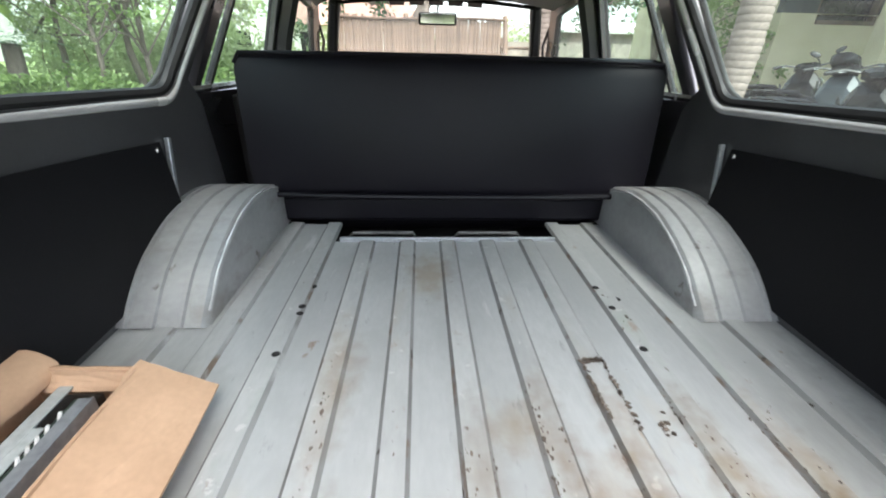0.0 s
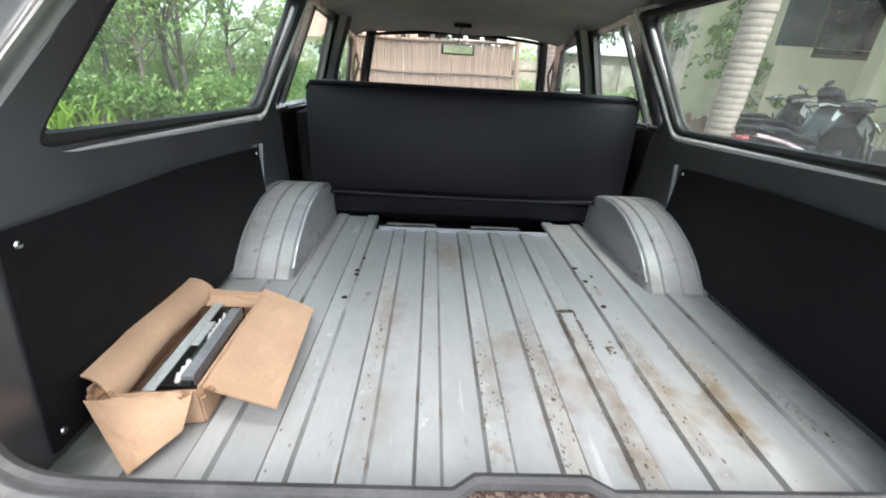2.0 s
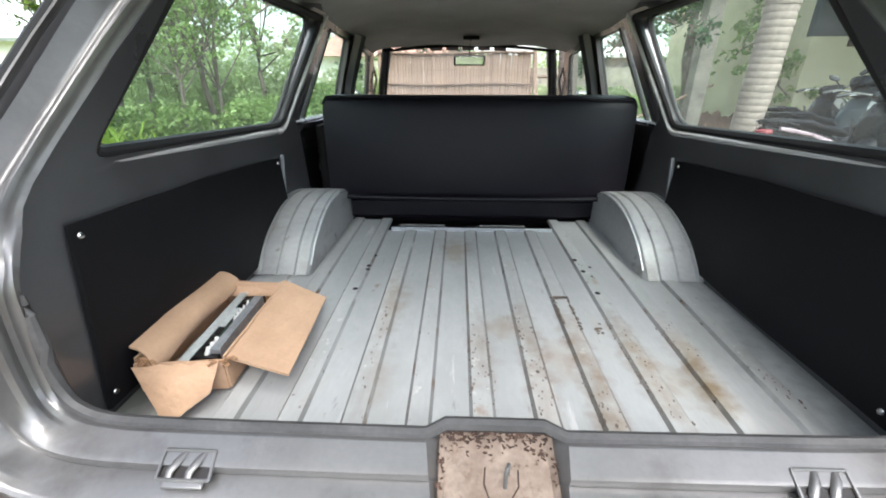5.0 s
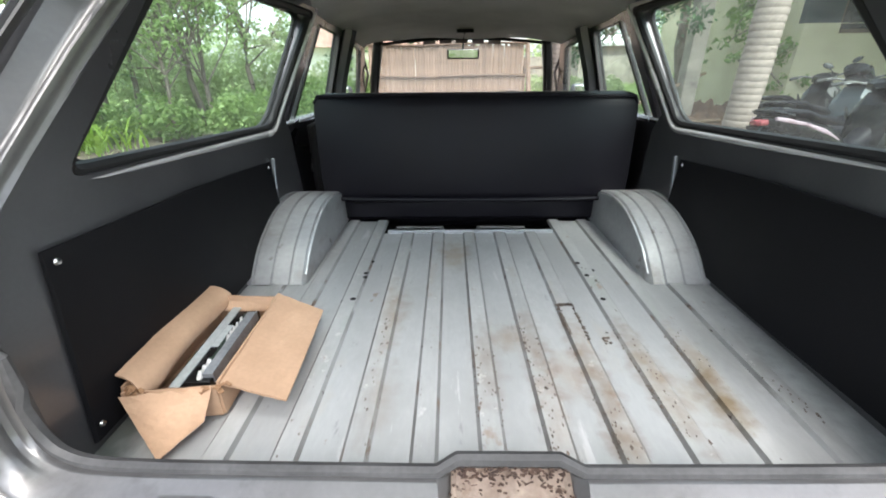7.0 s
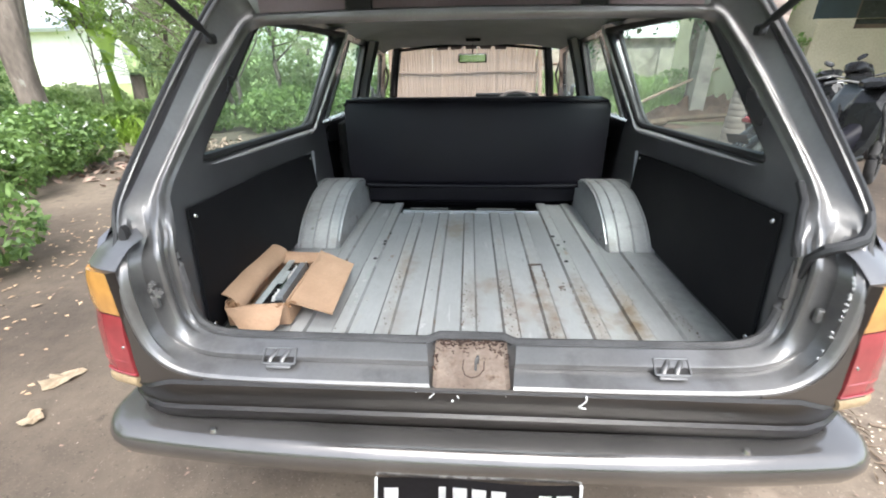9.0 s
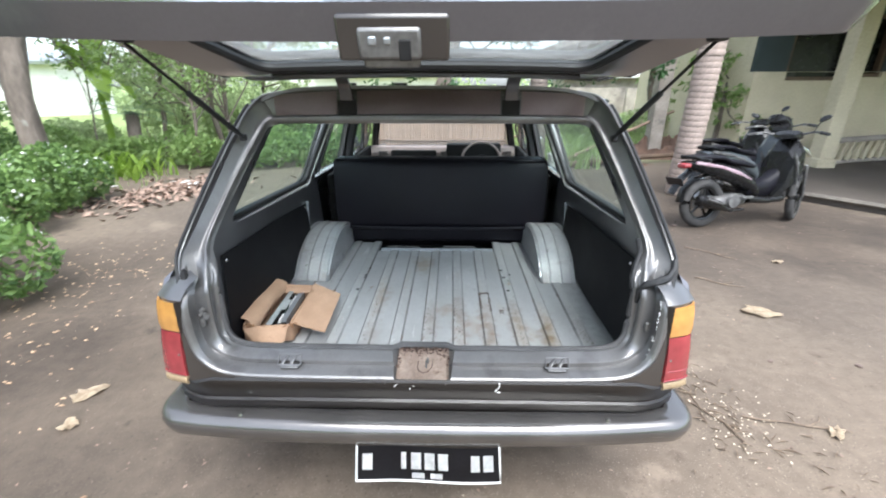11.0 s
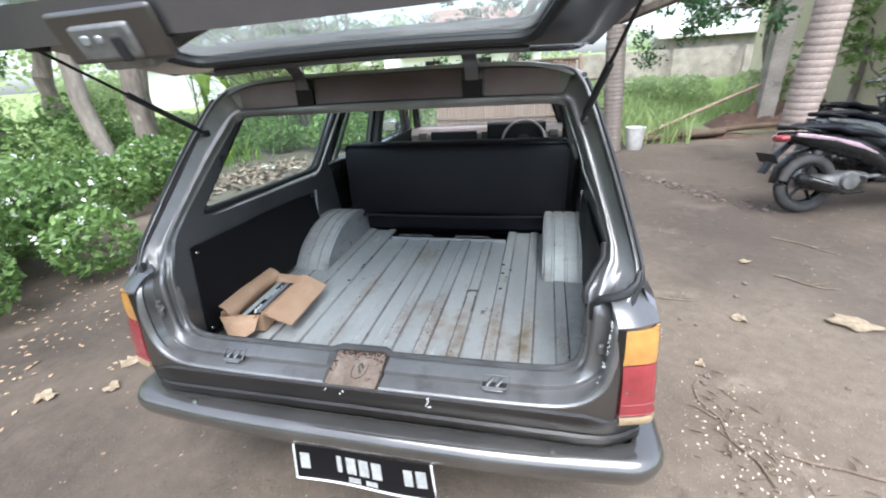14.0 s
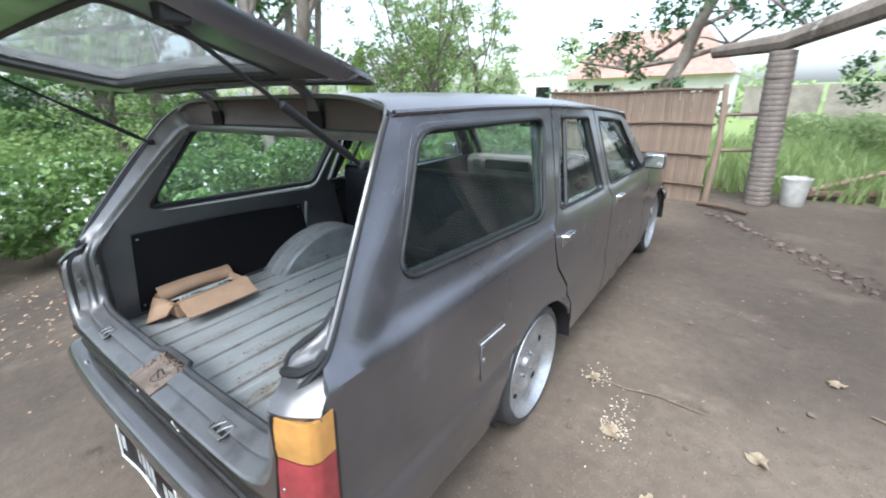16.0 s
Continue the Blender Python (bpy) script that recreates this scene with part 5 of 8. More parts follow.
def seat_ring(z, grow=0.0):
    k = (z - 0.665) / (1.09 - 0.665)
    xl, xr = -0.648 + 0.012 * (1 - min(1, k)) - grow, 0.686 - 0.012 * (1 - min(1, max(0, k))) + grow
    y = 1.352 + 0.043 * k
    return xl, xr, y


bm = bmesh.new()
zz = [0.655, 0.665, 0.695, 0.76, 0.86, 0.96, 1.04, 1.072, 1.088, 1.094]
ins = [0.03, 0.012, 0.003, 0, 0, 0, 0.001, 0.006, 0.018, 0.04]
rings = []
for z, d in zip(zz, ins):
    xl, xr, y = seat_ring(max(0.665, z))
    ring = []
    for x in np.linspace(xl + d, xr - d, 18):
        t = (x - xl) / (xr - xl)
        ring.append((x, y + d - 0.012 * math.sin(math.pi * t) * math.sin(math.pi * min(1, (z - 0.635) / 0.45)), z - 0.012 * (t > 0.5) * (t - 0.5) * (z > 1.0)))
    ring += [(xr - d + 0.004, y + 0.03, z), (xr - d, y + 0.13 - d, z)]
    ring += [(x, y + 0.14 - d, z) for x in np.linspace(xr - d - 0.02, xl + d + 0.02, 6)]
    ring += [(xl + d, y + 0.13 - d, z), (xl + d - 0.004, y + 0.03, z)]
    rings.append(ring)
Vr = loft(bm, rings)
bm.faces.new(Vr[0])
bm.faces.new(Vr[-1])
part("backrest", bm, VINYL, seat, "black vinyl backrest with a slight sheen")
bm = bmesh.new()
tube(bm, [(-0.645, 1.398, 1.06), (-0.628, 1.397, 1.089), (-0.3, 1.387, 1.093), (0.0, 1.385, 1.093), (0.4, 1.388, 1.088), (0.668, 1.397, 1.080), (0.682, 1.398, 1.05)], 0.006, 6)
tube(bm, [(-0.60, 1.350, 0.668), (-0.3, 1.343, 0.664), (0.0, 1.340, 0.663), (0.3, 1.343, 0.663), (0.64, 1.350, 0.667)], 0.010, 8)
part("piping", bm, VINYL, seat)
bm = bmesh.new()
box(bm, (0.01, 1.425, 0.600), (1.20, 0.06, 0.095))
part("lower_flap", bm, VINYL, seat, "black vinyl flap below the backrest", bevel=0.015)
bm = bmesh.new()
box(bm, (0.0, 1.82, 0.55), (1.24, 0.55, 0.2))
part("cushion", bm, VINYL, seat, bevel=0.04)

# front seats, low behind the bench
for x in (-0.34, 0.36):
    fs = new("front_seat")
    fs.parent = car
    bm = bmesh.new()
    box(bm, (x, 2.36, 0.56), (0.48, 0.5, 0.18))
    part("seat_cushion", bm, VINYL, fs, bevel=0.04)
    bm = bmesh.new()
    box(bm, (x, 2.12, 0.74), (0.46, 0.12, 0.46), Matrix.Rotation(radians(12), 4, "X"))
    part("seat_backrest", bm, VINYL, fs, bevel=0.04)

# dashboard, binnacle, steering wheel
bm = bmesh.new()
prof = [(2.98, 0.70), (2.94, 0.80), (2.93, 0.90), (2.96, 0.945), (3.05, 0.955), (3.20, 0.935), (3.20, 0.6)]
V = [[bm.verts.new((x, y, z)) for y, z in prof] for x in np.linspace(-0.70, 0.70, 9)]
for A, B in zip(V, V[1:]):
    for k in range(len(A) - 1):
        bm.faces.new((A[k], A[k + 1], B[k + 1], B[k]))
dash = part("dashboard", bm, DASH, car, "beige grey moulded dashboard")
for nm, c, sz, m in (("glove_tray", (-0.28, 2.925, 0.885), (0.44, 0.03, 0.085), DARK), ("instrument_binnacle", (0.30, 2.93, 0.925), (0.52, 0.12, 0.13), DARK), ("air_vent", (-0.58, 2.925, 0.89), (0.10, 0.03, 0.07), DASH), ("air_vent", (0.02, 2.925, 0.89), (0.09, 0.03, 0.07), DASH), ("air_vent", (0.63, 2.925, 0.89), (0.09, 0.03, 0.07), DASH)):
    bm = bmesh.new()
    box(bm, c, sz)
    p = part(nm, bm, m, dash, bevel=0.012)
    if nm == "air_vent":
        for k in range(4):
            bm = bmesh.new()
            box(bm, (c[0], 2.908, c[2] - 0.024 + k * 0.016), (sz[0] * 0.8, 0.006, 0.006))
            part("vent_slat", bm, DARK, p)
M = Matrix.Translation((0.37, 2.80, 0.845)) @ Matrix.Rotation(radians(62), 4, "X")
bm = bmesh.new()
tube(bm, [M @ Vector((0.185 * math.cos(t), 0.185 * math.sin(t), 0)) for t in np.linspace(0, 2 * math.pi, 33)[:-1]], 0.013, 8, closed=True)
wheel = part("steering_wheel", bm, DASH, car, "thin beige steering wheel before the dashboard")
bm = bmesh.new()
lathe(bm, [(0.0, 0.03), (0.05, 0.025), (0.065, 0.0), (0.05, -0.03), (0.03, -0.18)], 20, M)
for a in (0.1, math.pi - 0.1, -math.pi / 2):
    tube(bm, [M @ Vector((0.04 * math.cos(a), 0.04 * math.sin(a), 0)), M @ Vector((0.18 * math.cos(a), 0.18 * math.sin(a), 0))], 0.012, 6)
part("wheel_hub", bm, DARK, wheel)

# windscreen, its frame, sun strip and mirror
def screen(u, v, d=0.0):
    xw = 0.545 + 0.13 * (1 - v)
    return Vector(((2 * u - 1) * xw, 3.215 - 0.50 * v - 0.06 * (2 * u - 1) ** 2 - d, 0.925 + 0.43 * v - 0.035 * (2 * u - 1) ** 2 * v))


g = part("windscreen", grid(bmesh.new(), 12, 6, lambda u, v: screen(u, v)), GLASSW, car, "dusty clear windscreen")
g.visible_shadow = False
bm = bmesh.new()
loop = [screen(t, 0) for t in np.linspace(0, 1, 12)] + [screen(1, t) for t in np.linspace(0.1, 1, 8)] + [screen(t, 1) for t in np.linspace(0.92, 0, 12)] + [screen(0, t) for t in np.linspace(0.9, 0.1, 8)]
tube(bm, loop, 0.010, 8, closed=True)
part("windscreen_frame", bm, DARK, car)
for k in range(5):
    u0 = 0.26 + 0.10 * k
    bm = grid(bmesh.new(), 4, 2, lambda u, v: screen(u0 + 0.075 * u, 0.935 + 0.05 * v, -0.004))
    bmesh.ops.solidify(bm, geom=bm.faces[:], thickness=0.001)
    part("windscreen_sticker", bm, DASH, g)
bm = bmesh.new()
box(bm, (0.009, 2.80, 1.262), (0.225, 0.028, 0.066))
mir = part("interior_mirror", bm, DARK, car, "black framed rear-view mirror on a stalk", bevel=0.012)
bm = bmesh.new()
box(bm, (0.009, 2.784, 1.262), (0.200, 0.003, 0.050))
part("mirror_glass", bm, MIRROR, mir, bevel=0.001)
bm = bmesh.new()
mz = roof_map(2.41, 0, 0.035).z
tube(bm, [(0.009, 2.805, 1.29), (0.009, 2.74, 1.345), (0.009, 2.60, 1.372), (0.009, 2.44, mz - 0.012)], 0.005, 6)
box(bm, (0.009, 2.41, mz - 0.006), (0.10, 0.05, 0.018))
part("mirror_stalk", bm, DARK, mir)

# A pillars and B pillars inside
for s in (1, -1):
    bm = bmesh.new()
    tube(bm, [(s * 0.565, 2.72, 1.335), (s * 0.64, 2.95, 1.13), (s * 0.705, 3.19, 0.92)], 0.035, 8)
    part("windscreen_pillar", bm, PAINT_IN, car)
    bm = bmesh.new()
    tube(bm, [(s * 0.755, 2.13, 0.90), (s * 0.70, 2.12, 1.15), (s * 0.625, 2.11, 1.38)], 0.045, 8)
    part("centre_pillar", bm, PAINT_IN, car)
    # door mirror
    bm = bmesh.new()
    box(bm, (s * 0.90, 2.95, 1.0), (0.15, 0.07, 0.11))
    dm = part("door_mirror", bm, PAINT, car, "dark grey door mirror", bevel=0.025)
    bm = bmesh.new()
    tube(bm, [(s * 0.795, 2.97, 0.965), (s * 0.85, 2.96, 0.985)], 0.018, 8)
    part("mirror_arm", bm, PAINT, dm)
    bm = bmesh.new()
    box(bm, (s * 0.905, 2.911, 1.0), (0.12, 0.004, 0.085))
    part("door_mirror_glass", bm, MIRROR, dm, bevel=0.001)

# bonnet, nose, front panel
bm = grid(bmesh.new(), 10, 10, lambda u, v: Vector(((2 * u - 1) * (0.79 - 0.05 * v * v), 3.21 + 1.2 * v, 0.935 - 0.10 * v - 0.05 * v * v - 0.03 * (2 * u - 1) ** 4)))
bmesh.ops.solidify(bm, geom=bm.faces[:], thickness=0.01)
part("bonnet", bm, PAINT, car)
bm = bmesh.new()
box(bm, (0, 4.40, 0.55), (1.50, 0.06, 0.46))
part("nose_panel", bm, PAINT, car, bevel=0.02)
bm = bmesh.new()
box(bm, (0, 4.48, 0.42), (1.62, 0.10, 0.12))
part("front_bumper", bm, BUMPER, car, bevel=0.03)

# fuel flap and scratch on the right flank
bm = bmesh.new()
box(bm, (0.8425, 0.705, 0.625), (0.006, 0.15, 0.14))
ff = part("fuel_flap", bm, PAINT, car, "square fuel flap with chipped edges", bevel=0.004)
bm = bmesh.new()
box(bm, (0.8465, 0.705, 0.71), (0.002, 0.17, 0.006), Matrix.Rotation(radians(-2), 4, "X"))
part("chip_line", bm, WHITE, ff)
bm = bmesh.new()
lathe(bm, [(0, 0.003), (0.008, 0.002), (0.01, 0)], 10, Matrix.Translation((0.8455, 0.645, 0.64)) @ Matrix.Rotation(radians(90), 4, "Y"))
part("flap_lock", bm, CHROME, ff)

# wheels
def make_wheel(x, y, s):
    w = new("road_wheel")
    w.parent = car
    tagged(w, "silver alloy wheel with a dusty low-profile tyre")
    m = Matrix.Translation((x, y, 0.288)) @ Matrix.Rotation(radians(90 * s), 4, "Y")
    bm = bmesh.new()
    lathe(bm, [(0.238, -0.10), (0.258, -0.102), (0.280, -0.095), (0.290, -0.08), (0.293, -0.03), (0.293, 0.03), (0.290, 0.080), (0.280, 0.095), (0.262, 0.102), (0.248, 0.098), (0.240, 0.09)], 44, m, False)
    part("tyre", bm, TYRE, w, "dusty black tyre")
    bm = bmesh.new()
    lathe(bm, [(0.225, -0.09), (0.228, 0.06), (0.236, 0.090), (0.247, 0.102), (0.251, 0.096), (0.251, -0.09)], 44, m, False)
    rim = part("rim", bm, ALLOY, w, "polished alloy rim")

    def dish(u, v):
        """Round u, outwards v: a deep lip, then a face with five raised lobes."""
        r, a = 0.034 + 0.206 * v, 2 * math.pi * u
        lip = max(0.0, (r - 0.195) / 0.045)
        lobe = max(0.0, math.sin(math.pi * min(1, max(0, (r - 0.06) / 0.14)))) * (0.5 + 0.5 * math.cos(5 * a))
        return m @ Vector((r * math.cos(a), r * math.sin(a), 0.050 + 0.048 * lip ** 1.4 + 0.024 * lobe ** 2))
    bm = grid(bmesh.new(), 60, 12, dish)
    bmesh.ops.remove_doubles(bm, verts=bm.verts, dist=0.0005)
    part("wheel_disc", bm, ALLOY, rim, "dished disc with five raised lobes")
    bm = bmesh.new()
    lathe(bm, [(0.0, 0.072), (0.026, 0.070), (0.034, 0.060), (0.036, 0.045)], 20, m)
    part("centre_cap", bm, ALLOY, rim)
    for k in range(5):
        a = 2 * math.pi * k / 5 + math.pi / 5
        bm = bmesh.new()
        lathe(bm, [(0.0, 0.0535), (0.9, 0.0535), (1.0, 0.046)], 14, m @ Matrix.Rotation(a, 4, "Z") @ Matrix.Translation((0.165, 0, 0)) @ Matrix.Diagonal((0.013, 0.022, 1, 1)))
        part("vent_slot", bm, DARK, rim)
        bm = bmesh.new()
        lathe(bm, [(0.0, 0.068), (0.008, 0.066), (0.010, 0.045)], 8, m @ Matrix.Translation((0.062 * math.cos(a), 0.062 * math.sin(a), 0)))
        part("wheel_nut", bm, CHROME, rim)
    bm = bmesh.new()
    lathe(bm, [(0.0, -0.02), (0.20, -0.02), (0.20, -0.05)], 24, m)
    part("brake_drum", bm, DARK, w)


for s in (1, -1):
    make_wheel(s * 0.718, 1.160, s)
    make_wheel(s * 0.705, 3.83, s)
    for y in (1.165, 3.83):
        bm = bmesh.new()
        pts = arc(y, 0.26, 0.405, 0.355, -4, 184)
        loft(bm, [[(s * 0.835, a, b) for a, b in pts], [(s * 0.60, a, b) for a, b in pts]], closed=False)
        part("wheel_well", bm, DARK, car)

# tailgate, held open by two struts: bent panel with window
LB = 0.70


def lid_at(x, t, d=0.0):
    """x across, t metres from the hinge edge along the outside, d metres towards the inside."""
    a, h = radians(15.5), Vector((0.0, 0.475, 1.546))
    fwd = Vector((0, -math.cos(a), math.sin(a)))
    nrm = Vector((0, -math.sin(a), -math.cos(a)))
    b = radians(35.8)
    f2 = fwd * math.cos(b) + nrm * math.sin(b)
    n2 = nrm * math.cos(b) - fwd * math.sin(b)
    k = min(1.0, max(0.0, (t - LB + 0.05) / 0.10))
    k = k * k * (3 - 2 * k)
    p = h + fwd * min(t, LB) + (f2 * (t - LB) if t > LB else Vector())
    n = nrm.lerp(n2, k).normalized()
    e = min(1.0, max(0.0, (t - 0.40) / 0.40))
    bow = 1.0 - 0.9 * e * e * (3 - 2 * e)
    return p + n * (d + bow * (0.020 * (abs(x) / 0.75) ** 2 + 0.018 * max(0.0, (abs(x) - 0.66) / 0.12) ** 2)) + Vector((x, 0, 0))


def lid_in(t):
    return 0.985 - 0.01 * min(1.0, max(0.0, (t - 0.6) / 0.4))


def lid_deep(t):
    """Depth of the inner panel: thin at the hinges, boxed at the free edge."""
    return 0.007 + 0.038 * min(1.0, max(0.0, (t - 0.06) / 0.12)) + 0.008 * min(1.0, max(0.0, (t - 0.66) / 0.2))


LID = rpoly([(-0.640, 0.018), (0.640, 0.018), (0.765, 0.60), (0.772, 0.74), (0.745, 0.965), (0.45, 1.005), (0.0, 1.02), (-0.45, 1.005), (-0.745, 0.965), (-0.772, 0.74), (-0.765, 0.60)], [0.05, 0.05, 0.1, 0.1, 0.05, 0.2, 0.2, 0.2, 0.05, 0.1, 0.1])
PANE = rpoly([(-0.525, 0.225), (0.525, 0.225), (0.625, 0.60), (-0.625, 0.60)], 0.06)
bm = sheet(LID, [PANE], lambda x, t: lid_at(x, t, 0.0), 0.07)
gate = part("tailgate", bm, PAINT_L, car, "dark grey tailgate raised on two struts, sky glare painted into its lighter skin")
g2 = sheet(LID, [PANE], lambda x, t: lid_at(x * lid_in(t), t, lid_deep(t)), 0.07)
part("inner_panel", g2, PAINT, gate, "grey inner tailgate panel")
bm = bmesh.new()
ll = resample(LID, 0.05)
loft(bm, [[lid_at(x, t, 0.0) for x, t in ll], [lid_at(x * 1.004, t, 0.012) for x, t in ll], [lid_at(x * lid_in(t), t, lid_deep(t)) for x, t in ll]])
part("panel_edge", bm, PAINT, gate)
bm = bmesh.new()
ll = resample(PANE, 0.05)
loft(bm, [[lid_at(x, t, 0.0) for x, t in ll], [lid_at(x, t, 0.045) for x, t in ll]])
part("glass_reveal", bm, PAINT_IN, gate)
for d in (0.0, 0.036):
    bm = bmesh.new()
    tube(bm, [lid_at(x * 0.985, t, d) for x, t in ll], 0.014, 8, closed=True)
    part("glass_seal", bm, RUBBER, gate)
g = part("tailgate_glass", sheet(PANE, [], lambda x, t: lid_at(x, t, 0.016), 0.12), GLASSR, gate, "rear window glass, its milky veil standing in for sky reflection")
g.visible_shadow = False
# stiffening ridge along the inside edge near the hinges
bm = bmesh.new()
tube(bm, [lid_at(x, 0.165, 0.043) for x in np.linspace(-0.50, 0.50, 12)], 0.022, 10, squash=0.5)
part("stiffening_ridge", bm, PAINT_IN, gate)
# latch
zax = (lid_at(0, 0.93, 0.1) - lid_at(0, 0.93, 0.0)).normalized()
yax = (lid_at(0, 0.97, 0) - lid_at(0, 0.90, 0)).normalized()
LMm = Matrix((Vector((1, 0, 0)), yax, zax)).transposed().to_4x4()
bm = bmesh.new()
box(bm, lid_at(0.0, 0.972, 0.064), (0.155, 0.085, 0.02), LMm)
box(bm, lid_at(0.0, 1.022, 0.046), (0.168, 0.010, 0.064), LMm)
base = part("latch_plate", bm, PAINT_D, gate, "dark latch mounting plate", bevel=0.008)
bm = bmesh.new()
box(bm, lid_at(-0.005, 0.992, 0.080), (0.088, 0.055, 0.022), LMm)
box(bm, lid_at(-0.005, 1.028, 0.052), (0.094, 0.010, 0.044), LMm)
lt = part("latch", bm, ZINC, base, "zinc latch with worn screws and a slot", bevel=0.006)
for dx, w, h in ((0.018, 0.018, 0.03), (-0.03, 0.012, 0.012), (-0.008, 0.010, 0.010)):
    bm = bmesh.new()
    box(bm, lid_at(dx, 1.0335, 0.047 if w < 0.015 else 0.060), (w, 0.004, h), LMm)
    part("latch_slot" if w > 0.015 else "latch_screw", bm, DARK if w > 0.015 else STEELG, lt, bevel=0.002)
# outside handle recess
bm = bmesh.new()
box(bm, lid_at(0.0, 0.86, -0.010), (0.27, 0.075, 0.03), LMm)
hd = part("outside_handle", bm, RUBBER, gate, "black outside handle", bevel=0.012)
bm = bmesh.new()
box(bm, lid_at(0.0, 0.885, -0.018), (0.10, 0.03, 0.02), LMm)
part("handle_grip", bm, RUBBER, hd, bevel=0.006)
# hinges
for x in (-0.31, 0.31):
    bm = bmesh.new()
    for wd, pts in ((0.024, [(0.484, 1.444), (0.474, 1.484), (0.455, 1.513), (0.425, 1.534), (0.360, 1.549)]),):
        loft(bm, [[(x - wd, y, z), (x + wd, y, z), (x + wd, y + 0.012, z + 0.006), (x - wd, y + 0.012, z + 0.006)] for y, z in pts])
    part("tailgate_hinge", bm, FRAMEP, car, "grey painted gooseneck hinge arm", bevel=0.003)
    # dark box stands in for the shade inside the opening
    bm = bmesh.new()
    box(bm, (x, 0.486, 1.434), (0.066, 0.012, 0.054))
    part("hinge_opening", bm, DARK, car)
# struts
for s in (1, -1):
    a, b = Vector((s * 0.655, 0.335, 1.342)), Vector((s * 0.716, -0.062, 1.613))
    bm = bmesh.new()
    tube(bm, [a, a.lerp(b, 0.06), a.lerp(b, 0.07), a.lerp(b, 0.55), a.lerp(b, 0.56)], [0.006, 0.006, 0.0095, 0.0095, 0.005], 10)
    st = part("gas_strut", bm, RUBBER, car, "black gas strut holding the tailgate")
    bm = bmesh.new()
    tube(bm, [a.lerp(b, 0.55), b], 0.0045, 8)
    part("strut_rod", bm, DARK, st)
    bm = bmesh.new()
    box(bm, a + Vector((0.006 * s, 0.012, -0.004)), (0.02, 0.03, 0.024))
    part("strut_bracket", bm, RUBBER, st, bevel=0.006)
    bm = bmesh.new()
    box(bm, b + Vector((0, 0, 0.014)), (0.035, 0.045, 0.034))
    part("strut_bracket", bm, RUBBER, st, bevel=0.006)

# ---- things in the load bay ----
def card_sheet(pts, thick=0.005, n=6, bend=0.0, seed=0, ragged=0.0):
    """A stiff sheet between four corners, slightly bowed, its first edge ragged."""
    a, b, c, d = [Vector(p) for p in pts]
    nrm = (b - a).cross(d - a).normalized()
    rg = random.Random(seed)

    def at(u, v):
        p = a.lerp(b, u).lerp(d.lerp(c, u), v) + nrm * (bend * math.sin(math.pi * u) * math.sin(math.pi * v) + rg.uniform(-0.0012, 0.0012))
        return p + (d - a).normalized() * (rg.uniform(-ragged, ragged) if v == 0 else 0)
    bm = grid(bmesh.new(), n, n, at)
    bmesh.ops.recalc_face_normals(bm, faces=bm.faces)
    bmesh.ops.solidify(bm, geom=bm.faces[:], thickness=thick)
    return bm


F0 = 0.5585
cb = thing("cardboard_box", "open torn brown cardboard box on the load floor", "box")
NL, FL, FR, NR = (-0.728, 0.222), (-0.722, 0.565), (-0.552, 0.560), (-0.548, 0.236)
H = 0.082
for nm, p, q in (("side_wall", NL, FL), ("side_wall", FR, NR), ("end_wall", FL, FR)):
    part(nm, card_sheet([(*p, F0), (*q, F0), (*q, F0 + H), (*p, F0 + H)], seed=3), CARD, cb, smooth=False)
part("end_wall", card_sheet([(*NL, F0), (*NR, F0), (NR[0], NR[1], F0 + H * 0.9), (NL[0], NL[1], F0 + H * 0.85)], bend=0.008, seed=4), CARD, cb, smooth=False)
part("box_bottom", card_sheet([(*NL, F0 + 0.004), (*NR, F0 + 0.004), (*FR, F0 + 0.004), (*FL, F0 + 0.004)]), CARD, cb, smooth=False)
ROLL = [(-0.736, 0.664), (-0.720, 0.663), (-0.704, 0.658), (-0.690, 0.650), (-0.683, 0.640), (-0.682, 0.628), (-0.685, 0.617)]
rg = random.Random(5)
bm = bmesh.new()
rows = []
for k in range(15):
    u = k / 14
    y = 0.218 + 0.360 * u
    rows.append([bm.verts.new((x + 0.002 * math.sin(9 * u + i) + rg.uniform(-0.001, 0.001), y + (0.010 * (1 - i / 3) if k == 0 else 0) + rg.uniform(-0.002, 0.002), z + 0.004 * u + 0.003 * math.sin(5 * u) - 0.010 * (1 - u) ** 6 * i / 3)) for i, (x, z) in enumerate(ROLL)])
for a, b in zip(rows, rows[1:]):
    for i in range(len(ROLL) - 1):
        bm.faces.new((a[i], a[i + 1], b[i + 1], b[i]))
bmesh.ops.recalc_face_normals(bm, faces=bm.faces)
bmesh.ops.solidify(bm, geom=bm.faces[:], thickness=0.005)
part("long_flap", bm, CARD, cb, "long flap rolled over and leaning on the trim")
part("wide_flap", card_sheet([(-0.546, 0.240, 0.636), (-0.552, 0.578, 0.642), (-0.433, 0.570, 0.592), (-0.408, 0.225, 0.606)], bend=0.008, seed=6, ragged=0.006, n=9), CARD, cb, "wide flap spread flat over the floor", smooth=False)
part("end_flap", card_sheet([(-0.722, 0.204, 0.628), (-0.552, 0.228, 0.634), (-0.556, 0.186, 0.588), (-0.612, 0.120, 0.562)], bend=-0.016, seed=7, ragged=0.005, n=9), CARD, cb, "end flap bent down to the floor", smooth=False)
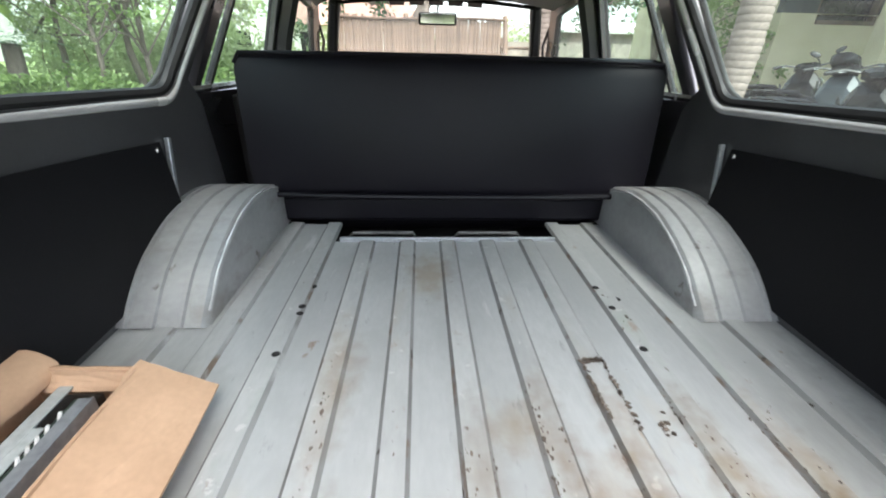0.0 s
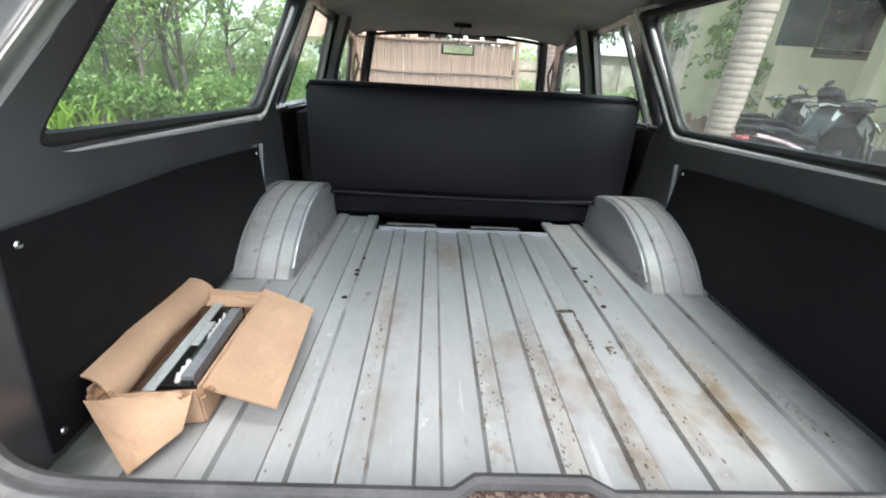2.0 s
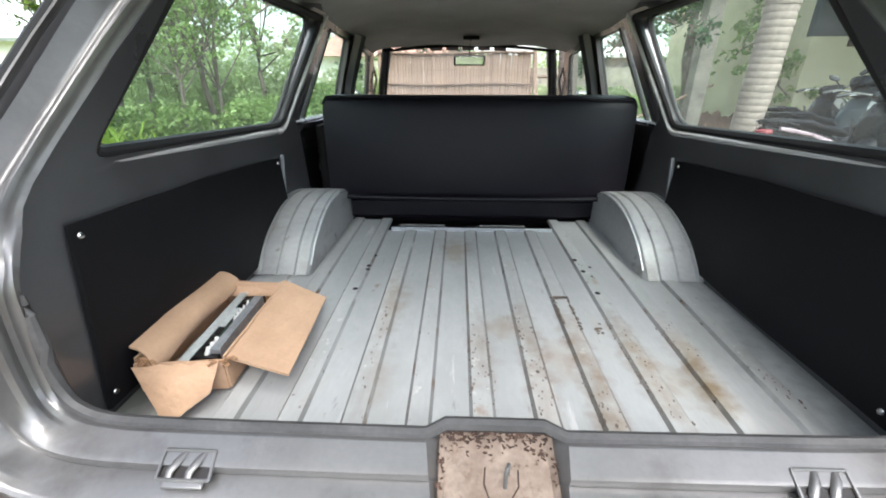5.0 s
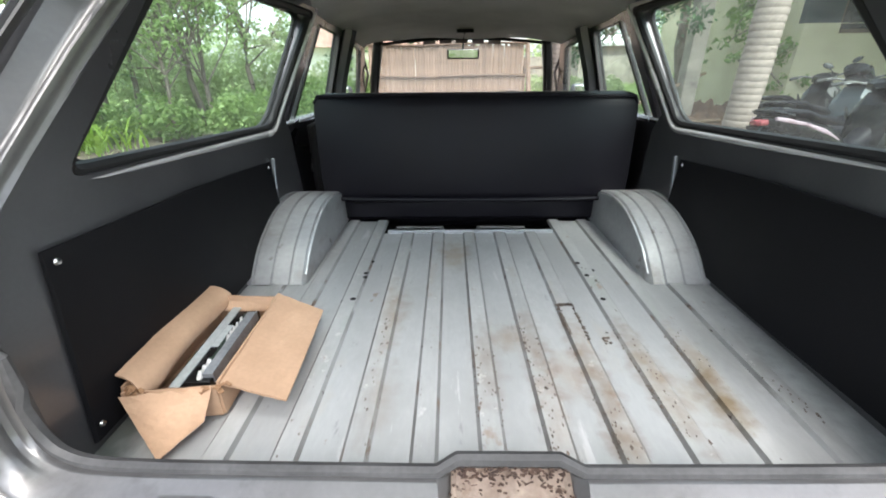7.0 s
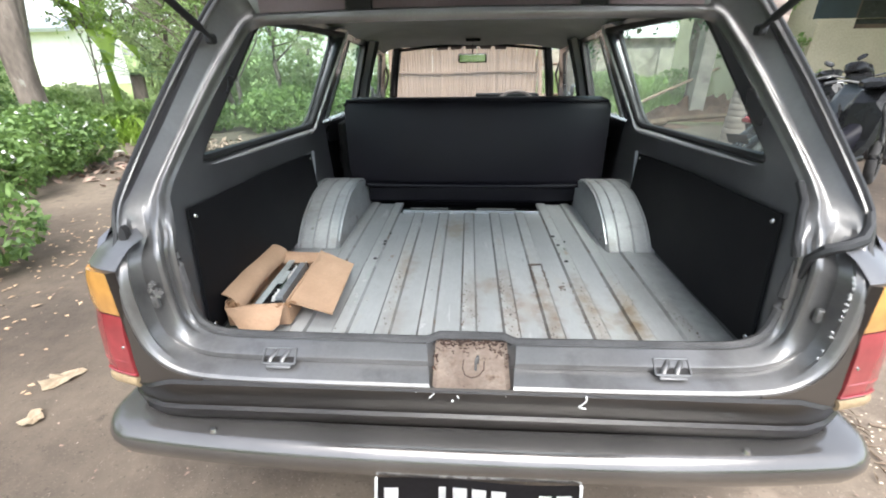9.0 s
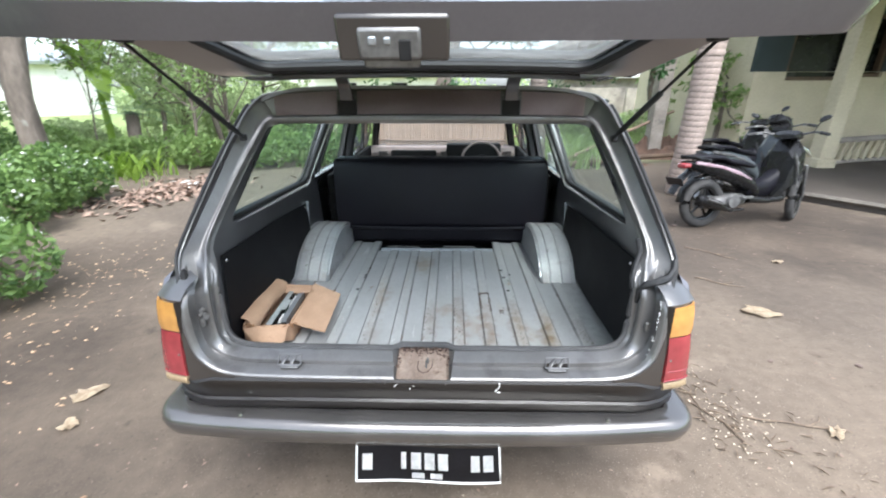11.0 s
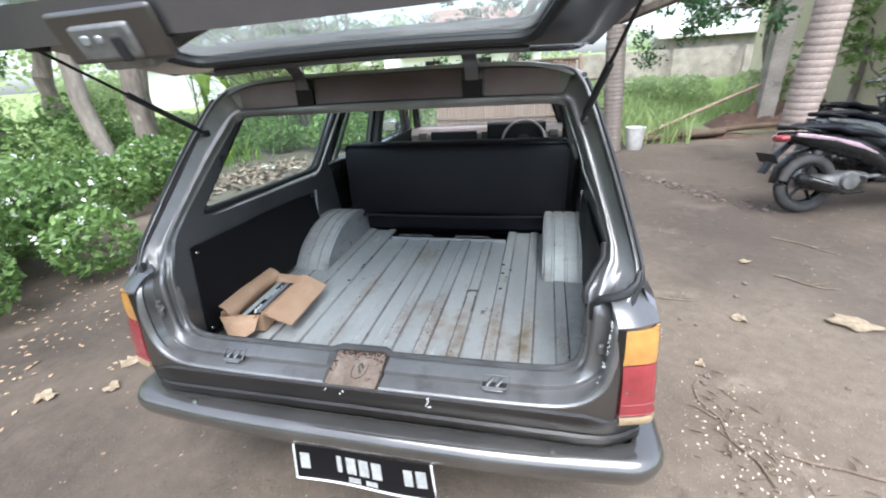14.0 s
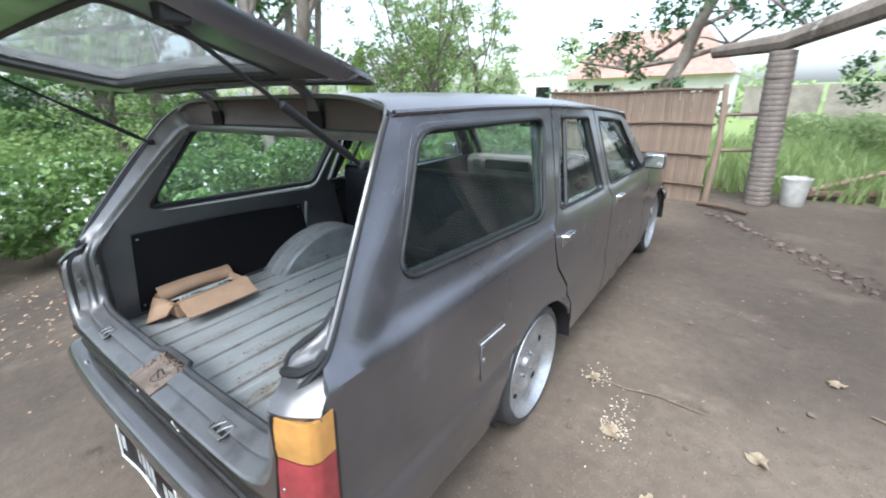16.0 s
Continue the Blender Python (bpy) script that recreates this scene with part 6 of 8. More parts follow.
part("far_flap", card_sheet([(-0.720, 0.568, 0.640), (-0.552, 0.564, 0.642), (-0.558, 0.546, 0.608), (-0.715, 0.548, 0.603)], bend=0.003, seed=8, ragged=0.003), CARD, cb, smooth=False)
rg = random.Random(2)
bm = bmesh.new()
for i in range(16):
    box(bm, (-0.718 + rg.uniform(-0.012, 0.03), 0.222 + rg.uniform(-0.012, 0.012), 0.632 + rg.uniform(-0.014, 0.012)), (rg.uniform(0.008, 0.022), rg.uniform(0.003, 0.008), rg.uniform(0.005, 0.014)), Matrix.Rotation(rg.uniform(-1, 1), 4, "Z") @ Matrix.Rotation(rg.uniform(-1, 1), 4, "Y"))
tagged(part("torn_corner", bm, CARDTORN, cb, smooth=False), "crumpled torn cardboard corner", kind="stuff")
bm = bmesh.new()
for i in range(14):
    box(bm, (-0.550 + rg.uniform(-0.02, 0.03), 0.232 + rg.uniform(-0.012, 0.012), 0.630 + rg.uniform(-0.006, 0.006)), (rg.uniform(0.008, 0.02), rg.uniform(0.004, 0.01), 0.003), Matrix.Rotation(rg.uniform(-1, 1), 4, "Z"))
tagged(part("torn_corner", bm, CARDTORN, cb, smooth=False), "crumpled torn cardboard corner", kind="stuff")

unit = thing("metal_unit", "grey and black metal electronic unit lying in the cardboard box", "appliance")
um = Matrix.Translation((-0.632, 0.400, 0.600)) @ Matrix.Rotation(radians(2), 4, "Z")
for nm, c, sz, m in (("casing", (0.004, 0, -0.014), (0.080, 0.27, 0.052), BLACKP), ("side_plate", (-0.020, 0.0, 0.0135), (0.022, 0.30, 0.003), STEELP), ("side_plate", (-0.001, 0.025, 0.0135), (0.016, 0.085, 0.003), STEELP), ("side_rail", (0.036, -0.005, 0.018), (0.022, 0.235, 0.012), STEELG), ("rail_lip", (0.0475, -0.005, 0.014), (0.003, 0.235, 0.026), STEELG), ("card_edge", (0.014, 0.02, 0.0125), (0.004, 0.20, 0.006), GREENP)):
    bm = bmesh.new()
    box(bm, um @ Vector(c), sz, um.to_3x3().to_4x4())
    part(nm, bm, m, unit, bevel=0.001)
for y in (0.078, 0.054, 0.036, 0.020, 0.004, -0.086, -0.106, -0.124):
    bm = bmesh.new()
    tube(bm, [um @ Vector((0.018, y, 0.010)), um @ Vector((0.022, y + 0.004, 0.028))], [0.0035, 0.0025] if y > 0 else [0.006, 0.004], 6)
    part("terminal", bm, WHITE, unit, "white plastic pin")

# ---- ground ----
def ground_z(x, y):
    far = max(0.0, math.hypot(x, y - 1.5) - 4.5)
    z = 0.010 * noise.noise(Vector((x * 0.7, y * 0.7, 0))) + 0.004 * noise.noise(Vector((x * 3.1, y * 3.1, 4)))
    flat = 1.0 if far <= 0 else min(1.0, far / 3)
    z = z * (0.35 + 0.65 * flat) - 0.004
    if far > 0:
        z += min(0.20, far * 0.012) * (0.5 + noise.noise(Vector((x * 0.15, y * 0.15, 7))))
    return z


bm = bmesh.new()


def radial(u, v):
    r = 0.0 + 14 * v / 0.6 if v < 0.6 else 14 * (900 / 14) ** ((v - 0.6) / 0.4)
    a = 2 * math.pi * u
    x, y = r * math.cos(a), 1.5 + r * math.sin(a)
    return Vector((x, y, ground_z(x, y) if r < 60 else 0.1))


grid(bm, 140, 110, radial)
bmesh.ops.remove_doubles(bm, verts=bm.verts, dist=0.0005)
solo("ground", bm, DIRT, "damp brown dirt yard with painted shade patches, leaf litter and grit", "ground", kind="structure")

# grit and litter scattered on the dirt
def scatter(name, n, size, material, seed, area, label, cat, flat=0.93, aspect=0.55, zoff=0.006, avoid=True, clump=None):
    rg = np.random.default_rng(seed)
    P = []
    while len(P) < n:
        if clump:
            cx, cy, sx, sy = clump[rg.integers(len(clump))]
            x, y = rg.normal(cx, sx), rg.normal(cy, sy)
        else:
            x, y = rg.uniform(area[0], area[1]), rg.uniform(area[2], area[3])
        if avoid and -0.6 < x < 0.6 and 0.1 < y < 4.4:
            continue
        P.append((x, y, ground_z(x, y) + zoff + rg.uniform(0, 0.004)))
    ob = leaves(name, np.array(P), size, material, seed, flat=flat, aspect=aspect)
    return tagged(ob, label, cat, kind="stuff")


scatter("leaf_litter", 1500, 0.019, PILELEAF, 11, (-4.5, 4.0, -2.5, 6), "small dry brown leaves strewn over the dirt", "leaf litter")
scatter("pale_litter", 750, 0.009, GRAVEL, 12, (-4, 5, -2.2, 6), "pale grit and chips strewn over the dirt", "grit")
scatter("litter_under_shrub", 500, 0.034, DRYLEAF, 13, None, "dry leaves gathered below the shrub", "leaf litter", clump=[(-2.9, 0.6, 0.5, 1.0), (-2.6, -0.3, 0.6, 0.7), (-3.0, 2.0, 0.4, 0.6)])
scatter("pale_chips", 420, 0.013, CRUMB, 14, None, "pale wood chips and crumbs spilled on the dirt", "chips", clump=[(1.17, 1.34, 0.05, 0.13), (1.18, 1.28, 0.03, 0.03), (1.0, 1.62, 0.035, 0.05), (1.42, 0.52, 0.09, 0.20), (1.45, 0.42, 0.13, 0.10), (0.62, -0.55, 0.3, 0.3)])
def heap_leaves():
    rg = np.random.default_rng(21)
    P = []
    for i in range(460):
        u = rg.normal(0, 1)
        x, y = -4.15 + 0.38 * rg.normal(0, 1) + 0.12 * u, 4.95 + 0.62 * u
        h = 0.06 * math.exp(-((x + 4.15) / 0.5) ** 2 - ((y - 5.0) / 0.8) ** 2)
        P.append((x, y, ground_z(x, y) + 0.012 + rg.uniform(0, 1) * h))
    ob = leaves("leaf_pile", np.array(P), 0.13, PILELEAF, 22, flat=0.55, aspect=0.5)
    tagged(ob, "heap of fallen brown leaves swept together", "leaf pile", kind="stuff")
    ob = leaves("pale_scraps", np.array(P)[::60] + np.array([0, 0, 0.04]), 0.17, PETAL, 23, flat=0.8, aspect=0.3)
    tagged(ob, "a few pale husks on the leaf heap", "husks", kind="stuff")


heap_leaves()
# single large dry leaves
for i, (x, y, r, a) in enumerate([(2.31, 1.47, 0.13, -0.25), (0.985, 1.60, 0.055, 1.2), (1.165, 1.265, 0.06, 2.2), (3.1, 2.4, 0.06, 0.5), (1.72, 1.45, 0.06, 2.0), (1.38, 0.98, 0.035, 1.0), (2.05, 2.25, 0.05, 0.2), (-1.81, 0.55, 0.10, 0.4), (-1.72, 0.32, 0.07, 2.4), (-1.25, 1.9, 0.05, 1.0), (1.05, -0.35, 0.05, 0.8), (-0.9, -0.55, 0.05, 2.2), (-2.05, 0.2, 0.08, 0.2), (2.9, 0.9, 0.07, 1.4), (1.9, 0.35, 0.06, 0.6)]):
    rg = random.Random(i)
    bm = bmesh.new()
    n = 15
    c = bm.verts.new((0, 0, 0.010))
    ring = []
    for k in range(n):
        t = 2 * math.pi * k / n
        rr = r * rg.uniform(0.5, 1.1)
        ring.append(bm.verts.new((rr * math.cos(t), rr * 0.7 * math.sin(t), rg.uniform(0.003, 0.022))))
    for k in range(n):
        bm.faces.new((c, ring[k], ring[(k + 1) % n]))
    bmesh.ops.solidify(bm, geom=bm.faces[:], thickness=0.0015)
    solo("dry_leaf", bm, PALELEAF, "large pale dry leaf lying on the dirt", "leaf", group="dry leaves on the yard", at=Matrix.Translation((x, y, ground_z(x, y) + 0.002)) @ Matrix.Rotation(a, 4, "Z"))
for i, (x, y, L, a) in enumerate([(1.35, 0.55, 0.55, 1.85), (1.75, 0.40, 0.46, -0.245), (1.3, 1.62, 0.5, 0.05), (2.6, 2.6, 0.45, -0.8), (2.3, 1.95, 0.35, -0.6), (-0.95, 1.2, 0.25, 0.3)]):
    rg = random.Random(40 + i)
    bm = bmesh.new()
    tube(bm, [(L * (k / 5 - 0.5), rg.uniform(-0.02, 0.02), 0.008 + rg.uniform(0, 0.006)) for k in range(6)], [0.005, 0.0046, 0.0042, 0.004, 0.0034, 0.002], 6)
    tube(bm, [(L * 0.1, 0, 0.01), (L * 0.25, 0.05, 0.012), (L * 0.3, 0.10, 0.010)], [0.004, 0.003, 0.0015], 5)
    solo("twig", bm, TWIG, "thin dry twig lying on the dirt", "twig", group="twigs on the yard", at=Matrix.Translation((x, y, ground_z(x, y))) @ Matrix.Rotation(a, 4, "Z"))
LINE = [(1.25 + 1.35 * k / 8, 5.55 - 2.05 * k / 8, 0.09, 0.10) for k in range(9)]
scatter("dark_debris", 420, 0.030, SOILBIT, 15, None, "dark bark and leaf scraps strewn along the row of stones", "debris", flat=0.7, clump=LINE + [(1.05, 5.6, 0.35, 0.25)])
scatter("twig_litter", 130, 0.060, TWIG, 16, None, "short dry twigs and straw lying together", "straw", flat=0.85, aspect=0.08, clump=[(1.45, 0.45, 0.12, 0.22), (1.38, 0.62, 0.06, 0.16), (1.6, 0.2, 0.2, 0.2)])
# row of stones across the yard
stone_meshes = []
for k in range(4):
    bm = bmesh.new()
    bmesh.ops.create_icosphere(bm, subdivisions=1, radius=1)
    rg = random.Random(60 + k)
    for v in bm.verts:
        v.co *= rg.uniform(0.75, 1.15)
        v.co.z *= 0.6
    stone_meshes.append(mesh_of("stone", bm, STONE, False))
rg = random.Random(5)
for i in range(46):
    t = i / 45
    x, y = 1.25 + 1.35 * t + rg.gauss(0, 0.06), 5.55 - 2.05 * t + rg.gauss(0, 0.06)
    r = rg.uniform(0.014, 0.045)
    ob = new("stone", rg.choice(stone_meshes))
    ob.matrix_basis = Matrix.Translation((x, y, ground_z(x, y) + r * 0.25)) @ Matrix.Rotation(rg.uniform(0, 6), 4, "Z") @ Matrix.Scale(r, 4)
    tagged(ob, "small brown stone half sunk in the dirt", "stone", "row of stones across the yard")
for i in range(26):
    x, y = rg.uniform(0.9, 4.5), rg.uniform(-0.6, 4.5)
    r = rg.uniform(0.008, 0.022)
    ob = new("stone", rg.choice(stone_meshes))
    ob.matrix_basis = Matrix.Translation((x, y, ground_z(x, y) + r * 0.25)) @ Matrix.Rotation(rg.uniform(0, 6), 4, "Z") @ Matrix.Scale(r, 4)
    tagged(ob, "small brown pebble on the dirt", "stone", "pebbles on the yard")

# ---- plants ----
def blob_points(n, blobs, seed, shell=0.55):
    """Points near the surfaces of several ellipsoids (x, y, z, rx, ry, rz)."""
    rg = np.random.default_rng(seed)
    w = np.array([b[3] * b[4] + b[4] * b[5] for b in blobs])
    pick = rg.choice(len(blobs), n, p=w / w.sum())
    d = rg.normal(size=(n, 3))
    d /= np.linalg.norm(d, axis=1)[:, None]
    r = shell + (1.08 - shell) * rg.uniform(0, 1, n) ** 0.5
    B = np.array(blobs)[pick]
    return B[:, :3] + d * B[:, 3:6] * r[:, None]


def shrub(name, label, x, y, w, d, h, n, size, material, seed, flowers=0, kindname="shrub", lift=0.12, group=""):
    rg = random.Random(seed)
    th = thing(name, label, kindname, group)
    blobs = []
    for i in range(max(6, int(w * d * 3.2))):
        bx, by = x + rg.uniform(-w / 2, w / 2), y + rg.uniform(-d / 2, d / 2)
        r = rg.uniform(0.22, 0.42)
        top = h * (1 - 0.35 * ((bx - x) / (w / 2 + 1e-6)) ** 2) * rg.uniform(0.72, 1.0)
        bz = max(r * 0.7 + lift, top - r)
        blobs.append((bx, by, bz, r * 1.15, r * 1.15, r))
        if bz > r * 2:
            blobs.append((bx + rg.uniform(-0.15, 0.15), by + rg.uniform(-0.15, 0.15), bz * 0.5 + lift * 0.5, r, r, r * 0.9))
    P = blob_points(n, blobs, seed, 0.72)
    P = P[P[:, 2] > 0.05]
    leaves("foliage", P, size, material, seed, th, aspect=0.48)
    bm = bmesh.new()
    for b in blobs[::2]:
        bx, by = b[0] + rg.uniform(-0.2, 0.2), b[1] + rg.uniform(-0.2, 0.2)
        tube(bm, [(bx, by, -0.05), (bx + rg.uniform(-0.08, 0.08), by + rg.uniform(-0.08, 0.08), b[2] * 0.5), (b[0], b[1], b[2])], [0.014, 0.011, 0.005], 5)
    tagged(part("branches", bm, TWIG, th), "thin brown branches", kind="stuff")
    if flowers:
        rq = np.random.default_rng(seed + 5)
        Q = blob_points(flowers * 3, blobs, seed + 1, 0.99)
        Q = Q[(Q[:, 2] > h * 0.35)][:flowers]
        C = np.repeat(Q, 5, axis=0) + rq.normal(0, 0.014, (len(Q) * 5, 3))
        tagged(leaves("blossom", C, 0.031, PETAL, seed + 2, th, aspect=0.9), "small white flower clusters", kind="stuff")
    return th


shrub("flowering_shrub", "leafy green shrub with small white flowers beside the yard", -4.15, 0.9, 1.9, 2.2, 1.02, 16000, 0.074, LEAF_A, 31, 300)
shrub("flowering_shrub", "leafy green shrub with small white flowers beside the yard", -5.7, 2.8, 1.3, 1.6, 0.9, 9000, 0.074, LEAF_A, 32, 90)
shrub("flowering_shrub", "leafy green shrub with small white flowers beside the yard", -4.2, -1.4, 2.0, 2.4, 1.1, 12000, 0.074, LEAF_A, 33, 260)
shrub("flowering_shrub", "leafy green shrub with small white flowers beside the yard", -5.2, 3.7, 1.1, 1.5, 0.85, 8000, 0.074, LEAF_A, 35, 90)
shrub("flowering_shrub", "dense light green shrub behind the flowering one", -6.1, 1.4, 2.0, 3.4, 1.25, 11000, 0.07, LEAF_B, 34, 50)


def tree(name, label, x, y, h, r, crown, n, size, material, seed, lean=(0, 0), bark=None, trunk_h=0.5, limbs=7, spread=1.0, kindname="tree", rise=(0.35, 0.95)):
    rg = random.Random(seed)
    th = thing(name, label, kindname)
    bm = bmesh.new()
    pts, rad = [], []
    top = h * trunk_h
    for k in range(8):
        t = k / 7
        pts.append(Vector((x + lean[0] * t + rg.uniform(-1, 1) * r * 0.5 * (k > 0), y + lean[1] * t + rg.uniform(-1, 1) * r * 0.5 * (k > 0), -0.1 + (top + 0.1) * t)))
        rad.append(r * (1.25 if k == 0 else 1 - 0.4 * t))
    tube(bm, pts, rad, 10)
    tips = []
    for i in range(limbs):
        k = rg.randint(4, 7)
        a = 2 * math.pi * i / limbs + rg.uniform(-0.4, 0.4)
        L = crown * rg.uniform(0.6, 1.0) * spread
        s = pts[k]
        e = s + Vector((math.cos(a) * L, math.sin(a) * L, (h - s.z) * rg.uniform(*rise)))
        m = s.lerp(e, 0.5) + Vector((0, 0, -0.08 * L)) + Vector((rg.uniform(-0.2, 0.2), rg.uniform(-0.2, 0.2), 0))
        tube(bm, [s, m, e], [rad[k] * 0.5, rad[k] * 0.3, 0.02], 6)
        tips += [e, m.lerp(e, 0.5)]
        for j in range(2):
            e2 = m + Vector((rg.uniform(-1, 1), rg.uniform(-1, 1), rg.uniform(0.1, 0.9))) * L * 0.5
            tube(bm, [m, m.lerp(e2, 0.5) + Vector((0, 0, 0.05)), e2], [rad[k] * 0.22, rad[k] * 0.13, 0.012], 5)
            tips.append(e2)
    part("trunk", bm, bark or BARK, th, "rough grey-brown trunk and limbs")
    blobs = []
    for e in tips:
        for j in range(4):
            q = rg.uniform(0.10, 0.30) * crown * 0.5
            blobs.append((e.x + rg.gauss(0, 0.20) * crown, e.y + rg.gauss(0, 0.20) * crown, e.z + rg.gauss(0, 0.15) * crown, q, q, q * 0.75))
    leaves("crown", blob_points(n, blobs, seed, 0.05), size, material, seed, th, aspect=0.42)
    return th

# trees on the left and ahead: x, y, height, trunk radius, crown, leaves, trunk part, leaf count, leaf size, rise, label
FEATHER = "feathery light green tree leafy almost to the ground"
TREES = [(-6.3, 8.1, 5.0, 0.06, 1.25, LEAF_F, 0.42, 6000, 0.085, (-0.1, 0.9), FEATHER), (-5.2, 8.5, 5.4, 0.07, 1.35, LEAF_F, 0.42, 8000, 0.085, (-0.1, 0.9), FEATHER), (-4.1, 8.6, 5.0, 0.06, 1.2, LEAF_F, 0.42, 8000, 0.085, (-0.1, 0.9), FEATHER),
         (-4.95, 7.1, 3.8, 0.045, 1.1, LEAF_B, 0.4, 2200, 0.09, (0.2, 0.9), "slim forked sapling with dark stems"), (-4.45, 7.5, 3.9, 0.05, 1.1, LEAF_B, 0.4, 2200, 0.09, (0.2, 0.9), "slim forked sapling with dark stems"), (-7.0, 7.1, 2.6, 0.02, 0.6, LEAF_B, 0.7, 900, 0.09, (0.2, 0.9), "thin young sapling with few leaves"),
         (-8.8, 3.4, 5.5, 0.16, 2.0, LEAF_C, 0.5, 8000, 0.13, (0.1, 0.9), "tall tree with spreading green crown"), (-9.6, 5.0, 7.5, 0.22, 2.6, LEAF_A, 0.5, 9000, 0.15, (0.1, 0.9), "tall tree with spreading green crown"), (-12.2, 8.0, 8.0, 0.26, 2.6, LEAF_A, 0.55, 8000, 0.15, (0.2, 0.9), "tall tree with spreading green crown"),
         (-7.6, 11.0, 6.0, 0.15, 1.8, LEAF_F, 0.4, 6000, 0.13, (0.0, 0.9), "tall tree with spreading green crown"), (-12.5, 1.0, 8.0, 0.22, 2.6, LEAF_A, 0.5, 8000, 0.15, (0.1, 0.9), "tall tree with spreading green crown"), (-10.0, -2.5, 7.0, 0.2, 2.6, LEAF_A, 0.45, 8000, 0.15, (0.1, 0.9), "tall tree with spreading green crown"),
         (-7.4, 2.4, 4.6, 0.09, 1.5, LEAF_A, 0.42, 8000, 0.11, (-0.1, 0.9), "slender tree with loose green foliage"), (8.2, 14.0, 6.0, 0.12, 2.0, LEAF_B, 0.4, 7000, 0.13, (0.0, 0.9), "slender tree with loose green foliage"), (5.85, 8.35, 4.2, 0.06, 0.9, LEAF_B, 0.55, 2500, 0.12, (-0.3, 0.8), "thin dark trunk with yellow-green leaves")]
for i, (x, y, h, r, c, m, th, n, ls, rise, lb) in enumerate(TREES):
    tree("tree", lb, x, y, h, r, c, int(n * 0.62), ls, m, 100 + i, lean=(random.uniform(-0.3, 0.3), random.uniform(-0.3, 0.3)), trunk_h=th, rise=rise, limbs=9)
# thick trunks left of the yard
for i, (x, y, r, lx, ly) in enumerate([(-6.2, 4.85, 0.17, 0.6, 0.5), (-6.9, 5.85, 0.13, -0.9, 0.4), (-6.65, 4.5, 0.15, -0.3, 0.2), (-7.7, 6.4, 0.11, 0.8, 0.3)]):
    tree("tree", "thick pale leaning trunk with its crown high above", x, y, 8.2, r, 1.9, 3200, 0.15, LEAF_A, 130 + i, lean=(lx, ly), trunk_h=0.6, bark=BARK_P if i else BARK)
# tree behind the fence with drooping boughs, and one that hangs over the yard
tree("tree", "leaning tree with drooping dark leaves behind the fence", -0.63, 9.5, 5.4, 0.16, 2.0, 4200, 0.12, LEAF_C, 140, lean=(1.15, 0.0), trunk_h=0.66, rise=(-0.9, 0.5), limbs=9)
tree("tree", "tree with drooping dark leaves over the yard", 5.3, 10.2, 5.6, 0.12, 2.6, 7000, 0.13, LEAF_C, 141, lean=(-0.6, -0.7), trunk_h=0.62, rise=(-0.5, 0.5))
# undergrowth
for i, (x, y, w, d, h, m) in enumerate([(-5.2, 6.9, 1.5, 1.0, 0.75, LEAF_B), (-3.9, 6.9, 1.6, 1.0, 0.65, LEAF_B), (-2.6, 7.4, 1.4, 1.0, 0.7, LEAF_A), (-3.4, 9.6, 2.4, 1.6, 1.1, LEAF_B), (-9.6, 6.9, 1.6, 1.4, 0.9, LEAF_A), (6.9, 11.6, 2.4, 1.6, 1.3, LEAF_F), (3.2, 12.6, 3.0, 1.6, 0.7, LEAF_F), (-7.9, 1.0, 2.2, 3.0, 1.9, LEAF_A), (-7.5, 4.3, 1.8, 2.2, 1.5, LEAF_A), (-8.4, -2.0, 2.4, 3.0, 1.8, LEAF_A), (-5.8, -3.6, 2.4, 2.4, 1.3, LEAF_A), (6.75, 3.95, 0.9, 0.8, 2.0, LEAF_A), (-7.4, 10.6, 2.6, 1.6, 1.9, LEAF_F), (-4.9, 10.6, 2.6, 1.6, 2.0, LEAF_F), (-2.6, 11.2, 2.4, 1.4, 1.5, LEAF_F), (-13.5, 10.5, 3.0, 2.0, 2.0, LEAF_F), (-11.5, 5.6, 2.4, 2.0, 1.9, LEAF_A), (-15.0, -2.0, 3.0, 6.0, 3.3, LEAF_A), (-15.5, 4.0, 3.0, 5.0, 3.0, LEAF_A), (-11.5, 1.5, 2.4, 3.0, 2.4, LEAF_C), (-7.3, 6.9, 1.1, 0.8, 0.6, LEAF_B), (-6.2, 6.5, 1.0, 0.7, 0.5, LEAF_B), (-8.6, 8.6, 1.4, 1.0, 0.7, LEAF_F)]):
    shrub("shrub", "loose green shrub in the undergrowth" if x < 6.7 or y > 5 else "leafy shrub at the porch's edge", x, y, w, d, h, int((1500 if -8 < x < -2 and 6 < y < 8 else 2600) * w), 0.10, m, 160 + i)
# small cycad-like palm on a stump
cy = thing("palm", "small palm with blue-green fronds on a short stump", "palm")
bm = bmesh.new()
tube(bm, [(-6.12, 7.0, -0.05), (-6.08, 7.0, 0.5), (-6.02, 7.0, 1.02)], [0.14, 0.12, 0.11], 9)
part("trunk", bm, BARK, cy)
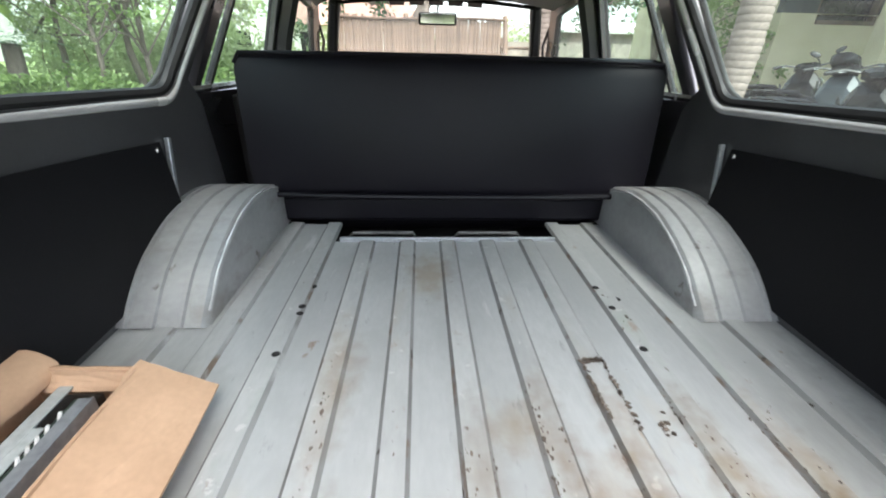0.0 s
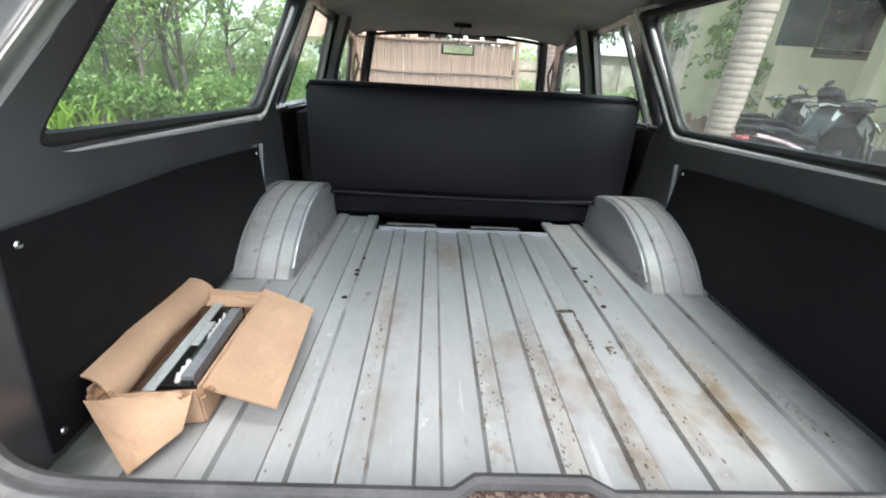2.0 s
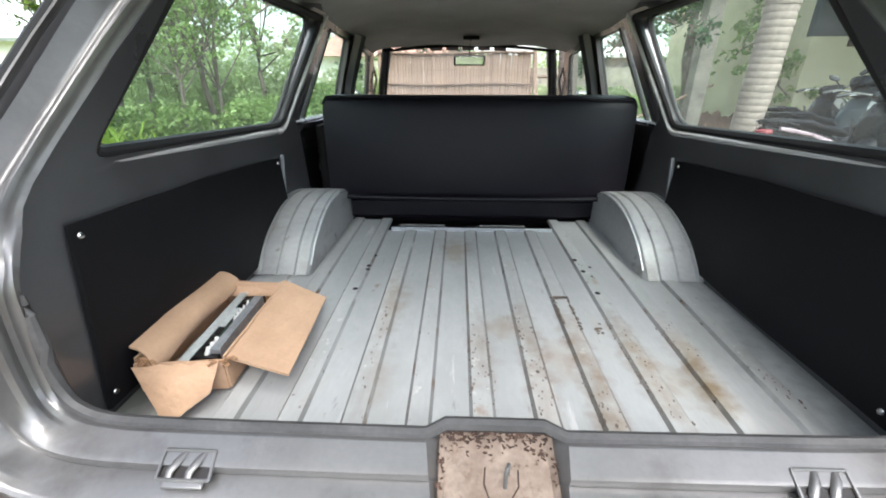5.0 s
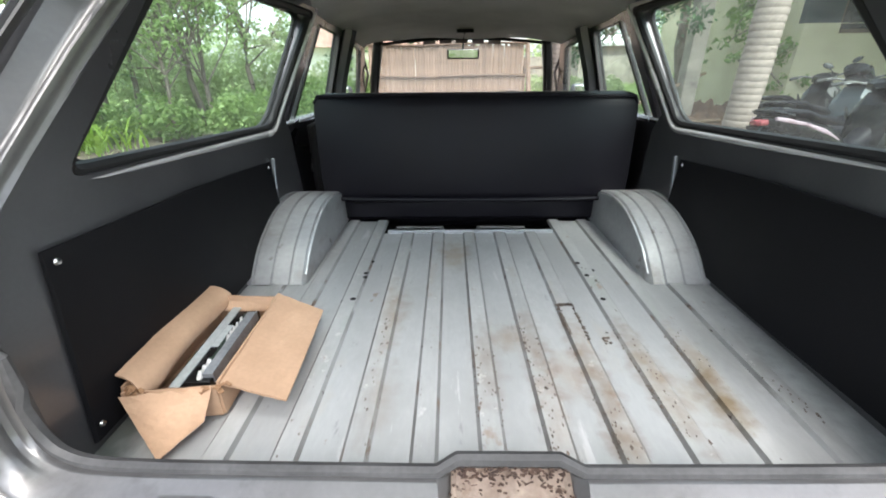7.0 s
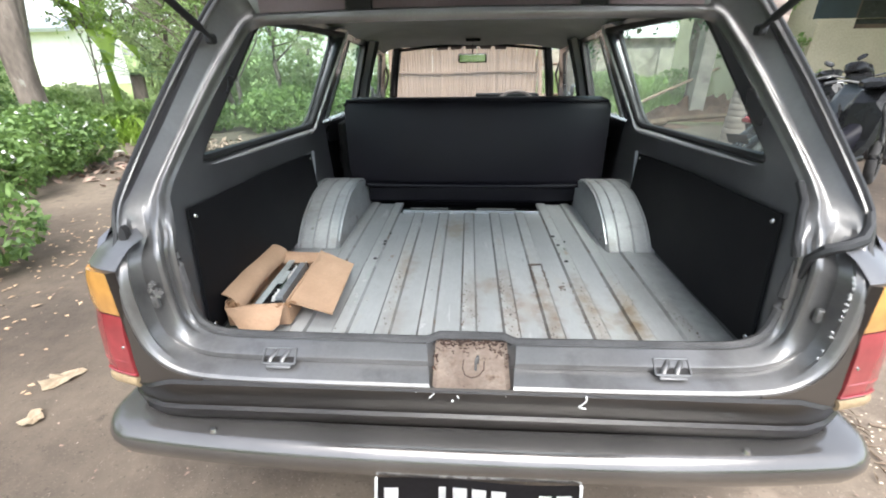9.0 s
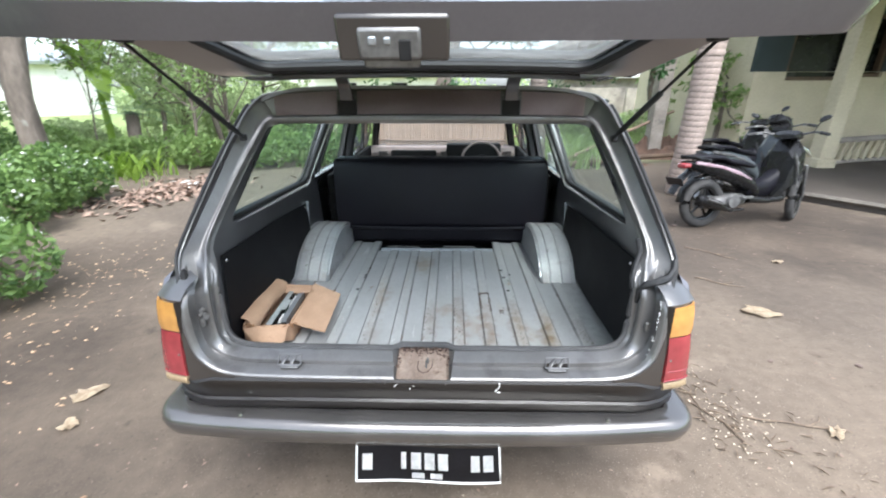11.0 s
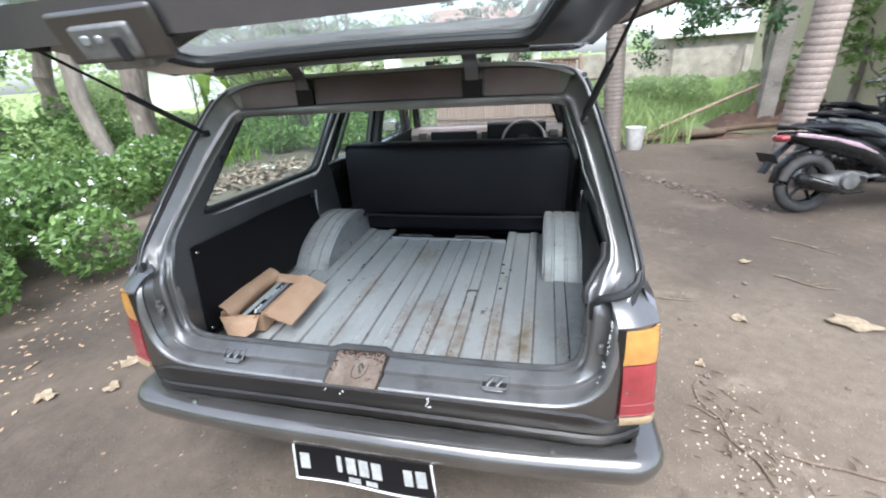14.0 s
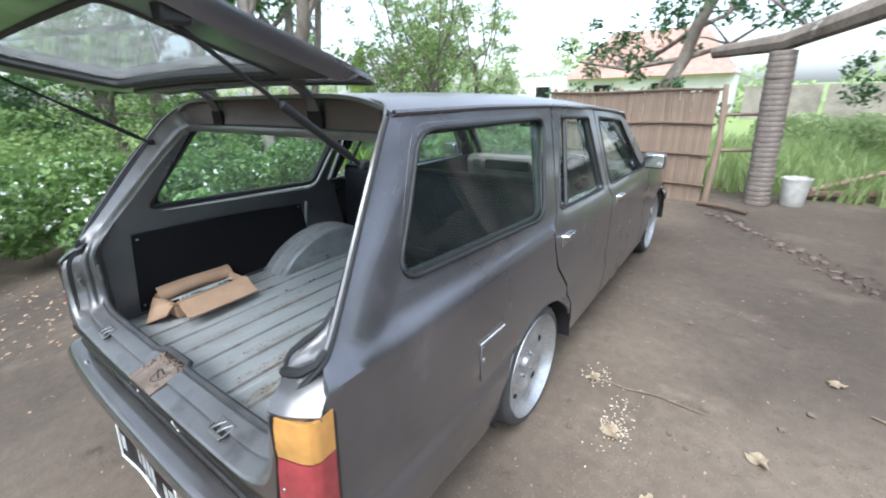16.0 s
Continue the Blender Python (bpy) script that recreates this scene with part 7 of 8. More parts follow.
for k in range(16):
    a, el = k * 2.4, 0.15 + 0.07 * k
    d, sd = Vector((math.cos(a), math.sin(a), 0)), Vector((-math.sin(a), math.cos(a), 0))
    b0, L = Vector((-6.02, 7.0, 1.0)), 0.75
    bm = bmesh.new()
    for q in range(14):
        u = (q + 1) / 14
        c = b0 + d * L * u * math.cos(el) + Vector((0, 0, L * (u * math.sin(el) * 1.3 - 0.5 * u * u)))
        for s in (-1, 1):
            e = c + sd * s * 0.19 * math.sin(math.pi * (0.1 + 0.85 * u)) + d * 0.08 + Vector((0, 0, -0.03))
            bm.faces.new([bm.verts.new(p) for p in (c - d * 0.018, e, c + d * 0.018)])
    part("frond", bm, LEAF_G, cy, smooth=False)
# tuft of strap leaves
lily = thing("lily_tuft", "tuft of long bright green strap leaves", "plant")
q = random.Random(33)
bm = bmesh.new()
for k in range(230):
    x, y, a, L = -6.0 + q.gauss(0, 0.40), 5.95 + q.gauss(0, 0.20), q.uniform(0, 6.28), q.uniform(0.35, 0.78)
    d, sd = Vector((math.cos(a), math.sin(a), 0)), Vector((-math.sin(a), math.cos(a), 0)) * 0.022
    P = [Vector((x, y, -0.02)) + d * L * 0.55 * t * t + Vector((0, 0, L * (t - 0.35 * t * t * t))) for t in (0, 0.35, 0.7, 1.0)]
    V = [(bm.verts.new(p - sd * w), bm.verts.new(p + sd * w)) for p, w in zip(P, (0.8, 1.0, 0.8, 0.1))]
    for A, B in zip(V, V[1:]):
        bm.faces.new((A[0], A[1], B[1], B[0]))
tagged(part("strap_leaves", bm, BANANA, lily, smooth=False), "long strap leaves", kind="stuff")


def grass(name, label, n, area, h, seed, material, poly=None, bare=None):
    """Upright narrow blades, one joined mass."""
    rg = np.random.default_rng(seed)
    x, y = rg.uniform(area[0], area[1], n), rg.uniform(area[2], area[3], n)
    L = h * rg.uniform(0.45, 1.2, n)
    a, b = rg.uniform(0, 6.283, n), rg.normal(0, 0.28, (n, 2))
    w = 0.012 + 0.014 * h
    z = np.array([ground_z(p, q) for p, q in zip(x, y)])
    s = np.stack([np.cos(a) * w, np.sin(a) * w, np.zeros(n)], axis=1)
    c = np.stack([x, y, z], axis=1)
    mid = c + np.stack([b[:, 0] * L * 0.35, b[:, 1] * L * 0.35, L * 0.6], axis=1)
    tip = c + np.stack([b[:, 0] * L * 1.1, b[:, 1] * L * 1.1, L], axis=1)
    co = np.stack([c - s, c + s, mid + s * 0.7, mid - s * 0.7, tip], axis=1).reshape(-1, 3)
    i = np.arange(n) * 5
    tri = np.stack([i, i + 1, i + 2, i, i + 2, i + 3, i + 3, i + 2, i + 4], axis=1).reshape(-1)
    me = bpy.data.meshes.new(name)
    me.vertices.add(len(co))
    me.vertices.foreach_set("co", co.astype(np.float32).ravel())
    me.loops.add(len(tri))
    me.loops.foreach_set("vertex_index", tri.astype(np.int32))
    me.polygons.add(len(tri) // 3)
    me.polygons.foreach_set("loop_start", (np.arange(len(tri) // 3) * 3).astype(np.int32))
    me.update(calc_edges=True)
    me.materials.append(material)
    return tagged(new(name, me), label, "grass", kind="stuff")


grass("grass", "tall bright grass on the field beyond the yard", 11000, (2.4, 12, 9.0, 18), 0.26, 51, GRASS)
grass("grass", "grass below the trees beside the yard", 2500, (-11, -2.2, 7.6, 13), 0.18, 52, GRASS)
grass("grass", "low grass tufts along the yard's edge", 260, (-9, -4.8, 4.2, 6.6), 0.16, 53, GRASS)
grass("grass", "grass behind the bamboo fence", 5000, (-3, 3.0, 6.9, 12), 0.5, 54, GRASS)
grass("grass", "grass beyond the shrubs", 8000, (-14, -6.8, -4, 6), 0.35, 55, GRASS)

# banana plant
bn = thing("banana_plant", "young banana plant with broad light green leaves", "banana plant")
bm = bmesh.new()
tube(bm, [(-6.75, 7.25, -0.05), (-6.72, 7.25, 0.9), (-6.7, 7.22, 1.75)], [0.07, 0.06, 0.04], 8)
part("stem", bm, BANANA, bn)
for a, L, el, dr in ((0.1, 0.95, 0.75, 1.35), (-0.7, 0.8, 0.9, 1.5), (1.9, 1.2, 1.25, 0.3), (3.0, 1.0, 1.0, 0.9), (4.4, 1.1, 1.1, 0.6)):
    d = Vector((math.cos(a), math.sin(a), 0))
    sd = Vector((-math.sin(a), math.cos(a), 0))
    b0 = Vector((-6.7, 7.22, 1.7))
    bm = grid(bmesh.new(), 9, 4, lambda u, v: b0 + d * L * u * math.cos(el) + Vector((0, 0, L * (u * math.sin(el) * 1.2 - dr * u * u) - 0.06 * abs(2 * v - 1))) + sd * (2 * v - 1) * 0.20 * math.sin(math.pi * min(1, u * 0.92 + 0.06)))
    part("leaf", bm, BANANA, bn)

# ---- fence, posts and clutter ahead ----
fence = thing("bamboo_fence", "leaning panel of weathered split bamboo with cross rails", "fence", kind="")
rg = random.Random(7)
slat_meshes = []
for k in range(5):
    bm = bmesh.new()
    V = []
    for z in np.linspace(0, 1, 5):
        w = 0.0222 + rg.uniform(-0.003, 0.003)
        V.append([bm.verts.new(p) for p in ((-w, 0.004, z), (-w * 0.5, -0.006, z), (w * 0.5, -0.007, z), (w, 0.004, z))])
    for A, B in zip(V, V[1:]):
        for j in range(3):
            bm.faces.new((A[j], A[j + 1], B[j + 1], B[j]))
        bm.faces.new((A[3], A[0], B[0], B[3]))
    slat_meshes.append(mesh_of("slat", bm, BAMBOO, False))
FX0, FX1 = -1.28, 1.0


def fence_y(x):
    return 6.16 + 0.05 * (1.0 - x)


n = int((FX1 - FX0) / 0.0405)
for i in range(n):
    x = FX0 + 0.02 + i * 0.0405
    h = 1.468 + rg.uniform(-0.045, 0.025) + 0.04 * (FX1 - x) / 3
    ob = new("slat", rg.choice(slat_meshes))
    ob.parent = fence
    ob.matrix_basis = Matrix.Translation((x, fence_y(x) + rg.uniform(-0.004, 0.004), ground_z(x, 6.16) - 0.01)) @ Matrix.Rotation(radians(-3.5) + rg.uniform(-0.01, 0.01), 4, "X") @ Matrix.Rotation(rg.uniform(-0.005, 0.005), 4, "Y") @ Matrix.Diagonal((1.06, 1, h, 1))
for z in (0.22, 0.62, 1.02, 1.445):
    bm = bmesh.new()
    tube(bm, [(x, fence_y(x) + 0.03 + z * 0.061 - 0.05 - 0.006, z + 0.012 * math.sin(x * 3)) for x in np.linspace(FX0, FX1 + 0.02, 9)], 0.016, 8)
    part("rail", bm, TIMBER, fence, "dark half-round rail")
for x in (FX1 + 0.03, -0.3, FX0):
    bm = bmesh.new()
    tube(bm, [(x + 0.02, fence_y(x) + 0.05, -0.1), (x + 0.06, fence_y(x) + 0.08, 0.8), (x + 0.01, fence_y(x) + 0.16, 1.5)], [0.04, 0.038, 0.033], 8)
    part("fence_post", bm, BAMBOO, fence, "pale bamboo post")
# low rail fence beyond
lowf = thing("rail_fence", "simple bamboo rail fence at the field's edge", "fence")
for z in (0.55, 1.02):
    bm = bmesh.new()
    tube(bm, [(1.05, 6.55, z + 0.1), (1.6, 6.8, z + 0.1)], 0.025, 6)
    part("rail", bm, BAMBOO, lowf)
bm = bmesh.new()
tube(bm, [(1.05, 6.6, -0.05), (1.07, 6.62, 1.25)], 0.03, 6)
part("fence_post", bm, BAMBOO, lowf)


def ringed_column(name, label, x, y, r, h, courses, material, lean=0.0, square=False):
    """A column of stacked courses, each a piece of its own."""
    th = thing(name, label, "column")
    bm = bmesh.new()
    if square:
        box(bm, (x, y, h / 2), (2 * r - 0.02, 2 * r - 0.02, h))
    else:
        lathe(bm, [(r - 0.010, -0.05), (r - 0.010, h)], 14, Matrix.Translation((x, y, 0)))
    for v in bm.verts:
        v.co.x += lean * max(0.0, v.co.z) / h
    part("core", bm, material, th)
    bm = bmesh.new()
    if square:
        box(bm, (0, 0, 0), (2 * r, 2 * r, h / courses * 0.90))
    else:
        lathe(bm, [(r * 0.975, -h / courses * 0.48), (r, -h / courses * 0.30), (r, h / courses * 0.30), (r * 0.975, h / courses * 0.48)], 20)
    me = mesh_of("brick", bm, material, not square)
    q = random.Random(9)
    for k in range(courses):
        ob = new("brick", me)
        ob.parent = th
        ob.matrix_basis = Matrix.Translation((x + q.uniform(-0.003, 0.003) + lean * k / courses, y + q.uniform(-0.003, 0.003), (k + 0.5) * h / courses)) @ Matrix.Rotation(q.uniform(-0.04, 0.04), 4, "Z") @ Matrix.Diagonal((q.uniform(0.97, 1.04), q.uniform(0.97, 1.04), 1, 1))
    return th


ringed_column("brick_column", "tall pale column of unplastered brick courses by the scooters", 3.47, 4.98, 0.165, 3.3, 44, COLUMN, lean=0.10)
ringed_column("ringed_post", "grey post with ring-like courses beside the field", 1.63, 6.40, 0.145, 1.86, 30, POSTM, lean=-0.09)
bm = bmesh.new()
tube(bm, [(0.80, 6.65, 1.90), (1.53, 6.38, 1.95), (2.3, 6.0, 2.20), (3.6, 5.42, 2.62)], [0.075, 0.105, 0.125, 0.13], 8)
solo("roof_beam", bm, BARK, "rough grey beam resting on the posts", "beam")
# bucket
bk = thing("bucket", "grey-white plastic bucket standing beside the post", "bucket")
bm = bmesh.new()
lathe(bm, [(0.0, 0.0), (0.125, 0.0), (0.13, 0.01), (0.15, 0.33), (0.158, 0.335), (0.158, 0.355), (0.148, 0.355), (0.14, 0.33), (0.12, 0.02), (0.0, 0.02)], 24, Matrix.Translation((2.0, 6.55, ground_z(2.0, 6.55))))
part("pail", bm, BUCKETM, bk)
bm = bmesh.new()
tube(bm, [(2.0 + 0.155 * math.cos(t), 6.55 - 0.06 * math.sin(t), 0.32 - 0.12 * math.sin(t)) for t in np.linspace(0, math.pi, 12)], 0.004, 5)
part("handle", bm, STEELG, bk)
bm = bmesh.new()
box(bm, (4.62, 8.5, 1.6), (0.28, 0.28, 3.2))
solo("concrete_post", bm, CONCRETE, "square grey concrete post standing in the soil bank", "post", bevel=0.012)
# soil bank, logs
for i, (x, y, sx, sy, h) in enumerate([(4.9, 8.6, 1.2, 0.6, 0.55), (3.2, 7.5, 1.3, 0.3, 0.12), (5.9, 8.6, 1.2, 0.6, 0.5)]):
    bm = bmesh.new()
    grid(bm, 56, 36, lambda u, v: Vector((x + (2 * u - 1) * sx, y + (2 * v - 1) * sy, -0.03 + h * max(0, math.cos((2 * u - 1) * math.pi / 2)) ** 0.7 * max(0, math.cos((2 * v - 1) * math.pi / 2)) * (0.62 + 0.5 * noise.noise(Vector((u * 5, v * 5, i))) + 0.35 * noise.noise(Vector((u * 22, v * 16, i + 5)))))))
    solo("soil_mound", bm, SOIL, "low bank of dark turned soil", "soil")
for i, (a, b, r) in enumerate([((2.2, 7.0, 0.12), (5.2, 9.0, 0.95), 0.035), ((2.1, 6.95, 0.06), (3.6, 7.35, 0.10), 0.06), ((3.0, 7.3, 0.08), (5.0, 7.8, 0.16), 0.05), ((1.0, 5.95, 0.03), (1.55, 5.7, 0.03), 0.03)]):
    bm = bmesh.new()
    tube(bm, [Vector(a), Vector(a).lerp(Vector(b), 0.5) + Vector((0, 0, 0.02)), Vector(b)], [r, r * 0.95, r * 0.85], 8)
    solo("log", bm, BAMBOO if i == 0 else TIMBER, "long bamboo pole propped at a slant" if i == 0 else "dark log lying at the yard's edge", "log")

# ---- porch house on the right ----
house = thing("porch_house", "pale yellow plastered house with a low porch", "house", kind="")
WY = 7.9
bm = sheet([(6.0, -0.1), (16.5, -0.1), (16.5, 1.76), (6.0, 1.76)], [[(10.05, 0.12), (11.25, 0.12), (11.25, 1.755), (10.05, 1.755)], [(6.62, 1.60), (7.76, 1.60), (7.76, 1.755), (6.62, 1.755)], [(8.06, 1.66), (8.46, 1.66), (8.46, 1.755), (8.06, 1.755)]], lambda x, z: Vector((x, WY, z)), 0.8, 0.15)
part("front_wall", bm, PLASTER, house, "pale yellow stained plaster wall", smooth=False)
bm = sheet([(6.0, 1.76), (16.5, 1.76), (16.5, 3.3), (6.0, 3.3)], [[(6.62, 1.765), (7.76, 1.765), (7.76, 2.75), (6.62, 2.75)], [(8.06, 1.765), (8.46, 1.765), (8.46, 2.75), (8.06, 2.75)], [(10.05, 1.765), (11.25, 1.765), (11.25, 2.25), (10.05, 2.25)]], lambda x, z: Vector((x, WY - 0.004, z)), 0.8, 0.12)
part("upper_wall", bm, TEAL, house, "upper wall under the roof with eave shade painted dark", smooth=False)
bm = bmesh.new()
box(bm, (6.07, WY + 2.6, 1.6), (0.14, 5.2, 3.4))
part("end_wall", bm, PLASTER, house)
for x0, x1, z0 in ((6.60, 7.78, 1.58), (8.04, 8.48, 1.64)):
    win = new("window")
    win.parent = house
    tagged(win, "dark window in a brown timber frame")
    xm, zm, w = (x0 + x1) / 2, (z0 + 2.77) / 2, x1 - x0
    for nm, c, sz, m in (("window_frame", (x0 + 0.04, WY - 0.03, zm), (0.08, 0.12, 2.77 - z0), TIMBER), ("window_frame", (x1 - 0.04, WY - 0.03, zm), (0.08, 0.12, 2.77 - z0), TIMBER), ("window_sill", (xm, WY - 0.035, z0 + 0.045), (w - 0.165, 0.14, 0.09), TIMBER), ("window_frame", (xm, WY - 0.03, 2.73), (w - 0.165, 0.12, 0.08), TIMBER), ("pane", (xm, WY + 0.05, zm), (w - 0.06, 0.01, 2.74 - z0), BLACKP)):
        bm = bmesh.new()
        box(bm, c, sz)
        part(nm, bm, m, win, bevel=0.006)
dr = new("door")
dr.parent = house
tagged(dr, "red-brown panelled timber door")
bm = bmesh.new()
box(bm, (10.65, WY + 0.04, 1.18), (1.12, 0.05, 2.12))
part("leaf_panel", bm, DOORW, dr, bevel=0.006)
for c, sz in (((10.09, WY - 0.02, 1.18), (0.09, 0.14, 2.14)), ((11.21, WY - 0.02, 1.18), (0.09, 0.14, 2.14)), ((10.65, WY - 0.02, 2.25), (1.2, 0.14, 0.09))):
    bm = bmesh.new()
    box(bm, c, sz)
    part("door_frame", bm, TIMBER, dr, bevel=0.005)
for x in (10.38, 10.92):
    for z in (0.65, 1.6):
        bm = bmesh.new()
        box(bm, (x, WY + 0.012, z), (0.38, 0.012, 0.75))
        part("door_panel", bm, DOORW, dr, bevel=0.012)
# porch slab with kerb
bm = bmesh.new()
pts = [(4.98, 4.62), (5.92, 3.42), (16, 1.4), (16, WY), (6.3, WY)]
V0, V1 = [bm.verts.new((x, y, -0.05)) for x, y in pts], [bm.verts.new((x, y, 0.13)) for x, y in pts]
bm.faces.new(V1)
for k in range(len(pts)):
    bm.faces.new((V0[k], V0[(k + 1) % 5], V1[(k + 1) % 5], V1[k]))
part("porch_slab", bm, SLAB, house, "stained concrete porch slab with a low kerb, roof shade in its dark tone", bevel=0.02, smooth=False)
bm = bmesh.new()
tube(bm, [(4.98, 4.62, 0.10), (5.92, 3.42, 0.10), (16, 1.4, 0.10)], 0.06, 6, squash=0.6)
part("kerb", bm, KERBM, house, "pale worn concrete kerb")
for x, y in ((6.80, 6.58),):
    bm = bmesh.new()
    box(bm, (x, y, 1.6), (0.27, 0.27, 3.0), taper=0.95)
    box(bm, (x, y, 0.20), (0.33, 0.33, 0.18))
    part("porch_column", bm, PLASTER, house, "square plastered porch column", bevel=0.015)
# balustrade of small turned balusters
bal = new("balustrade")
bal.parent = house
tagged(bal, "low concrete balustrade with turned balusters")
A, B = Vector((7.05, 6.75, 0.13)), Vector((9.85, 7.75, 0.13))
for z, r in ((0.03, 0.045), (0.43, 0.055)):
    bm = bmesh.new()
    tube(bm, [A + Vector((0, 0, z)), A.lerp(B, 0.5) + Vector((0, 0, z + (0.02 if z > 0.2 else 0))), B + Vector((0, 0, z))], r, 6)
    part("hand_rail" if z > 0.2 else "base_rail", bm, CONCRETE, bal)
bm = bmesh.new()
lathe(bm, [(0.035, 0.04), (0.045, 0.10), (0.055, 0.16), (0.03, 0.24), (0.035, 0.34), (0.045, 0.40)], 10)
bme = mesh_of("baluster", bm, PLASTER)
for k in range(13):
    ob = new("baluster", bme)
    ob.parent = bal
    ob.matrix_basis = Matrix.Translation(A.lerp(B, (k + 0.5) / 13)) @ Matrix.Rotation(0.12, 4, "Y")
# roof over the porch
bm = bmesh.new()
rp = [(5.3, 3.9, 2.62), (16.5, 1.4, 2.62), (16.5, 9.5, 4.6), (5.3, 9.5, 4.6)]
V0 = [bm.verts.new(p) for p in rp]
V1 = [bm.verts.new((x, y, z + 0.12)) for x, y, z in rp]
bm.faces.new(V0[::-1])
bm.faces.new(V1)
for k in range(4):
    bm.faces.new((V0[k], V0[(k + 1) % 4], V1[(k + 1) % 4], V1[k]))
part("porch_roof", bm, TIMBER, house, "dark porch roof with a low eave", smooth=False)

# far houses and wall
fh = thing("far_house", "white house with a red tiled roof beyond the fence", "house")
bm = bmesh.new()
box(bm, (-5.6, 27.0, 1.1), (11.5, 4.0, 2.2))
part("wall", bm, WHITEWALL, fh)
bm = bmesh.new()
V = [bm.verts.new(p) for p in ((-8.0, 24.4, 2.0), (0.2, 24.4, 2.0), (0.2, 29.6, 2.0), (-8.0, 29.6, 2.0), (-6.2, 27, 4.4), (-1.6, 27, 4.4))]
for f in ((0, 1, 5, 4), (1, 2, 5), (2, 3, 4, 5), (3, 0, 4), (0, 3, 2, 1)):
    bm.faces.new([V[k] for k in f])
part("roof", bm, ROOFTILE, fh, "faded red tiled hipped roof", smooth=False)
for x in (-9.5, -6.0, -3.0):
    bm = bmesh.new()
    box(bm, (x, 24.98, 1.2), (0.9, 0.06, 0.9))
    part("window", bm, BLACKP, fh)
fw = thing("field_wall", "long pale concrete wall across the far side of the field", "wall")
for k in range(9):
    bm = bmesh.new()
    box(bm, (2 + k * 2.6, 22 - k * 0.5, 0.7), (2.5, 0.18, 1.4))
    part("wall_panel", bm, CONCRETE, fw)
fs = thing("far_shed", "low grey shed with a pale sheet roof across the field", "shed")
bm = bmesh.new()
box(bm, (9.5, 24, 1.0), (7, 3, 2.0))
part("wall", bm, CONCRETE, fs)
bm = bmesh.new()
box(bm, (9.5, 24, 2.2), (8, 4, 0.12), Matrix.Rotation(radians(8), 4, "X"))
part("roof", bm, WHITEWALL, fs)
wb = thing("far_house", "white house wall behind the trees", "house")
bm = bmesh.new()
box(bm, (-19.6, 20.5, 1.3), (3.2, 3, 2.6))
part("wall", bm, WHITEWALL, wb)
bm = bmesh.new()
box(bm, (-19.6, 20.5, 2.8), (4.0, 4, 0.15), Matrix.Rotation(radians(10), 4, "X"))
part("roof", bm, STEELG, wb)
# far woods: one loose mass of leaves round the place
rgn = np.random.default_rng(77)
blobs = []
for k in range(140):
    a = radians(rgn.uniform(-60, 245))
    r = rgn.uniform(26, 40)
    deg = math.degrees(a)
    low = 60 < deg < 98 or 128 < deg < 142
    if low and rgn.uniform() < 0.35:
        continue
    q = rgn.uniform(1.2, 2.6)
    blobs.append((r * math.cos(a), 2 + r * math.sin(a), rgn.uniform(0.3, 1.4 if low else 4.5), q, q, q * 0.7))
P = blob_points(42000, blobs, 78, 0.2)
P = P[P[:, 2] > 0.1]
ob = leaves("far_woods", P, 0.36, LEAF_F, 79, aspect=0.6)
tagged(ob, "distant belt of trees and shrubs, haze painted into their pale green", "woods", kind="stuff")
# unseen tree belt behind the camera, added to darken reflections on the car
rgn = np.random.default_rng(81)
blobs = []
for k in range(90):
    a = radians(rgn.uniform(205, 335))
    r = rgn.uniform(12, 17)
    q = rgn.uniform(1.0, 1.9)
    blobs.append((r * math.cos(a), 1 + r * math.sin(a), rgn.uniform(0.3, 2.3) * (0.45 if a > radians(285) else 1), q, q, q * 0.7))
P = blob_points(20000, blobs, 82, 0.2)
P = P[P[:, 2] > 0.1]
ob = leaves("unseen_tree_belt", P, 0.30, LEAF_A, 83, aspect=0.6)
tagged(ob, "unseen belt of trees and shrubs added for darker reflections", "woods", kind="stuff")

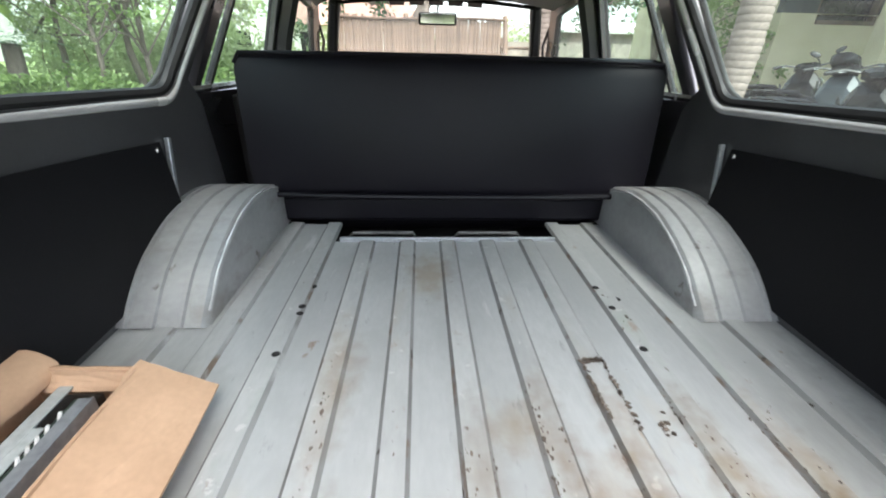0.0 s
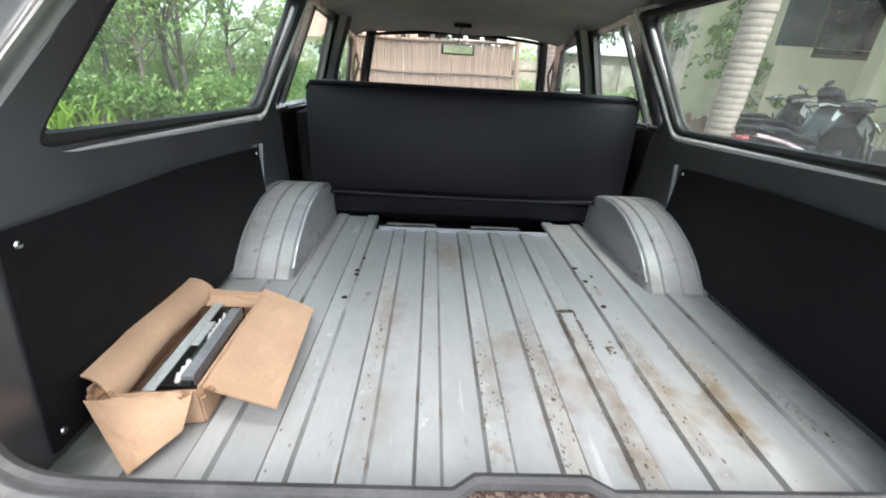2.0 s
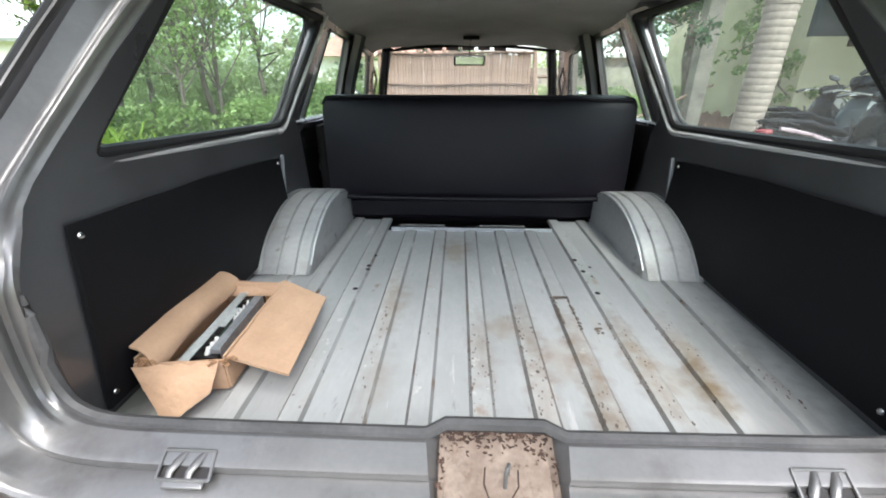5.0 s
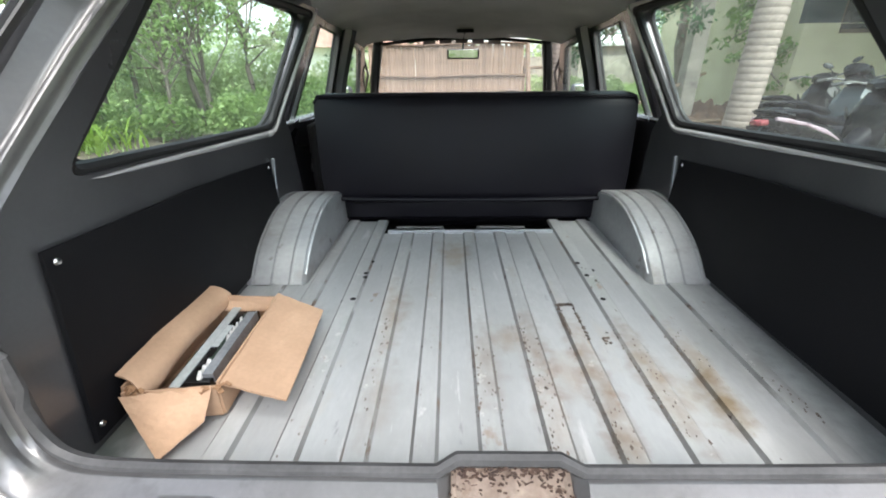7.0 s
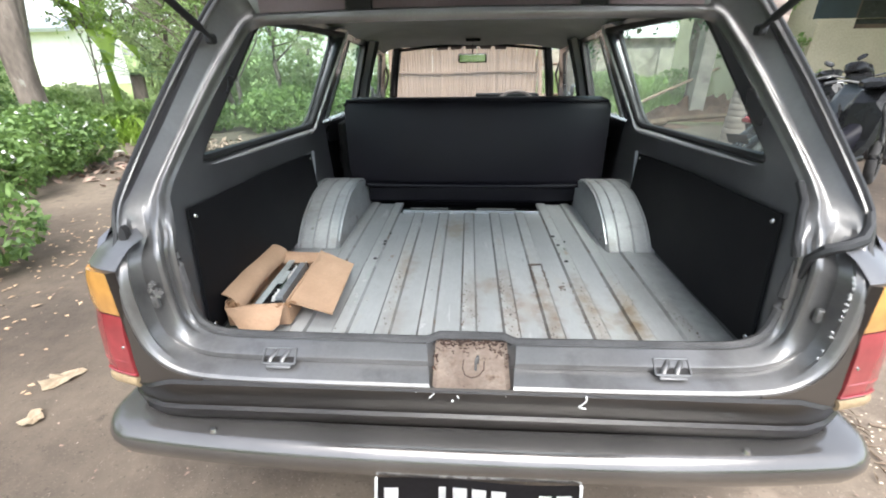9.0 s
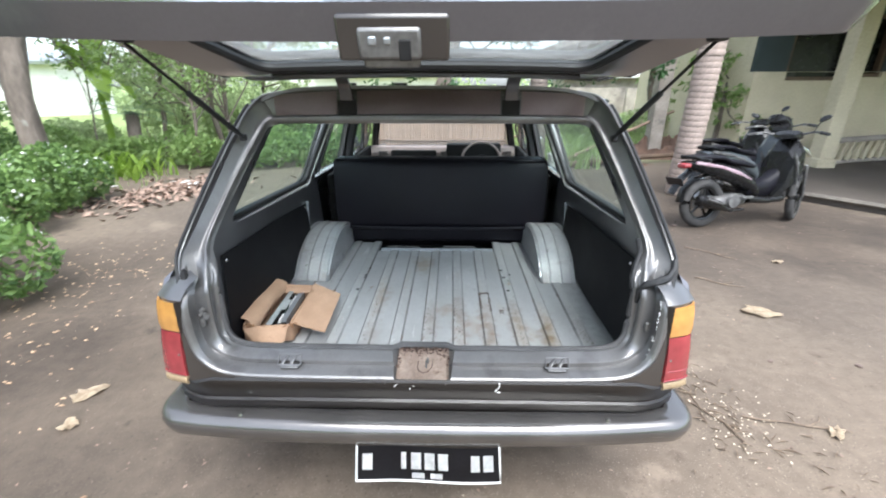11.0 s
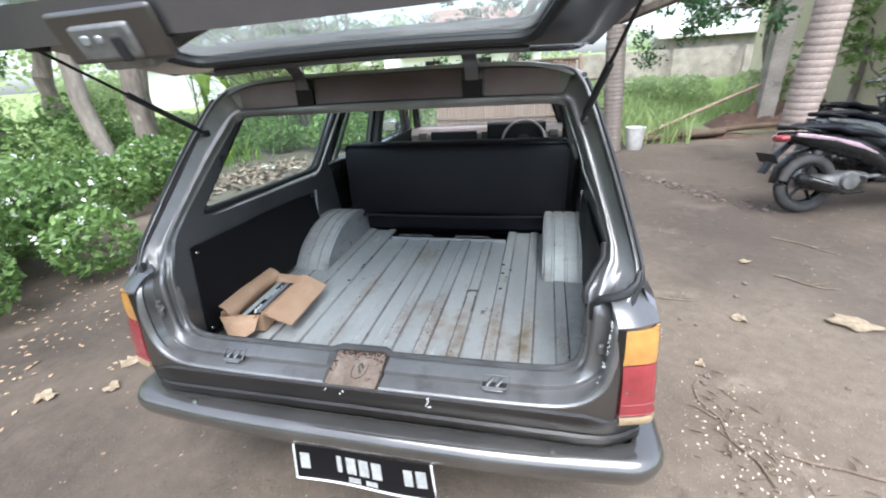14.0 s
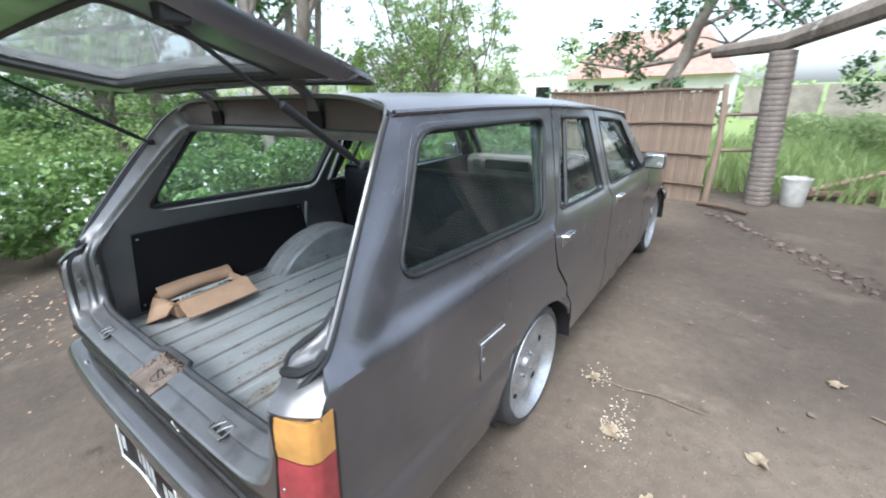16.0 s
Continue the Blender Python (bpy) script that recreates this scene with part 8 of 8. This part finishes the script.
# ---- scooters ----
def scooter(label, panel, stripe, at, mirrors=(1, -1), fairing=False, lamp=None):
    th = thing("scooter", label, "scooter", "parked scooters", at=at)
    steer = radians(30)
    SM = Matrix.Translation((1.06, 0, 0)) @ Matrix.Rotation(steer, 4, "Z") @ Matrix.Translation((-1.06, 0, 0))
    # local: x along from rear wheel contact (0) to front (1.30), y to its left, z up

    def wheel(x, r, w, name, turn=0.0):
        m = Matrix.Translation((x, 0, r)) @ Matrix.Rotation(turn, 4, "Z") @ Matrix.Rotation(radians(90), 4, "X")
        bm = bmesh.new()
        tube(bm, [m @ Vector(((r - w) * math.cos(t), (r - w) * math.sin(t), 0)) for t in np.linspace(0, 2 * math.pi, 33)[:-1]], w, 10, closed=True)
        wp = part(name, bm, TYRE, th, "dusty black scooter tyre")
        bm = bmesh.new()
        lathe(bm, [(r - 2 * w - 0.008, -0.03), (r - 2 * w + 0.012, -0.035), (r - 2 * w + 0.012, 0.035), (r - 2 * w - 0.008, 0.03)], 28, m, False)
        lathe(bm, [(0.0, -0.04), (0.05, -0.04), (0.055, 0.0), (0.05, 0.04), (0.0, 0.04)], 16, m)
        for k in range(5):
            a = 2 * math.pi * k / 5
            tube(bm, [m @ Vector((0.04 * math.cos(a), 0.04 * math.sin(a), 0)), m @ Vector(((r - 2 * w) * math.cos(a + 0.15), (r - 2 * w) * math.sin(a + 0.15), 0))], 0.014, 6)
        part("wheel_rim", bm, BLACKP, wp)
    wheel(0.0, 0.275, 0.050, "rear_wheel")
    wheel(1.30, 0.275, 0.044, "front_wheel", steer)

    def hull(name, ringsdef, m, lb="", parent=None, facets=0):
        """Lofted body: rows of x, z, half height, half width."""
        bm = bmesh.new()
        rings = []
        for x, z, h, w in ringsdef:
            rings.append([(x, w * math.copysign(abs(math.cos(t)) ** 0.7, math.cos(t)), z + h * math.copysign(abs(math.sin(t)) ** 0.7, math.sin(t))) for t in np.linspace(0, 2 * math.pi, (facets or 16) + 1)[:-1] + (0.39 if facets else 0)])
        V = loft(bm, rings)
        bm.faces.new(V[0])
        bm.faces.new(V[-1])
        return part(name, bm, m, parent or th, lb, smooth=not facets)
    hull("rear_body", [(-0.30, 0.735, 0.022, 0.04), (-0.15, 0.70, 0.055, 0.085), (0.12, 0.645, 0.085, 0.12), (0.38, 0.575, 0.10, 0.125), (0.56, 0.47, 0.10, 0.12), (0.64, 0.38, 0.07, 0.11)], panel, "glossy rear body panel")
    for s in (1, -1):
        hull("stripe_panel", [(-0.24, 0.738, 0.016, 0.010), (-0.10, 0.715, 0.020, 0.012), (0.10, 0.678, 0.016, 0.014), (0.32, 0.610, 0.024, 0.014), (0.50, 0.530, 0.008, 0.010)], stripe, "bright side stripe panel").location = (0, s * 0.113, 0)
    hull("seat", [(-0.30, 0.785, 0.012, 0.055), (-0.14, 0.795, 0.026, 0.10), (0.12, 0.775, 0.032, 0.120), (0.22, 0.735, 0.032, 0.125), (0.45, 0.700, 0.034, 0.11), (0.60, 0.665, 0.02, 0.06)], VINYL, "black stepped seat")
    bm = bmesh.new()
    tube(bm, [(-0.06, 0.12, 0.76), (-0.26, 0.10, 0.80), (-0.34, 0.0, 0.81), (-0.26, -0.10, 0.80), (-0.06, -0.12, 0.76)], 0.011, 7)
    part("grab_rail", bm, BLACKP, th)
    # without a lamp colour the lens is black, so the camera sees no red
    hull("tail_lamp", [(-0.345, 0.705, 0.018, 0.03), (-0.325, 0.705, 0.032, 0.06), (-0.26, 0.705, 0.032, 0.07)], lamp or BLACKP, "red tail lamp" if lamp else "black tail lamp lens")
    bm = bmesh.new()
    tube(bm, [(-0.20, 0.0, 0.66), (-0.33, 0.0, 0.55), (-0.42, 0.0, 0.40)], [0.05, 0.07, 0.06], 8, squash=0.22)
    part("rear_mudguard", bm, BLACKP, th)
    bm = bmesh.new()
    box(bm, (-0.385, 0, 0.535), (0.006, 0.24, 0.10), Matrix.Rotation(radians(-28), 4, "Y"))
    npl = part("number_plate", bm, PLATE, th, bevel=0.002)
    bm = bmesh.new()
    box(bm, (-0.390, 0, 0.545), (0.004, 0.18, 0.035), Matrix.Rotation(radians(-28), 4, "Y"))
    part("plate_bar", bm, WHITE, npl)
    bm = bmesh.new()
    tube(bm, [(-0.30, 0.0, 0.30), (-0.27, 0.0, 0.44), (-0.14, 0.0, 0.56), (0.02, 0.0, 0.59)], 0.055, 8, squash=0.2)
    part("tyre_hugger", bm, BLACKP, th)
    hull("floorboard", [(0.52, 0.31, 0.05, 0.13), (0.75, 0.28, 0.04, 0.15), (0.96, 0.30, 0.05, 0.14)], BLACKP)
    hull("engine", [(-0.04, 0.275, 0.055, 0.085), (0.16, 0.28, 0.075, 0.115), (0.34, 0.29, 0.085, 0.12), (0.50, 0.30, 0.06, 0.09)], ENGINE, "grey cast engine and drive cover")
    bm = bmesh.new()
    lathe(bm, [(0.0, 0.03), (0.075, 0.028), (0.085, 0.0)], 18, Matrix.Translation((0.30, -0.115, 0.30)) @ Matrix.Rotation(radians(90), 4, "X"))
    part("fan_cover", bm, ENGINE, th, "grey round engine cover")
    bm = bmesh.new()
    tube(bm, [(0.44, -0.13, 0.20), (0.24, -0.155, 0.20), (0.12, -0.165, 0.25), (0.06, -0.17, 0.27), (-0.20, -0.175, 0.355), (-0.22, -0.175, 0.36)], [0.016, 0.018, 0.04, 0.052, 0.055, 0.03], 12)
    ex = part("exhaust", bm, BLACKP, th, "black exhaust silencer")
    bm = bmesh.new()
    tube(bm, [(0.07, -0.215, 0.29), (-0.15, -0.222, 0.36)], [0.028, 0.034], 6, squash=0.5)
    part("heat_shield", bm, ENGINE, ex, "bare metal heat shield")
    bm = bmesh.new()
    tube(bm, [(0.02, 0.12, 0.32), (0.10, 0.12, 0.58)], 0.022, 8)
    part("shock_absorber", bm, STEELG, th)
    hull("front_apron", [(0.84, 0.30, 0.05, 0.12), (0.90, 0.40, 0.11, 0.17), (0.96, 0.58, 0.25, 0.20), (1.03, 0.66, 0.29, 0.205), (1.10, 0.70, 0.24, 0.19), (1.17, 0.68, 0.15, 0.14), (1.22, 0.64, 0.06, 0.07)], panel, "angular black front apron", facets=8)
    hull("centre_hump", [(0.52, 0.46, 0.12, 0.10), (0.66, 0.41, 0.10, 0.085), (0.80, 0.42, 0.11, 0.085), (0.94, 0.50, 0.14, 0.10)], VINYL)
    for s in (1, -1):
        hull("turn_lamp", [(1.06, 0.86, 0.012, 0.006), (1.12, 0.83, 0.020, 0.010), (1.19, 0.77, 0.008, 0.006)], CHROME, "clear turn lamp").location = (0, s * 0.172, 0)
        hull("apron_fin", [(0.93, 0.80, 0.020, 0.012), (1.00, 0.66, 0.060, 0.016), (1.02, 0.50, 0.050, 0.014), (1.06, 0.42, 0.012, 0.008)], ENGINE, "grey side fin of the apron", facets=6).location = (0, s * 0.200, 0)
        hull("foot_peg", [(0.40, 0.33, 0.012, 0.03), (0.48, 0.335, 0.014, 0.035), (0.53, 0.34, 0.010, 0.03)], ENGINE).location = (0, s * 0.135, 0)
    if fairing:
        hull("fly_screen", [(0.90, 1.08, 0.02, 0.06), (0.95, 1.11, 0.06, 0.11), (1.03, 1.07, 0.08, 0.13), (1.12, 1.00, 0.07, 0.11), (1.20, 0.93, 0.03, 0.06)], BLACKP, "dark fly screen over the handlebar")
    parts = [hull("front_mudguard", [(1.08, 0.50, 0.025, 0.045), (1.20, 0.57, 0.028, 0.06), (1.36, 0.575, 0.028, 0.06), (1.50, 0.47, 0.02, 0.045)], panel, facets=8)]
    for y in (-0.07, 0.07):
        bm = bmesh.new()
        tube(bm, [(1.30, y, 0.275), (1.18, y, 0.66)], 0.017, 8)
        parts.append(part("fork_leg", bm, ENGINE, th))
    for ob in parts:
        ob.matrix_basis = Matrix.Translation((1.30, 0, 0)) @ Matrix.Rotation(steer, 4, "Z") @ Matrix.Translation((-1.30, 0, 0))
    bars = [hull("handlebar_cowl", [(0.86, 0.985, 0.025, 0.08), (0.95, 1.0, 0.05, 0.13), (1.05, 0.985, 0.055, 0.13), (1.13, 0.95, 0.03, 0.08)], BLACKP, facets=8), hull("headlamp", [(1.11, 0.945, 0.045, 0.09), (1.15, 0.93, 0.036, 0.075), (1.165, 0.92, 0.02, 0.05)], CHROME)]
    bm = bmesh.new()
    tube(bm, [(0.82, 0.35, 1.005), (0.90, 0.24, 1.03), (0.97, 0.10, 1.0), (0.97, -0.10, 1.0), (0.90, -0.24, 1.03), (0.82, -0.35, 1.005)], 0.011, 8)
    bars.append(part("handlebar", bm, ENGINE, th))
    for s in (1, -1):
        bm = bmesh.new()
        tube(bm, [(0.86, s * 0.28, 1.02), (0.81, s * 0.36, 1.002)], 0.018, 8)
        bars.append(part("grip", bm, RUBBER, th))
        bm = bmesh.new()
        tube(bm, [(0.95, s * 0.22, 1.02), (0.90, s * 0.34, 1.0)], 0.006, 6)
        bars.append(part("brake_lever", bm, STEELG, th))
    for s in mirrors:
        bm = bmesh.new()
        tube(bm, [(0.92, s * 0.22, 1.03), (0.95, s * 0.24, 1.10), (0.955, s * 0.27, 1.14)], 0.006, 6)
        st = part("mirror_stem", bm, BLACKP, th)
        bars.append(st)
        bm = bmesh.new()
        lathe(bm, [(0.0, 0.014), (0.045, 0.012), (0.055, 0.0), (0.0, -0.006)], 16, Matrix.Translation((0.955, s * 0.285, 1.165)) @ Matrix.Rotation(radians(28 * s), 4, "X") @ Matrix.Rotation(radians(-68), 4, "Y") @ Matrix.Diagonal((0.55, 1.0, 1, 1)))
        part("mirror_head", bm, BLACKP, st)
    for ob in bars:
        ob.matrix_basis = SM
    bm = bmesh.new()
    tube(bm, [(0.42, 0.10, 0.20), (0.40, 0.22, 0.02)], 0.011, 6)
    part("side_stand", bm, ENGINE, th)
    return th


def stand(x0, y0, x1, y1, tilt=6, z=None):
    a = math.atan2(y1 - y0, x1 - x0)
    return Matrix.Translation((x0, y0, ground_z(x0, y0) if z is None else z)) @ Matrix.Rotation(a, 4, "Z") @ Matrix.Rotation(radians(-tilt), 4, "X")


scooter("black scooter with pink and white side stripe, parked on its stand", BLACKP, PINKP, stand(2.93, 3.42, 4.2, 3.72), (-1,), False, RED)
scooter("dark blue-grey scooter with a fly screen, parked close behind another", SLATEP, ENGINE, stand(3.55, 4.22, 4.79, 4.66, 7), (1,), True)
scooter("black scooter at the far end of the row", BLACKP, ENGINE, stand(3.95, 4.95, 5.11, 5.53, 9), (-1,), False)
